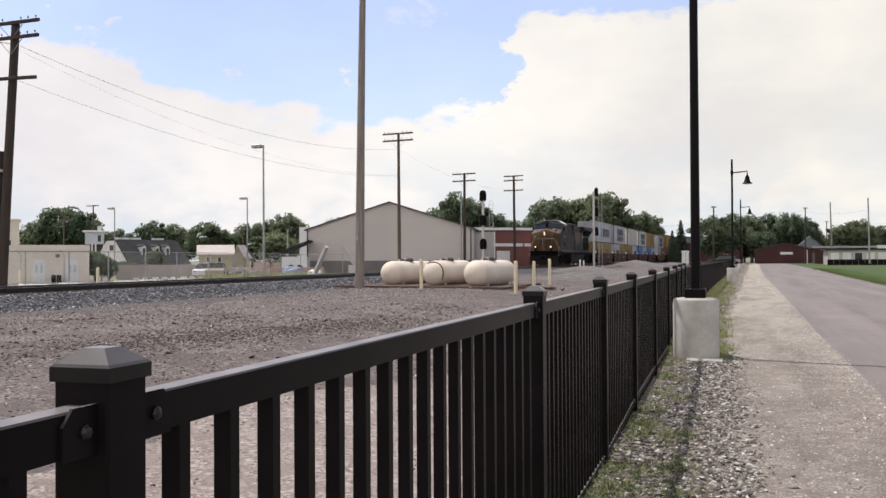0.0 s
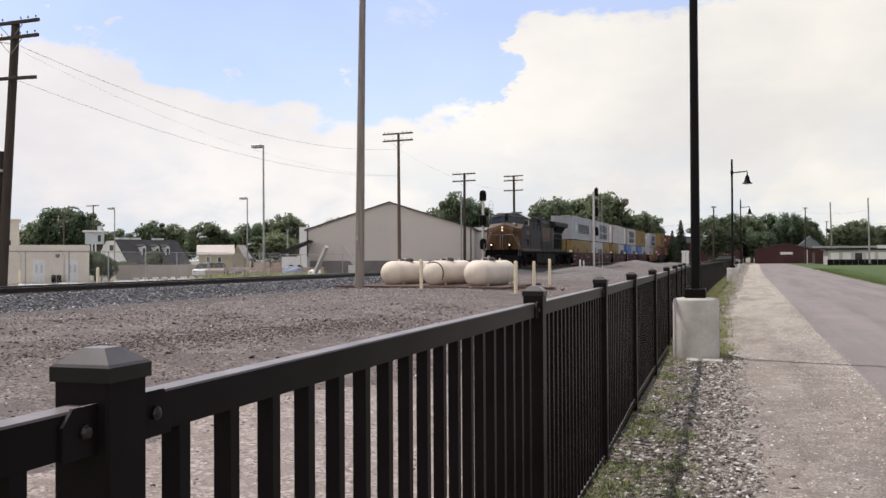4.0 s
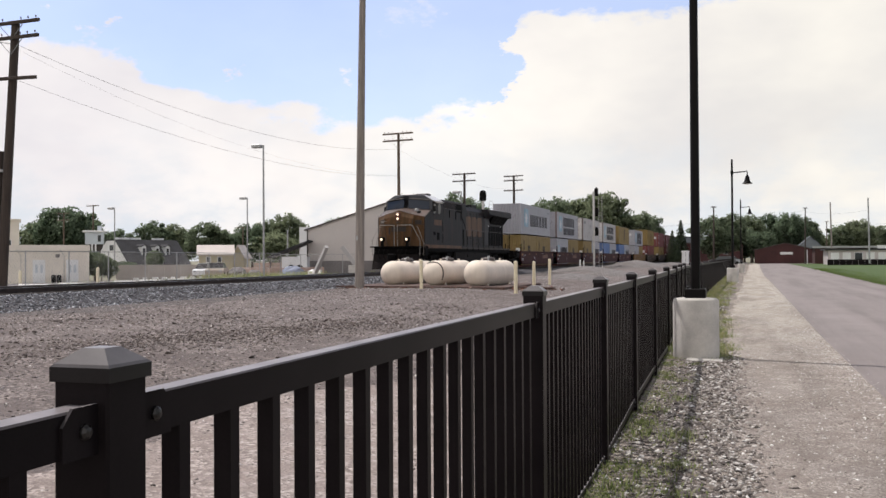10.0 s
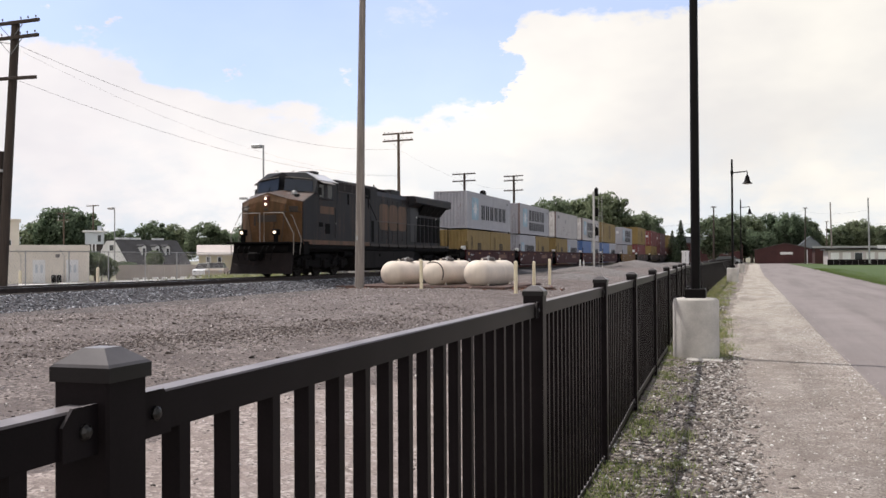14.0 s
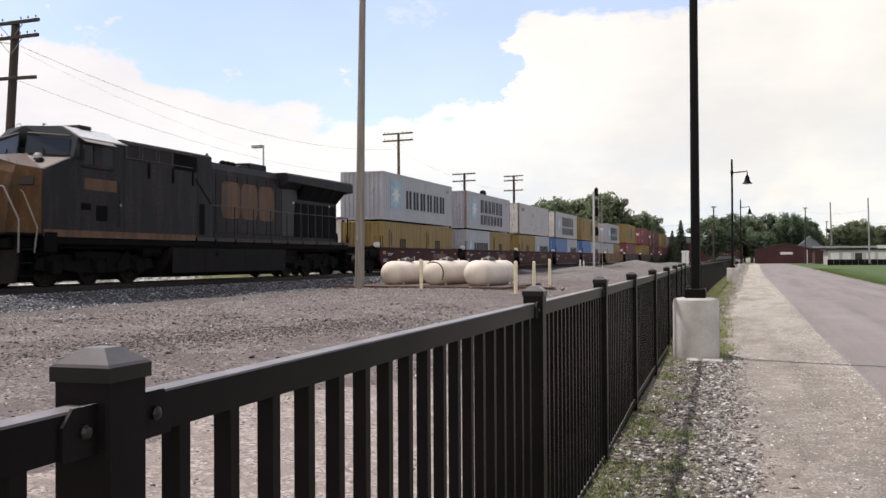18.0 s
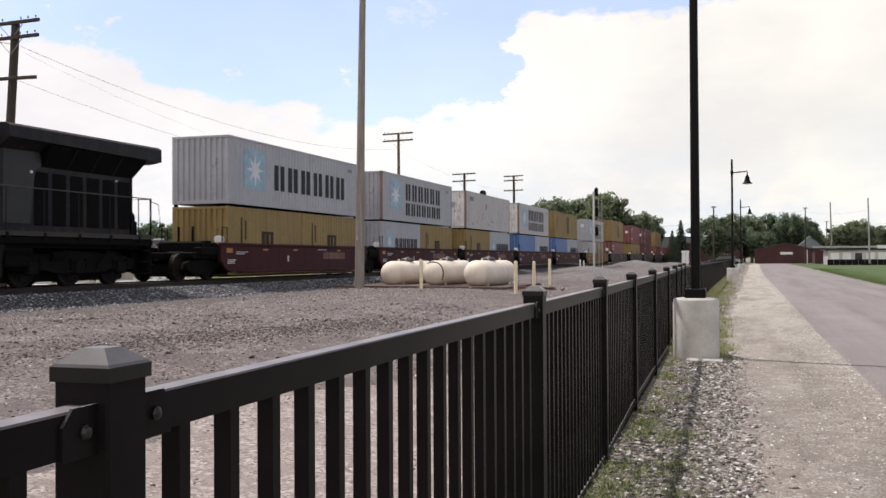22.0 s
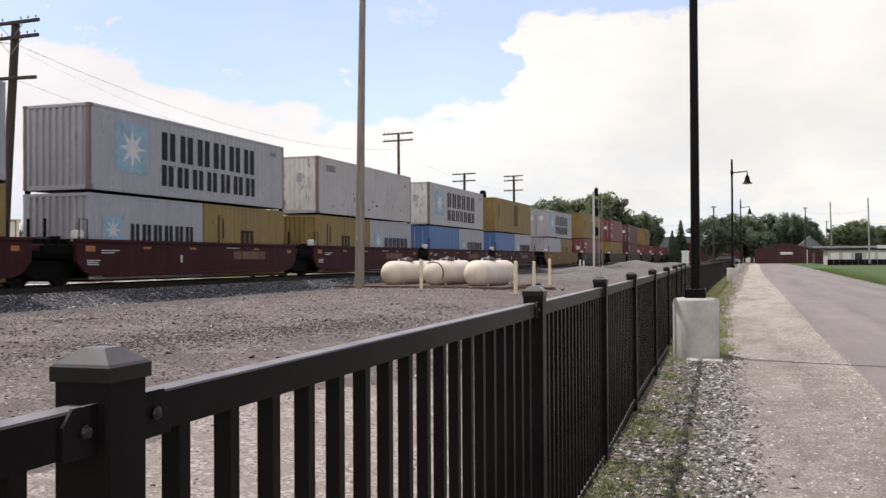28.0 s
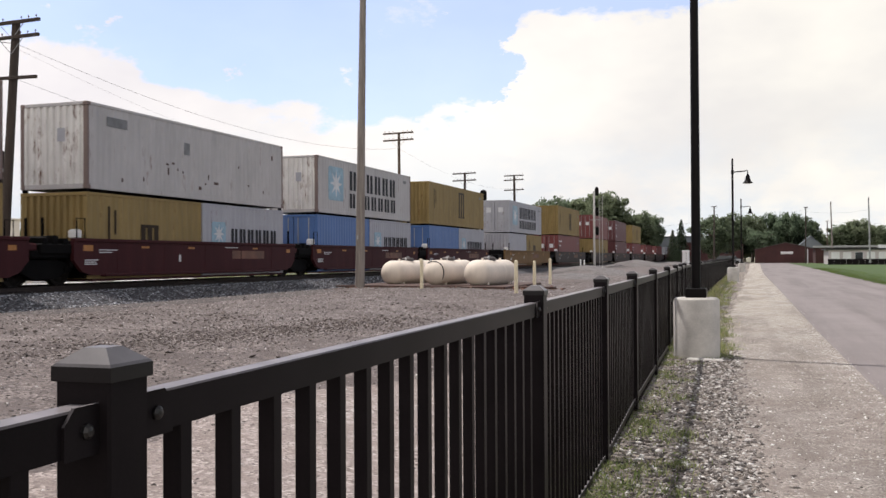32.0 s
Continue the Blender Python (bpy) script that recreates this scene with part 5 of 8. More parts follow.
def well_car(paint, place, front, alone=False):
    """A well car for one stack; local y 0 is the front of the stack. One that runs alone has longer ends and a bogie at each."""
    names = {WELL_RED.name: "brown-red", WELL_TAN.name: "dusty tan", WELL_DARK.name: "grimy grey-brown"}
    car = thing("well_car", f"{names[paint.name]} steel container well car with riveted side sills", "railway wagon", group="well cars of the train")
    n = paint.name
    for s in (-1, 1):
        def side():
            g = Geo()
            a, b = s * 1.25, s * 1.37
            y0, y1 = (-2.0, 15.2) if alone else (-0.75, 12.95)
            sec = [(y0, 0.72), (y0, 1.34), (y1, 1.34), (y1, 0.72), (y1 - 0.35, 0.4), (y1 - 0.75, 0.28), (y0 + 0.75, 0.28), (y0 + 0.35, 0.4)]
            g.extrude_x(sec, min(a, b), max(a, b))
            return g.mesh("side_sill", paint)
        sill = part("side_sill", shared((n, "sill", s, alone), side), paint, car)
        part("top_chord", shared((n, "chord", s, alone), lambda: Geo().cbox((min(s * 1.24, s * 1.42), -2.0 if alone else -0.75, 1.27), (max(s * 1.24, s * 1.42), 15.2 if alone else 12.95, 1.37), 0.015).mesh("top_chord", paint)), paint, sill)
        part("bottom_chord", shared((n, "bot", s), lambda: Geo().cbox((min(s * 1.2, s * 1.41), 0.6, 0.24), (max(s * 1.2, s * 1.41), 11.6, 0.33), 0.015).mesh("bottom_chord", paint)), paint, sill)
        def stakes():
            return Geo().cbox((min(s * 1.365, s * 1.40), 0, 0.33), (max(s * 1.365, s * 1.376), 0.06, 1.27), 0.002).mesh("side_stake", paint)
        for y in (1.2, 3.6, 6.05, 8.5, 10.9):
            part("side_stake", shared((n, "stake", s), stakes), paint, sill, at=(0, y, 0))
        def fl2(a, b):
            return (min(s * a, s * b), max(s * a, s * b))
        for j, (y, z, w, h, mm) in enumerate(((-0.35, 1.0, 0.42, 0.17, ORANGE_MARK), (0.35, 1.02, 0.85, 0.03, SIGN_WHITE), (0.35, 0.95, 0.6, 0.03, SIGN_WHITE), (-0.3, 0.72, 0.6, 0.03, SIGN_WHITE), (-0.3, 0.66, 0.5, 0.03, SIGN_WHITE), (-0.3, 0.60, 0.55, 0.03, SIGN_WHITE), (2.4, 1.1, 0.4, 0.07, ORANGE_MARK), (4.45, 0.66, 0.12, 0.24, SIGN_WHITE), (5.0, 1.1, 0.4, 0.07, ORANGE_MARK), (7.4, 1.16, 0.9, 0.025, SIGN_WHITE), (7.9, 0.76, 2.4, 0.3, BROWN_MARK), (9.4, 1.12, 0.4, 0.06, ORANGE_MARK), (12.2, 1.0, 0.3, 0.14, ORANGE_MARK))):
            part("stencil_bar", shared(("stencil", s, j), lambda: Geo().box((fl2(1.371, 1.3735)[0], y, z), (fl2(1.371, 1.3735)[1], y + w, z + h)).mesh("stencil_bar", mm)), mm, car, "stencilled marking as a plain bar")
        part("grab_iron", shared(("grab", s), lambda: Geo().tube([(s * 1.3, -0.55, 1.35), (s * 1.3, -0.55, 1.95), (s * 1.3, -0.2, 1.95), (s * 1.3, -0.2, 1.35)], 0.022, 6).mesh("grab_iron", UNDER)), UNDER, car)
    part("well_floor", shared((n, "floor"), lambda: Geo().box((-1.25, 0.2, 0.1), (1.25, 12.0, 0.168)).mesh("well_floor", paint)), paint, car)
    # End plates kept black to hold the heavy shade between cars.
    for y0 in (-0.13, 12.26):
        part("well_end", shared((n, "wellend", y0), lambda: Geo().cbox((-1.24, y0, 0.2), (1.24, y0 + 0.06, 1.25), 0.01).mesh("well_end", UNDER)), UNDER, car, "grimy plate closing the well, black for the gap's shade")
    for y0, y1 in ((-1.2, -0.14), (12.33, 13.4)):
        part("end_platform", shared((n, "plat", y0), lambda: Geo().cbox((-1.25, y0, 1.0), (1.25, y1, 1.2), 0.03).mesh("end_platform", paint)), paint, car)
        part("bulkhead", shared((n, "bulk", y0), lambda: Geo().cbox((-1.25, (y0 + y1) / 2 - .05, 0.5), (1.25, (y0 + y1) / 2 + .05, 1.3), 0.03).mesh("bulkhead", UNDER)), UNDER, car)
    part("end_frame", shared((n, "endframe"), lambda: Geo().cbox((-1.22, -2.3, 0.78), (1.22, -0.72, 1.02), 0.04).cbox((-1.3, -2.0, 0.9), (-1.05, -0.74, 1.2), 0.03).cbox((1.05, -2.0, 0.9), (1.3, -0.74, 1.2), 0.03).cbox((-0.9, -1.4, 1.0), (0.9, -1.1, 1.42), 0.05).mesh("end_frame", UNDER)), UNDER, car, "grimy end frame over the bogie")
    if place == 0:
        part("drawbar", Geo().cbox((-0.3, -3.4, 0.75), (0.3, -2.2, 1.02), 0.05), UNDER, car)
    for k in range(3):
        part("platform_step", shared(("step", k), lambda: Geo().cbox((1.05, -1.9 + k * .4, 1.2), (1.3, -1.7 + k * .4, 1.36 + .07 * (k == 1)), 0.01).mesh("platform_step", UNDER)), UNDER, car)
    part("end_beam", shared((n, "link"), lambda: Geo().cbox((-0.3, -1.75, 0.75), (0.3, -1.1, 1.05), 0.04).mesh("end_beam", UNDER)), UNDER, car)
    for x, y in ((-0.7, -0.35), (-0.05, -0.4)):
        part("stake", shared(("stake2",), lambda: Geo().cbox((-0.035, -0.035, 1.15), (0.035, 0.035, 2.0), 0.008).mesh("stake", UNDER)), UNDER, car, at=(x, y, 0))
    part("valve_box", shared(("airtank",), lambda: Geo().cbox((0.85, -0.42, 1.36), (1.15, -0.1, 1.64), 0.05).mesh("valve_box", WHITE_PAINT)), WHITE_PAINT, car, "small white valve box")
    # bogie at the front, shared with the car before
    def frame_mesh():
        g = Geo()
        for s in (-1, 1):
            x0, x1 = sorted((s * 0.93, s * 1.08))
            g.extrude_x([(-1.15, 0.42), (-1.05, 0.62), (-0.5, 0.74), (0.5, 0.74), (1.05, 0.62), (1.15, 0.42), (0.8, 0.36), (0.45, 0.2), (-0.45, 0.2), (-0.8, 0.36)], x0, x1)
        g.cbox((-1.0, -0.25, 0.4), (1.0, 0.25, 0.72), 0.04)
        g.cbox((-0.6, -1.1, 0.16), (0.6, 1.1, 0.6), 0.04)
        return g.mesh("bogie", UNDER)
    for yb in ((-2.6, 15.8) if alone else (-1.62,)):
        bog = part("bogie", shared(("bogie",), frame_mesh), UNDER, car, "grimy cast bogie", at=(0, yb, 0))
        for a in (-0.89, 0.89):
            if front:
                wheelset(bog, a, 0.48, front)
            else:
                part("wheelset", shared(("wheelset",), lambda: wheel_mesh()), WHEEL, bog, at=(0, a, 0.48))
            for s in (-1, 1):
                part("axle_cap", shared(("cap", s), lambda: Geo().lathe((0, 0, 0), [(0.11, s * 1.05), (0.11, s * 1.12), (0.05, s * 1.14)], 10, "X").mesh("axle_cap", UNDER)), UNDER, bog, at=(0, a, 0.48))
    if alone:
        part("end_frame", shared((n, "rearframe"), lambda: Geo().cbox((-1.22, 13.3, 0.78), (1.22, 16.9, 1.05), 0.04).mesh("end_frame", UNDER)), UNDER, car, "grimy end frame over the bogie")
        part("end_frame", shared((n, "foreframe"), lambda: Geo().cbox((-1.22, -3.6, 0.76), (1.22, -2.32, 1.05), 0.04).mesh("end_frame", UNDER)), UNDER, car, "grimy end frame over the bogie")
    TRAIN.append((car, place))


def wheel_mesh():
    g = Geo()
    for s in (-1, 1):
        g.lathe((0, 0, 0), [(0.02, s * .68), (0.508, s * 0.68), (0.508, s * 0.71), (0.48, s * 0.72), (0.475, s * 0.815), (0.38, s * 0.785), (0.14, s * 0.80), (0.02, s * 0.83)], 18, "X")
    g.tube([(-0.8, 0, 0), (0.8, 0, 0)], 0.08, 6)
    return g.mesh("wheelset", WHEEL)


# fronts of the single cars behind the five joined ones
STACKS = (81.7, 101.9, 123.9, 143.6, 163.8)


def build_train():
    build_locomotive()
    # per car: sill paint, upper stack, lower loads
    cars = [
        (WELL_RED, ("grey", "one", False, None), (("yellow", "m"), ("yellow", "m"))),
        (WELL_RED, ("grey", "two", False, RUSTPOST), (("grey", "one"), ("yellow", "m"))),
        (WELL_RED, ("pale", "", False, RUSTPOST), (("yellow", "m"), ("grey", "one"))),
        (WELL_RED, ("pale", "two", False, RUSTPOST), (("blue", ""), ("grey", "one"))),
        (WELL_RED, ("yellow", "m", False, None), (("blue", ""), ("grey", "one"))),
        (WELL_TAN, ("grey", "two", True, None), (("grey", ""), ("yellow", "m"))),
        (WELL_DARK, ("yellow", "m", False, None), (("red", ""),)),
        (WELL_DARK, ("red", "", True, None), (("yellow", ""), ("yellow", "m"))),
        (WELL_DARK, ("maroon", "", True, None), (("maroon", ""),)),
        (WELL_DARK, ("yellow", "m", False, None), (("red", ""),)),
        (WELL_DARK, None, (("red", ""),)),
        (WELL_DARK, None, (("red", ""),)),
        (WELL_RED, None, (("grey", ""), ("maroon", ""))),
        (WELL_RED, None, (("maroon", ""),)),
        (WELL_RED, None, (("blue", ""),)),
        (WELL_RED, ("grey", "", False, None), (("red", ""),)),
        (WELL_RED, None, (("maroon", ""),)),
    ]
    for i, (sill, up, low) in enumerate(cars):
        at = i * 15.47 if i < 5 else STACKS[i - 5] if i < 10 else STACKS[-1] + (i - 9) * 20.2
        tall = 2.591 if i < 6 else 2.896
        well_car(sill, at, i < 5, i >= 5)
        n = 12.192 if len(low) == 1 else 6.058
        for j, (paint, mark) in enumerate(low):
            container(paint, n, at + j * 6.134, 0.17, mark, doors=(paint == "blue" and j == 0) or paint == "red", CH=tall)
        if up:
            container(up[0], 12.192, at, 0.27 + tall, up[1], up[2], up[3], tall)


def train_at(t):
    """How far along the track the first stack stands at t seconds."""
    u = t - 16
    return 54.28 - 3.9143 * u + 0.005757 * u * u - 0.000245 * u ** 3


def motions():
    times = [0, 4, 8, 12, 16, 20, 24, 28, 32]
    for ob, place in TRAIN:
        z = RAIL_Z + (ob["base"] if "base" in ob else 0.0)
        walk(ob, [(t, pose(TRACK_X, train_at(t) + place, z)) for t in times])
    for ob, r, y in WHEELS:
        rows, t = [], 0.0
        steps = 192
        for k in range(steps + 1):
            t = 32.0 * k / steps
            rows.append((t, pose(0, y, r, math.degrees((train_at(0) - train_at(t)) / r))))
        walk(ob, rows)


# ---- poles, lamps, signals ----
def utility_pole(label, mat, foot, top, arms, r0=0.17, r1=0.12, stub=False, span=1.25):
    """foot and top in metres; arms: heights below the top, with insulator pins."""
    foot, top = Vector(foot), Vector(top)
    pole = thing("utility_pole", label, "utility pole", Matrix.Translation(foot), "poles along the track")
    d = top - foot
    part("shaft", Geo().tube([(0, 0, -0.3), d * 0.33, d * 0.66, d], [r0, r0 * 0.67 + r1 * 0.33, r0 * 0.33 + r1 * 0.67, r1], 12), mat, pole, smooth=True)
    for drop in arms:
        z, c = d.z - drop, d * (1 - drop / d.z)
        tilt = 0.02 if drop < 2 else -0.015
        arm = part("crossarm", Geo().cbox((-span, -0.05, -0.06), (span, 0.05, 0.06), 0.01), mat, pole, at=pose(c.x, c.y - r1 - 0.05, z, 0, -math.degrees(tilt), 0))
        if drop < 2:
            for x in (-1.1, -0.75, -0.42, 0.42, 0.75, 1.1):
                part("insulator", shared(("ins",), lambda: Geo().lathe((0, 0, 0.06), [(0.009, 0), (0.009, 0.06), (0.028, 0.06), (0.03, 0.09), (0.018, 0.125), (0.004, 0.135)], 8).mesh("insulator", INSULATOR)), INSULATOR, arm, at=(x * span / 1.25, 0, 0))
            for s in (-1, 1):
                part("brace", Geo().bar((s * 0.55, -0.02, -0.05), (0, -0.02, -0.62), 0.035, 0.01), GALV, arm)
    if stub:
        part("stub_post", Geo().tube([(-0.30, -0.05, -0.3), (-0.02, -0.05, 5.3)], [0.16, 0.14], 10), mat, pole, smooth=True)
        part("strap", Geo().lathe((0, 0, 4.5), [(0.33, 0), (0.34, 0.02), (0.34, 0.08), (0.33, 0.1)], 14), GALV, pole)
    return pole


def build_poles():
    utility_pole("dark creosoted utility pole with three crossarms and a stub post", WOOD_DARK, (-26.72, 28.3, 0.2), (-25.95, 28.2, 10.3), (0.1, 0.65, 2.15), 0.19, 0.15, True)
    utility_pole("tall brown utility pole with two crossarms behind the track", WOOD_MID, (-26.0, 68.3, 0.22), (-26.0, 68.2, 11.2), (0.08, 0.62), 0.15, 0.1)
    utility_pole("dark utility pole with three crossarms behind the track", WOOD_DARK, (-26.0, 105.7, 0.22), (-26.05, 105.6, 11.0), (0.1, 0.6, 1.75), 0.17, 0.13, span=1.15)
    utility_pole("dark utility pole with two crossarms beside the metal shed", WOOD_DARK, (-28.0, 92.4, 0.1), (-28.0, 92.4, 10.2), (0.1, 0.82), 0.16, 0.12)
    big = thing("wooden_pole", "tall weathered grey wooden pole standing in gravel", "pole", Matrix.Translation((-14.1, 32.75, 0.36)))
    part("shaft", Geo().tube([(0, 0, -0.3), (0.02, 0, 0.3), (0.1, 0, 6), (0.22, 0, 12.6)], [0.185, 0.178, 0.145, 0.11], 16), WOOD_GREY, big, smooth=True)
    part("tag", Geo().cbox((-0.03, -0.19, 1.75), (0.03, -0.175, 1.9), 0.003), GALV, big, "small metal tag")
    for lab, mat, f, t, arms in (("thin wooden pole with a crossarm among trees", WOOD_MID, (-99.86, 125.08, 0.67), (-99.84, 125.09, 10.32), (0.15,)),
                                 ("faint wooden pole with crossarms before trees", WOOD_MID, (-104.31, 123.62, 0.24), (-104.30, 123.62, 9.09), (0.1, 1.2)),
                                 ("distant dark wooden pole with a small crossarm", WOOD_DARK, (-5.79, 155.98, 0.15), (-5.72, 156.01, 9.53), (0.1,)),
                                 ("distant dark pole beside the lawn", WOOD_DARK, (10.24, 203.35, 0.18), (10.34, 203.39, 11.38), (0.1,)),
                                 ("leaning pale wooden pole beside the lawn", WOOD_GREY, (13.82, 183.48, 0.07), (13.54, 183.39, 11.32), ()),
                                 ("pale grey concrete pole by the shop", GALV, (17.85, 163.75, 0.65), (17.70, 163.70, 10.84), ()),
                                 ("thin distant pole between trees", WOOD_MID, (17.39, 247.80, -0.38), (17.48, 247.84, 10.13), (0.1,)),
                                 ("thin pole near the parking lot", WOOD_MID, (-87.44, 150.21, 0.43), (-87.42, 150.22, 7.39), (0.1,)),
                                 ("short pole with a lamp near weeds", GALV, (-65.70, 125.78, -0.28), (-65.68, 125.79, 5.78), ())):
        utility_pole(lab, mat, f, t, arms, 0.15, 0.1, span=0.4 if f[0] > -7 else 1.2)


def sag(p, q, drop, n=14):
    p, q = Vector(p), Vector(q)
    return [p.lerp(q, k / n) - Vector((0, 0, drop * 4 * (k / n) * (1 - k / n))) for k in range(n + 1)]


def build_wires():
    a, b, c = Vector((-25.95, 28.2, 9.45)), Vector((-26.0, 68.2, 9.95)), Vector((-26.05, 105.6, 9.4))
    for lab, p, q, drop, r in (("thin overhead wire sagging between poles", a, b, 1.25, 0.007), ("thin overhead wire sagging between poles", b, c, 0.9, 0.004),
                               ("dark spliced overhead cable", Vector((-26.0, 28.2, 8.15)), Vector((-26.0, 68.2, 7.85)), 1.0, 0.006),
                               ("thin overhead cable below the wire", Vector((-26.0, 28.2, 9.3)), Vector((-26.0, 68.2, 7.9)), 1.25, 0.003),
                               ("overhead wire to the side", a, Vector((-34, 2, 8.9)), 0.4, 0.012), ("overhead cable to the side", Vector((-26.6, 28.2, 8.15)), Vector((-30, -10, 8.1)), 0.5, 0.012)):
        tagged(new("overhead_wire", Geo().tube(sag(p, q, drop), r, 5).mesh("overhead_wire", WIRE)), lab, "wire", "overhead wires")
    for k, (p, q) in enumerate((((-19.72, 151.41, 6.36), (-5.74, 156.00, 7.54)), ((-5.74, 156.00, 7.54), (10.34, 203.39, 10.92)), ((10.34, 203.38, 10.58), (17.76, 163.72, 8.86)), ((13.60, 183.41, 7.84), (21.60, 154.46, 6.64)))):
        tagged(new("overhead_wire", Geo().tube(sag(p, q, 0.5), 0.009, 4).mesh("overhead_wire", WIRE)), "distant overhead wire against the sky", "wire", "overhead wires")


def street_lamp_proto():
    lamp = thing("street_lamp", "black street lamp with bell shade on round concrete base", "street lamp", Matrix.Translation((-0.74, 13.42, 0)), "lamps along the path")
    part("base", Geo().lathe((0, 0, 0), [(0.30, -0.05), (0.31, 0.0), (0.31, 0.76), (0.30, 0.795), (0.275, 0.815), (0.01, 0.82)], 36), CONCRETE, lamp, "round cast concrete base", smooth=True)
    part("footing", Geo().cbox((-0.1, -0.52, -0.05), (0.36, -0.2, 0.018), 0.01), CONCRETE, lamp, "edge of the concrete footing")
    plate = part("base_cover", Geo().cbox((-0.14, -0.14, 0.815), (0.14, 0.14, 0.945), 0.012), LAMP_BLACK, lamp)
    for x in (-0.1, 0.1):
        for y in (-0.1, 0.1):
            part("anchor_bolt", Geo().lathe((x, y, 0.945), [(0.014, 0), (0.014, 0.03), (0.004, 0.032)], 6), BOLT, plate)
    part("pole", Geo().tube([(0, 0, 0.94), (0, 0, 6.65)], [0.064, 0.052], 16), LAMP_BLACK, lamp, smooth=True)
    part("finial", Geo().lathe((0, 0, 6.65), [(0.05, 0), (0.06, 0.02), (0.03, 0.05), (0.004, 0.1)], 10), LAMP_BLACK, lamp)
    arm = part("arm", Geo().tube([(0, 0, 5.98), (0.66, 0, 6.02), (0.75, 0, 6.06), (0.79, 0, 5.98), (0.79, 0, 5.8)], 0.03, 8), LAMP_BLACK, lamp, smooth=True)
    part("collar", Geo().lathe((0, 0, 5.88), [(0.06, 0), (0.075, 0.02), (0.075, 0.2), (0.06, 0.22)], 12), LAMP_BLACK, arm)
    shade = part("shade", Geo().lathe((0.79, 0, 5.36), [(0.27, 0.0), (0.26, 0.03), (0.17, 0.11), (0.125, 0.26), (0.105, 0.38), (0.06, 0.44), (0.03, 0.52), (0.005, 0.53)], 20), LAMP_BLACK, lamp, "black bell-shaped shade", smooth=True)
    part("lens", Geo().lathe((0.79, 0, 5.34), [(0.01, -0.02), (0.16, 0.0), (0.22, 0.03)], 16), glass("lamp_lens", (0.5, 0.5, 0.48)), shade)
    return lamp


PALE_ALU = surface("pale_aluminium_paint", (0.55, 0.53, 0.51), 0.6, 0, 40, 3, 0.12, 0.05)


def build_lamps():
    lamp = street_lamp_proto()
    copy_thing(lamp, pose(-0.99, 53.36, 0))
    copy_thing(lamp, pose(-0.95, 90.6, 0))
    for lab, f, t, side in (("tall grey car-park light with a box head", (-37.00, 66.79, -0.04), (-37.01, 66.79, 10.56), -1), ("grey car-park light with a box head", (-57.10, 99.13, 0.08), (-57.14, 99.12, 8.84), -1),
                            ("distant car-park light with a box head", (-80.50, 105.13, 0.02), (-80.49, 105.13, 8.44), -1), ("small lot light near the shed", (-30.51, 99.45, 0.67), (-30.46, 99.46, 8.86), -1)):
        f, t = Vector(f), Vector(t)
        ob = thing("parking_light", lab, "lamp post", Matrix.Translation(f), "lights of the parking lot")
        h = t.z - f.z
        part("pole", Geo().tube([(0, 0, -0.5), (0, 0, h)], [0.09, 0.07], 10), GALV, ob, smooth=True)
        part("arm", Geo().bar((0, 0, h - 0.1), (side * 0.3, 0, h - 0.1), 0.05, 0.05), GALV, ob)
        part("head", Geo().cbox((side * 0.95 - 0.02, -0.25, h - 0.22), (side * 0.2, 0.25, h + 0.05), 0.03), GALV, ob, "box-shaped lamp head")
    for x, y, h, lab in ((-16.7, 104.7, 8.6, "grey signal mast with three black round-topped signal heads"), (-23.3, 82.7, 6.75, "signal mast with three black heads and a caged ladder")):
        m = thing("railway_signal", lab, "railway signal", Matrix.Translation((x, y, 0.4 if x < -20 else 0.2)), "railway signals")
        part("mast", Geo().tube([(0, 0, -0.3), (0, 0, h)], [0.13, 0.12], 10), PALE_ALU, m, smooth=True)
        part("foundation", Geo().cbox((-0.35, -0.35, -0.3), (0.35, 0.35, 0.25), 0.03), CONCRETE, m)
        for z in (h, h - 2.25, h - 4.4):
            near = x > -20
            cx, w = (0.27, 0.22) if near else (0.05, 0.32)
            outline = [(-w * .85, -0.5), (w * .85, -0.5), (w, -0.3), (w, 0.2), (w * .75, 0.4), (0, 0.5), (-w * .75, 0.4), (-w, 0.2), (-w, -0.3)]
            head = part("signal_head", Geo().loft([[(cx + a, e, z + b) for a, b in outline] for e in ((0.14, 0.2) if near else (-0.2, -0.16))]), LAMP_BLACK, m, "black oval signal backboard")
            for k in (-0.3, 0.0, 0.28):
                y0, y1 = (0.2, 0.44) if near else (-0.42, -0.2)
                part("hood", Geo().lathe((cx, 0, z + k), [(0.1, y0), (0.11, y1)], 10, "Y"), LAMP_BLACK, head)
        for s in (-0.18, 0.18):
            part("ladder_rail", Geo().tube([(0.72 + s, 0.15, 0), (0.72 + s, 0.15, h - 0.6)], 0.022, 6), PALE_ALU, m)
        rung = Geo()
        for k in range(int(h / 0.35)):
            rung.tube([(0.54, 0.15, 0.3 + k * 0.33), (0.9, 0.15, 0.3 + k * 0.33)], 0.014, 5)
        tagged(part("rungs", rung, GALV, m), kind="stuff")
        part("platform", Geo().cbox((-0.4, 0.0, h - 3.2), (0.8, 0.5, h - 3.15), 0.01), GALV, m)


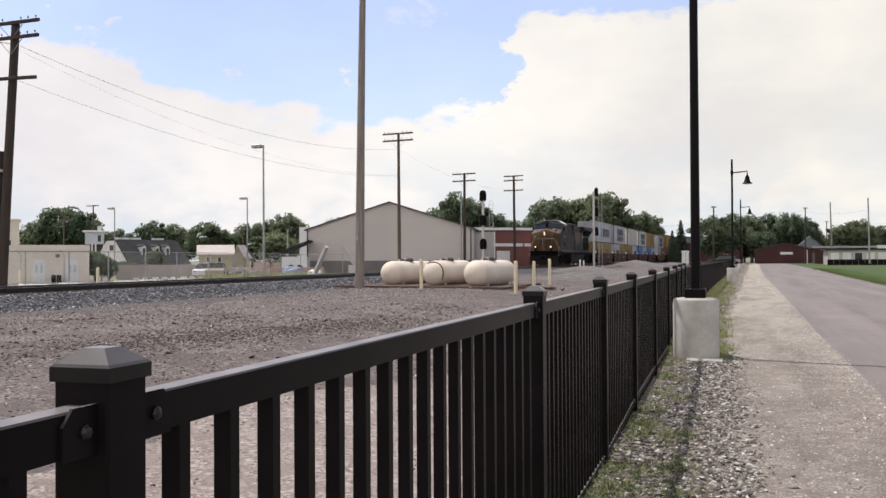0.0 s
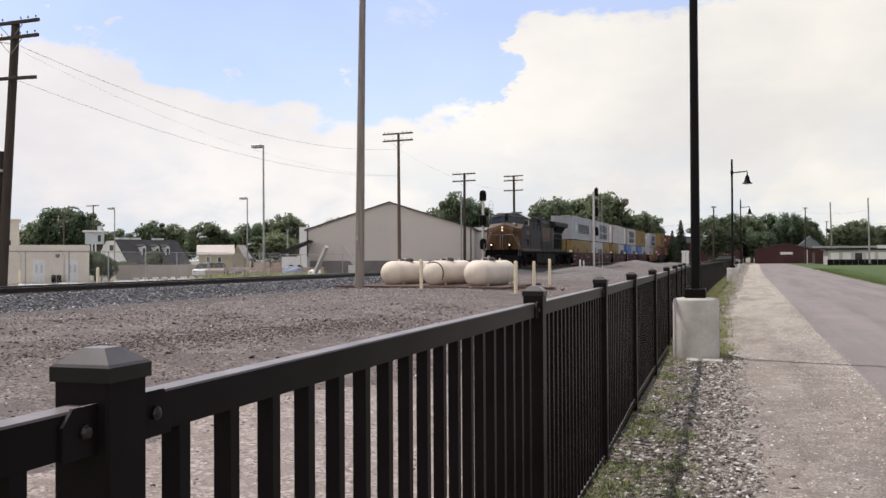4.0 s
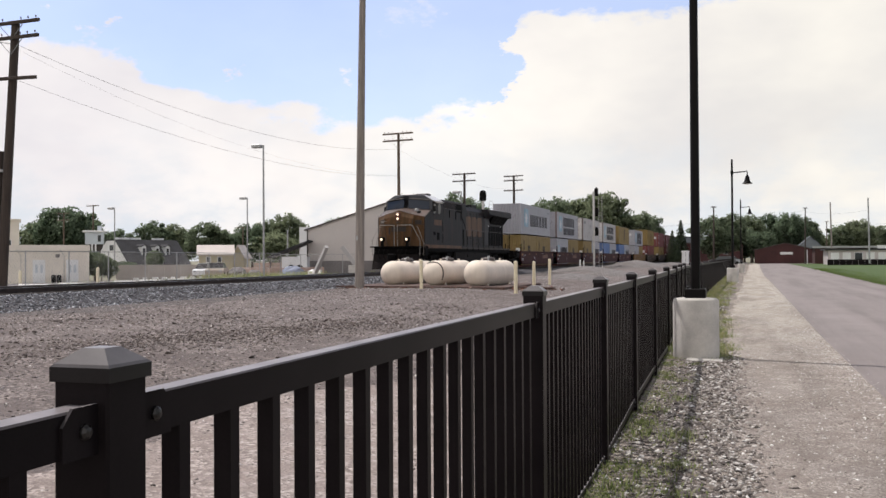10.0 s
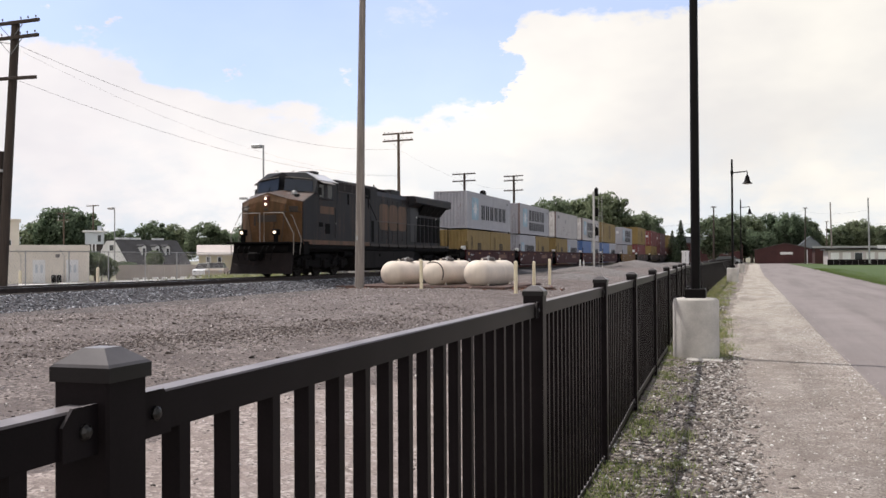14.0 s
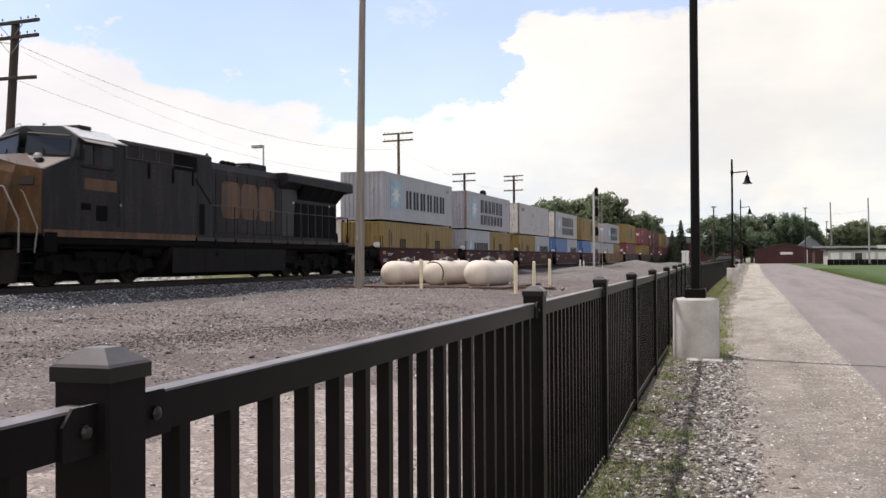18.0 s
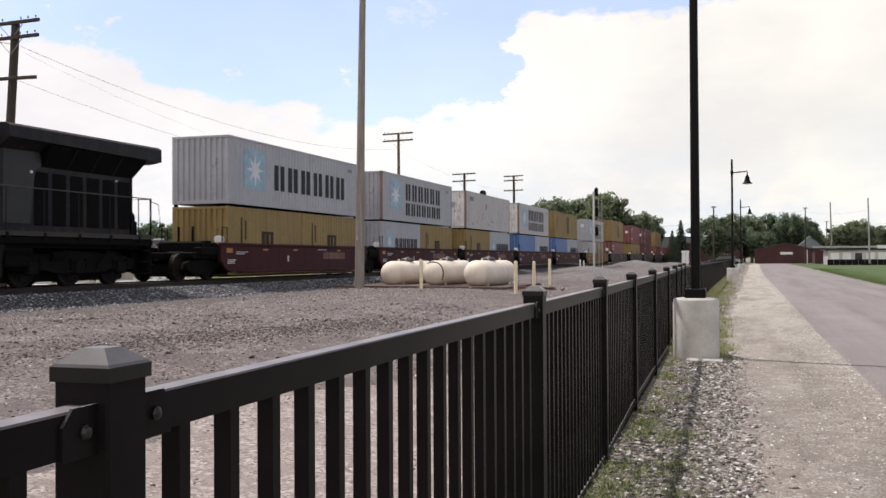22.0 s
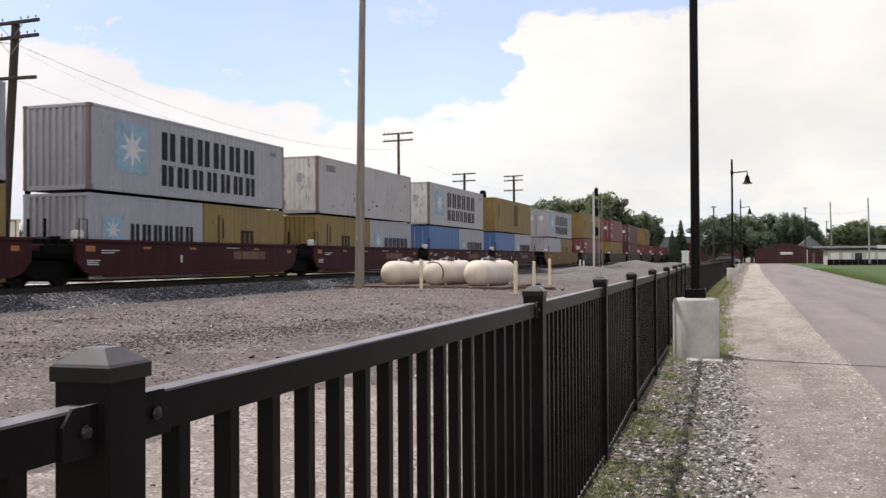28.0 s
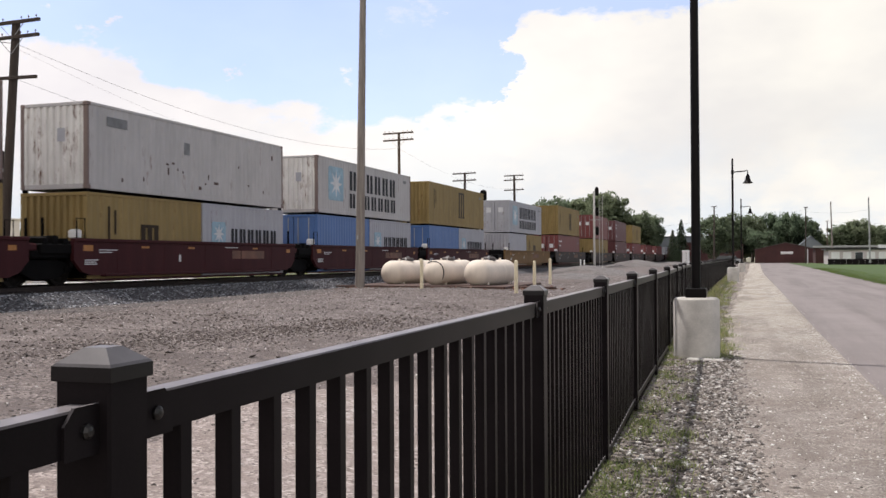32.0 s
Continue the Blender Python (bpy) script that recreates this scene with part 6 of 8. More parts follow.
# ---- yard ----
def build_yard():
    for k, (x, y) in enumerate(((-9.68, 33.25), (-11.58, 34.1), (-13.70, 35.0))):
        g0 = float(ground_z(x, y))
        t = thing("propane_tank", "cream-painted horizontal steel propane tank with domed ends and a grey hood", "storage tank", pose(x, y - 0.35, g0 - 0.05, 0, 0, (-4.5, -3.5, -6)[k]), "propane tanks in the yard")
        r, L = 0.49, 4.0
        prof = [(r * math.sin(a), r * 0.9 * (1 - math.cos(a))) for a in (0.02, 0.3, 0.6, 0.9, 1.2, 1.45, 1.57)]
        prof += [(r, L / 2)] + [(rr, L - yy) for rr, yy in reversed(prof)]
        sh = part("shell", Geo().lathe((0, 0, 0.56), prof, 32, "Y"), CREAM_TANK, t, smooth=True)
        for yy in (0.44, L - 0.44):
            part("weld_seam", Geo().lathe((0, 0, 0.56), [(r, yy - 0.012), (r + 0.004, yy), (r, yy + 0.012)], 32, "Y"), CREAM_TANK, sh)
        part("hood", Geo().lathe((0, 1.75, 1.02), [(0.26, 0), (0.25, 0.1), (0.2, 0.14), (0.01, 0.15)], 16), HOOD_GREY, t, "dull grey valve hood", smooth=True)
        part("valve", Geo().lathe((0.12, 1.35, 1.04), [(0.04, 0), (0.04, 0.1), (0.06, 0.1), (0.01, 0.14)], 8), GALV, t)
        part("gauge_pipe", Geo().tube([(-0.1, 2.1, 1.05), (-0.1, 2.1, 1.2), (-0.1, 1.9, 1.2)], 0.02, 6), GALV, t)
        for yy in (0.75, L - 0.75):
            for s in (-1, 1):
                part("leg", Geo().cbox((s * 0.3 - 0.04, yy - 0.06, 0), (s * 0.3 + 0.04, yy + 0.06, 0.24), 0.008), CREAM_TANK, t)
        for s in (-1, 1):
            part("lifting_lug", Geo().cbox((-0.02, L / 2 + s * 1.0 - 0.06, 1.03), (0.02, L / 2 + s * 1.0 + 0.06, 1.12), 0.005), CREAM_TANK, t)
        if k == 1:
            part("strap", Geo().tube([(0.44 * math.sin(q), 0.22 + 0.03 * math.sin(3 * q), 0.56 + 0.44 * math.cos(q)) for q in (math.radians(-30 + 14 * i) for i in range(12))], 0.022, 6), HOOD_GREY, t, "dark strap hanging over the shell")
        for s in (-1, 1):
            skid = Geo().cbox((s * 0.42 - 0.07, -0.15, -0.06), (s * 0.42 + 0.07, L + 0.15, 0.045), 0.01)
            part("skid", skid, RUSTY, t, "rusty steel skid")
    slab = thing("tank_pad", "thin rust-stained steel pad under the propane tanks", "pad", pose(-11.6, 36.0, 0.335, 0, 0, 0))
    for k in range(4):
        part("plate", Geo().cbox((-3.3 + k * 1.66, -3.3, -0.1), (-1.66 + k * 1.66, 2.6, 0.035), 0.008), RUSTY, slab, at=(0, -0.35 * (k - 1.5), 0))
    for p in ((-14.9, 35.0, 2.2, 10), (-8.4, 33.6, 3.4, -12), (-10.4, 33.1, 2.6, 4)):
        g0 = float(ground_z(p[0], p[1]))
        tagged(new("steel_offcut", Geo().cbox((-p[2] / 2, -0.12, 0), (p[2] / 2, 0.12, 0.07), 0.01).mesh("steel_offcut", RUSTY)), "rusty brown steel bar lying on gravel", "scrap", "scrap round the tanks").matrix_basis = pose(p[0], p[1], g0, 0, 0, p[3])
    for x, y, h, mat, lab in ((-11.06, 31.2, 1.02, BOLLARD, "cream-yellow steel bollard beside the tanks"), (-7.28, 29.7, 1.05, BOLLARD, "cream-yellow steel bollard beside the tanks"), (-7.82, 34.8, 1.0, BOLLARD, "cream-yellow steel bollard beside the tanks"), (-8.07, 38.9, 1.08, BOLLARD, "cream-yellow steel bollard beside the tanks"),
                              (-14.0, 80.3, 0.95, WHITE_PAINT, "white steel bollard near the signal"), (-14.4, 84.5, 0.9, WHITE_PAINT, "white steel bollard near the signal")):
        b = thing("bollard", lab, "bollard", Matrix.Translation((x, y, float(ground_z(x, y)))), "bollards in the yard")
        part("pipe", Geo().lathe((0, 0, 0), [(0.062, -0.2), (0.062, h - 0.05)], 14), mat, b, smooth=True)
        part("dome", Geo().lathe((0, 0, h - 0.05), [(0.066, 0), (0.064, 0.03), (0.042, 0.06), (0.005, 0.07)], 14), mat, b, smooth=True)
    rng = random.Random(11)
    for x, y, r, h in ((-12.5, 108, 4.2, 0.9), (-9.5, 122, 4.6, 0.55), (-8.6, 60, 2.6, 0.42), (-9.2, 50, 2.2, 0.35), (-13.2, 78, 3.4, 0.5)):
        g = Geo()
        rings = []
        for j in range(9):
            rr = r * (1 - j / 8.3)
            rings.append([(rr * (1 + rng.uniform(-.1, .1)) * math.cos(q), rr * (1 + rng.uniform(-.1, .1)) * math.sin(q) * 1.2, h * (1 - (rr / r) ** 1.3) - 0.06 + rng.uniform(-.02, .02)) for q in (2 * math.pi * i / 22 for i in range(22))])
        g.loft(rings)
        tagged(new("gravel_heap", g.mesh("gravel_heap", HEAP, True)), "low heap of pale grey gravel in the yard", "gravel heap", "gravel heaps").matrix_basis = pose(x, y, float(ground_z(x, y)))


def scatter(name, count, area, size, mat, label, seed):
    """Loose stones as one object: squashed, turned lumps lying on the ground."""
    r = np.random.default_rng(seed)
    n = count
    x, y = area(r, n)
    s = size[0] + (size[1] - size[0]) * r.random(n) ** 2.2
    base = np.array([(1, 0.1, 0), (-1, -0.1, 0), (0.1, 1, 0), (-0.1, -1, 0), (0.25, 0.15, 0.9), (0, 0, -0.8)], float)
    tris = np.array([(0, 2, 4), (2, 1, 4), (1, 3, 4), (3, 0, 4), (2, 0, 5), (1, 2, 5), (3, 1, 5), (0, 3, 5)], int)
    top = r.uniform(-0.6, 0.6, (n, 2))
    v = base[None] * (1 + r.uniform(-.42, .42, (n, 6, 1))) * np.stack([np.ones(n), r.uniform(.45, 1, n), r.uniform(.25, .65, n)], -1)[:, None]
    v[:, 4, :2] += top
    a, t = r.uniform(0, 6.28, n), r.uniform(-.6, .6, n)
    ca, sa, ct, st = np.cos(a)[:, None], np.sin(a)[:, None], np.cos(t)[:, None], np.sin(t)[:, None]
    X, Y, Z = v[..., 0], v[..., 1] * ct - v[..., 2] * st, v[..., 1] * st + v[..., 2] * ct
    v = np.stack([X * ca - Y * sa, X * sa + Y * ca, Z], -1) * s[:, None, None]
    z = np.where((x > -22.6) & (x < -16.5), np.maximum(np.interp(x, [-22.6, -21.9, -21.3, -18.4, -17.9, -16.7], [.30, .46, .475, .475, .478, .207]), ground_z(x, y)), ground_z(x, y))
    v += np.stack([x, y, z + s * 0.15], -1)[:, None]
    f = tris[None] + (np.arange(n) * 6)[:, None, None]
    return tagged(new(name, quick_mesh(name, v.reshape(-1, 3), f.reshape(-1, 3), mat)), label, "stones", kind="stuff")


def island_stone(name, stops, rough=0.95):
    m, nt, b = material(name, rough)
    geo = nt.nodes.new("ShaderNodeNewGeometry")
    col = ramp_of(nt, geo.outputs["Random Per Island"], stops)
    col = blend(nt, 0.6, col, ramp_of(nt, tex(nt, 40, 4), [(0.3, (0.6, 0.6, 0.6)), (0.7, (1, 1, 1))]), "MULTIPLY")
    nt.links.new(col, b.inputs["Base Color"])
    return m


def clusters(r, n):
    """Places in loose heaps over the yard, thicker towards a line across it."""
    u = r.random(46)
    cx, cy = -13.5 + 11 * u + r.standard_normal(46) * 1.3, 11 + 15 * u + r.standard_normal(46) * 3.0
    k, w = r.integers(0, 46, n), np.abs(r.standard_normal(46)) * 0.6 + 0.2
    return np.clip(cx[k] + w[k] * r.standard_normal(n), -16.4, -1.9), np.maximum(6.5, cy[k] + 1.2 * w[k] * r.standard_normal(n))


def verge_spots(r, n):
    """Places between the fence foot and the ragged edge of the path."""
    y = 3.0 + 45 * r.random(n) ** 2.2
    x0 = np.vectorize(fence_x)(y) - 0.03
    x1 = np.interp(y, [0, 6, 9, 13, 17, 48], [0.08, 0.02, -0.06, -0.2, -0.62, -0.9])
    return np.maximum(x0, x0 + (x1 - x0) * r.random(n) ** 0.62 + 0.11 * r.standard_normal(n)), y


def edge_spots(r, n):
    """Places along the path's edge towards the road."""
    y = 4 + 40 * r.random(n) ** 1.6
    return np.array([road_edges(v)[0] for v in y]) - 0.02 - 0.7 * r.random(n) ** 1.7, y


def build_stones():
    grit = island_stone("pale_path_grit", [(0, (0.1, 0.085, 0.075)), (0.4, (0.3, 0.265, 0.235)), (0.7, (0.55, 0.515, 0.47)), (1, (0.9, 0.88, 0.85))])
    pale = island_stone("pale_loose_stone", [(0, (0.05, 0.042, 0.038)), (0.4, (0.145, 0.125, 0.113)), (0.7, (0.31, 0.28, 0.256)), (0.9, (0.54, 0.51, 0.475)), (1, (0.84, 0.82, 0.79))])
    grey = island_stone("ballast_stone", [(0, (0.022, 0.021, 0.025)), (0.35, (0.075, 0.077, 0.088)), (0.75, (0.25, 0.258, 0.285)), (1, (0.58, 0.59, 0.62))])
    brown = island_stone("yard_stone", [(0, (0.075, 0.062, 0.057)), (0.4, (0.16, 0.136, 0.127)), (0.75, (0.33, 0.293, 0.275)), (1, (0.7, 0.66, 0.63))])
    scatter("verge_stones", 62000, verge_spots, (0.003, 0.03), pale, "loose pale limestone rubble along the fence foot", 1)
    scatter("path_grit", 42000, lambda r, n: (-0.25 + 1.6 * r.random(n) ** 1.3, 4 + 26 * r.random(n) ** 1.6), (0.003, 0.017), grit, "fine loose grit on the footpath", 2)
    scatter("path_grit", 16000, lambda r, n: edge_spots(r, n), (0.004, 0.02), grit, "pale loose gravel along the road edge", 12)
    scatter("ballast_stones", 26000, lambda r, n: (-18.5 + 2.6 * r.random(n) ** 1.25, 16 + 45 * r.random(n)), (0.018, 0.055), grey, "crushed grey ballast stones along the track", 3)
    scatter("ballast_stones", 9000, lambda r, n: (r.uniform(-21.1, -18.6, n), r.uniform(14, 60, n)), (0.02, 0.05), grey, "crushed grey ballast stones between the ties", 4)
    scatter("yard_stones", 80000, lambda r, n: (r.uniform(-16.6, -1.1, n), 1.0 + 42 * r.random(n) ** 1.15), (0.003, 0.026), brown, "loose brown-grey stones over the yard", 5)
    clod = island_stone("dark_earth_clod", [(0, (0.05, 0.04, 0.036)), (0.6, (0.12, 0.095, 0.083)), (1, (0.24, 0.2, 0.18))])
    # darker strip of dumped stone in the yard
    scatter("yard_rubble", 7000, lambda r, n: ((lambda u: (-8.3 + 2.0 * u + 0.55 * r.standard_normal(n), 9.5 + 7.0 * u + 1.1 * r.standard_normal(n)))(r.random(n))), (0.006, 0.03), clod, "strip of dark dumped rubble in the yard", 6)
    scatter("earth_clods", 2400, clusters, (0.006, 0.045), clod, "dark brown clods of earth over the yard", 8)
    rusty = island_stone("rust_red_scrap", [(0, (0.05, 0.022, 0.016)), (0.5, (0.13, 0.052, 0.036)), (0.85, (0.22, 0.1, 0.07)), (1, (0.4, 0.3, 0.25))])
    scatter("rusty_scraps", 420, lambda r, n: (-8.4 + 0.75 * r.standard_normal(n), 33.9 + 0.9 * r.standard_normal(n)), (0.02, 0.13), rusty, "rust-red scrap and splinters beside the tank pad", 9)
    scatter("rusty_scraps", 260, lambda r, n: (r.uniform(-15.6, -8.0, n), 33.0 - 0.12 * r.uniform(0, 7, n) + 0.3 * r.standard_normal(n)), (0.015, 0.08), rusty, "rust-red scrap and splinters along the tank pad", 10)
    scatter("wood_scraps", 110, lambda r, n: (r.uniform(-15.5, -4, n), r.uniform(9, 33, n)), (0.02, 0.07), WOOD_DARK, "dark scraps of wood on the gravel", 7)


def blades(name, spots, per, height, spread, mat, label, seed):
    """Grass and weeds as one object of narrow bent blades."""
    r = np.random.default_rng(seed)
    c = np.repeat(np.asarray(spots, float), per, 0)
    n = len(c)
    x, y = c[:, 0] + spread * r.standard_normal(n), c[:, 1] + spread * r.standard_normal(n)
    h = height * r.uniform(0.35, 1.15, n) * c[:, 2]
    a, lean = r.uniform(0, 6.28, n), r.uniform(0.3, 1.5, n) * h
    w = r.uniform(0.0015, 0.006, n) * (1 if height < 0.2 else 3)
    z = ground_z(x, y)
    dx, dy = np.cos(a), np.sin(a)
    P = [np.stack([x - dy * w, y + dx * w, z], -1), np.stack([x + dy * w, y - dx * w, z], -1),
         np.stack([x + dx * lean * .35 + dy * w * .8, y + dy * lean * .35 - dx * w * .8, z + h * .6], -1), np.stack([x + dx * lean * .35 - dy * w * .8, y + dy * lean * .35 + dx * w * .8, z + h * .6], -1),
         np.stack([x + dx * lean, y + dy * lean, z + h * .95], -1)]
    v = np.stack(P, 1).reshape(-1, 3)
    k = (np.arange(n) * 5)[:, None]
    f = np.concatenate([k + np.array([[0, 1, 2]]), k + np.array([[0, 2, 3]]), k + np.array([[3, 2, 4]])])
    return tagged(new(name, quick_mesh(name, v, f, mat)), label, "weeds", kind="stuff")


def leaf_mat(name, stops):
    m, nt, b = material(name, 0.8)
    b.inputs["Specular IOR Level"].default_value = 0.1
    geo = nt.nodes.new("ShaderNodeNewGeometry")
    oi = nt.nodes.new("ShaderNodeObjectInfo")
    col = ramp_of(nt, geo.outputs["Random Per Island"], stops)
    col = blend(nt, 1.0, col, ramp_of(nt, oi.outputs["Random"], [(0, (0.72, 0.78, 0.75)), (1, (1.15, 1.08, 1.0))]), "MULTIPLY")
    nt.links.new(col, b.inputs["Base Color"])
    tr, mx = nt.nodes.new("ShaderNodeBsdfTranslucent"), nt.nodes.new("ShaderNodeMixShader")
    nt.links.new(col, tr.inputs[0])
    mx.inputs[0].default_value = 0.6
    nt.links.new(b.outputs[0], mx.inputs[1])
    nt.links.new(tr.outputs[0], mx.inputs[2])
    nt.links.new(mx.outputs[0], nt.nodes["Material Output"].inputs[0])
    return m


def build_weeds():
    mat = leaf_mat("weed_blade", [(0, (0.17, 0.21, 0.075)), (0.45, (0.3, 0.34, 0.13)), (0.75, (0.42, 0.41, 0.21)), (1, (0.52, 0.44, 0.29))])
    r = random.Random(3)
    spots = []
    for k in range(26):
        y = 4.4 + 24 * r.random() ** 1.5
        spots.append((fence_x(y) + r.choice((r.uniform(0.05, 0.25), r.uniform(0.3, 0.6))), y, r.uniform(0.3, 1.0)))
    for k in range(15):
        y = 5.2 + 4.2 * r.random() ** 1.5
        spots.append((fence_x(y) + r.choice((r.uniform(0.04, 0.2), r.uniform(0.36, 0.55))), y, r.uniform(0.7, 1.5)))
    for k in range(150):
        y = 14 + 60 * r.random() ** 1.3
        spots.append((fence_x(y) + 0.05 + 0.95 * r.random() ** 1.6, y, r.uniform(0.8, 2.6)))
    for k in range(8):
        q = r.uniform(0, 6.28)
        spots.append((-0.74 + 0.38 * math.cos(q), 13.42 + 0.38 * math.sin(q), 0.8))
    for k in range(60):
        y = 5.0 + 9 * r.random() ** 1.3
        spots.append((fence_x(y) + r.uniform(0.03, 0.16), y, r.uniform(0.25, 0.7)))
    tall = []
    for k in range(230):
        y = 13.8 + 60 * r.random() ** 1.4
        tall.append((fence_x(y) + 0.12 + 0.75 * r.random() ** 1.3, y, r.uniform(0.5, 1.3)))
    dry = leaf_mat("dry_grass_blade", [(0, (0.2, 0.22, 0.08)), (0.5, (0.34, 0.33, 0.15)), (1, (0.5, 0.43, 0.26))])
    blades("path_edge_grass", tall, 34, 0.15, 0.09, dry, "thin yellow-green grass along the path edge", 24)
    blades("verge_weeds", spots, 70, 0.05, 0.085, mat, "sparse green weeds along the fence foot", 21)
    far = [(r.uniform(-34, -24), r.uniform(20, 75), r.uniform(0.6, 1.5)) for k in range(60)] + [(r.uniform(-40, -36), r.uniform(60, 78), 2.0) for k in range(40)]
    blades("lot_weeds", far, 40, 0.26, 0.5, mat, "tall green weeds beyond the track", 22)
    lawn = [(road_edges(y)[1] + 2.5 * r.random() ** 2, y, 1.0) for y in (r.uniform(30, 120) for k in range(900))]
    turf = leaf_mat("turf_blade", [(0, (0.06, 0.1, 0.025)), (0.6, (0.1, 0.15, 0.04)), (1, (0.17, 0.19, 0.07))])
    blades("lawn_edge_grass", lawn, 30, 0.1, 0.2, turf, "uneven grass along the road edge", 23)


# ---- trees ----
BARK = surface("grey_brown_bark", (0.12, 0.095, 0.075), 0.95, 0, 12, 2, 0.3, 0.6, 0.02, (3, 3, 0.5))
LEAF = leaf_mat("broad_leaves", [(0, (0.19, 0.235, 0.155)), (0.5, (0.22, 0.275, 0.18)), (1, (0.255, 0.31, 0.205))])
NEEDLE = leaf_mat("conifer_needles", [(0, (0.08, 0.105, 0.07)), (1, (0.15, 0.185, 0.12))])


def crown_mesh(seed, kind):
    """A crown one unit wide and one high, from many small leaves in uneven clumps."""
    r = np.random.default_rng(seed)
    cen, rad = [], []
    if kind == "broad":
        for k in range(95):
            d = r.standard_normal(3)
            d /= np.linalg.norm(d)
            q = r.uniform(0.45, 1.0) ** 0.6 * (1.22 if k % 9 == 0 else 1.0)
            cen.append((d[0] * 0.40 * q, d[1] * 0.40 * q, 0.56 + d[2] * 0.33 * q + 0.03 * d[0]))
            rad.append(r.uniform(0.05, 0.14))
        per, size = 105, 0.021
    else:
        for k in range(15):          # whorls of drooping boughs
            h = 0.1 + 0.86 * k / 14
            w = 0.44 * (1 - h) ** 0.85 + 0.015
            n = max(4, int(11 * (1 - h)) + 3)
            for j in range(n):
                q, long = 6.283 * (j + 0.5 * (k % 2)) / n + r.uniform(-0.2, 0.2), w * r.uniform(0.75, 1.08)
                for u in (0.35, 0.65, 0.95):
                    cen.append((long * u * math.cos(q), long * u * math.sin(q), h + 0.02 - 0.045 * u * u))
                    rad.append(0.022 + 0.035 * (1 - u) * (1 - h))
        per, size = 16, 0.02
    c, s = np.repeat(np.array(cen), per, 0), np.repeat(np.array(rad), per)
    n = len(c)
    d = r.standard_normal((n, 3))
    d /= np.linalg.norm(d, axis=1)[:, None]
    p = c + d * (s * r.uniform(0.55, 1.12, n))[:, None] * np.array([1, 1, 0.8])
    a, b = r.standard_normal((n, 3)), r.standard_normal((n, 3))
    a /= np.linalg.norm(a, axis=1)[:, None]
    b -= a * (a * b).sum(1)[:, None]
    b /= np.linalg.norm(b, axis=1)[:, None]
    w = (size * r.uniform(0.5, 1.3, n))[:, None]
    v = np.stack([p - a * w, p + b * w * .7, p + a * w, p - b * w * .7], 1).reshape(-1, 3)
    me = quick_mesh("crown", v, np.arange(n * 4).reshape(-1, 4), LEAF if kind == "broad" else NEEDLE)
    # leaves shade softly: their normals follow the clump and the crown
    o = 0.55 * d + 0.9 * (p - np.array([0, 0, 0.48])) + 0.25 * r.standard_normal((n, 3)) + np.array([0, 0, 0.4])
    o /= np.linalg.norm(o, axis=1)[:, None]
    me.polygons.foreach_set("use_smooth", [True] * len(me.polygons))
    me.normals_split_custom_set_from_vertices(np.repeat(o, 4, 0).tolist())
    return me


def trunk_mesh(seed, kind):
    r = random.Random(seed)
    g = Geo()
    g.tube([(0, 0, -0.03), (0.004, 0, 0.15), (-0.006, 0.004, 0.4), (0.004, 0, 0.78 if kind == "broad" else 0.97)], [0.034, 0.026, 0.018, 0.006], 8)
    for k in range(8 if kind == "broad" else 14):
        z, q = r.uniform(0.2, 0.55) if kind == "broad" else r.uniform(0.08, 0.9), r.uniform(0, 6.28)
        ln = r.uniform(0.2, 0.34) if kind == "broad" else 0.38 * (1 - z)
        g.tube([(0, 0, z), (ln * .5 * math.cos(q), ln * .5 * math.sin(q), z + ln * .4), (ln * math.cos(q), ln * math.sin(q), z + ln * (.9 if kind == "broad" else .3))], [0.012, 0.008, 0.003], 5)
    return g.mesh("trunk", BARK)


def tree(foot, height, width, seed, kind="broad", label=""):
    k = seed % 6
    ob = thing("tree", label or ("leafy green broadleaf tree in summer" if kind == "broad" else "dark green conifer"), "tree", pose(*foot, 0, 0, (seed * 47) % 360) @ Matrix.Diagonal((width, width, height, 1)), "trees in the distance")
    part("trunk", shared(("trunk", kind, k), lambda: trunk_mesh(k, kind)), BARK, ob)
    part("crown", shared(("crown", kind, k), lambda: crown_mesh(40 + k, kind)), LEAF, ob)


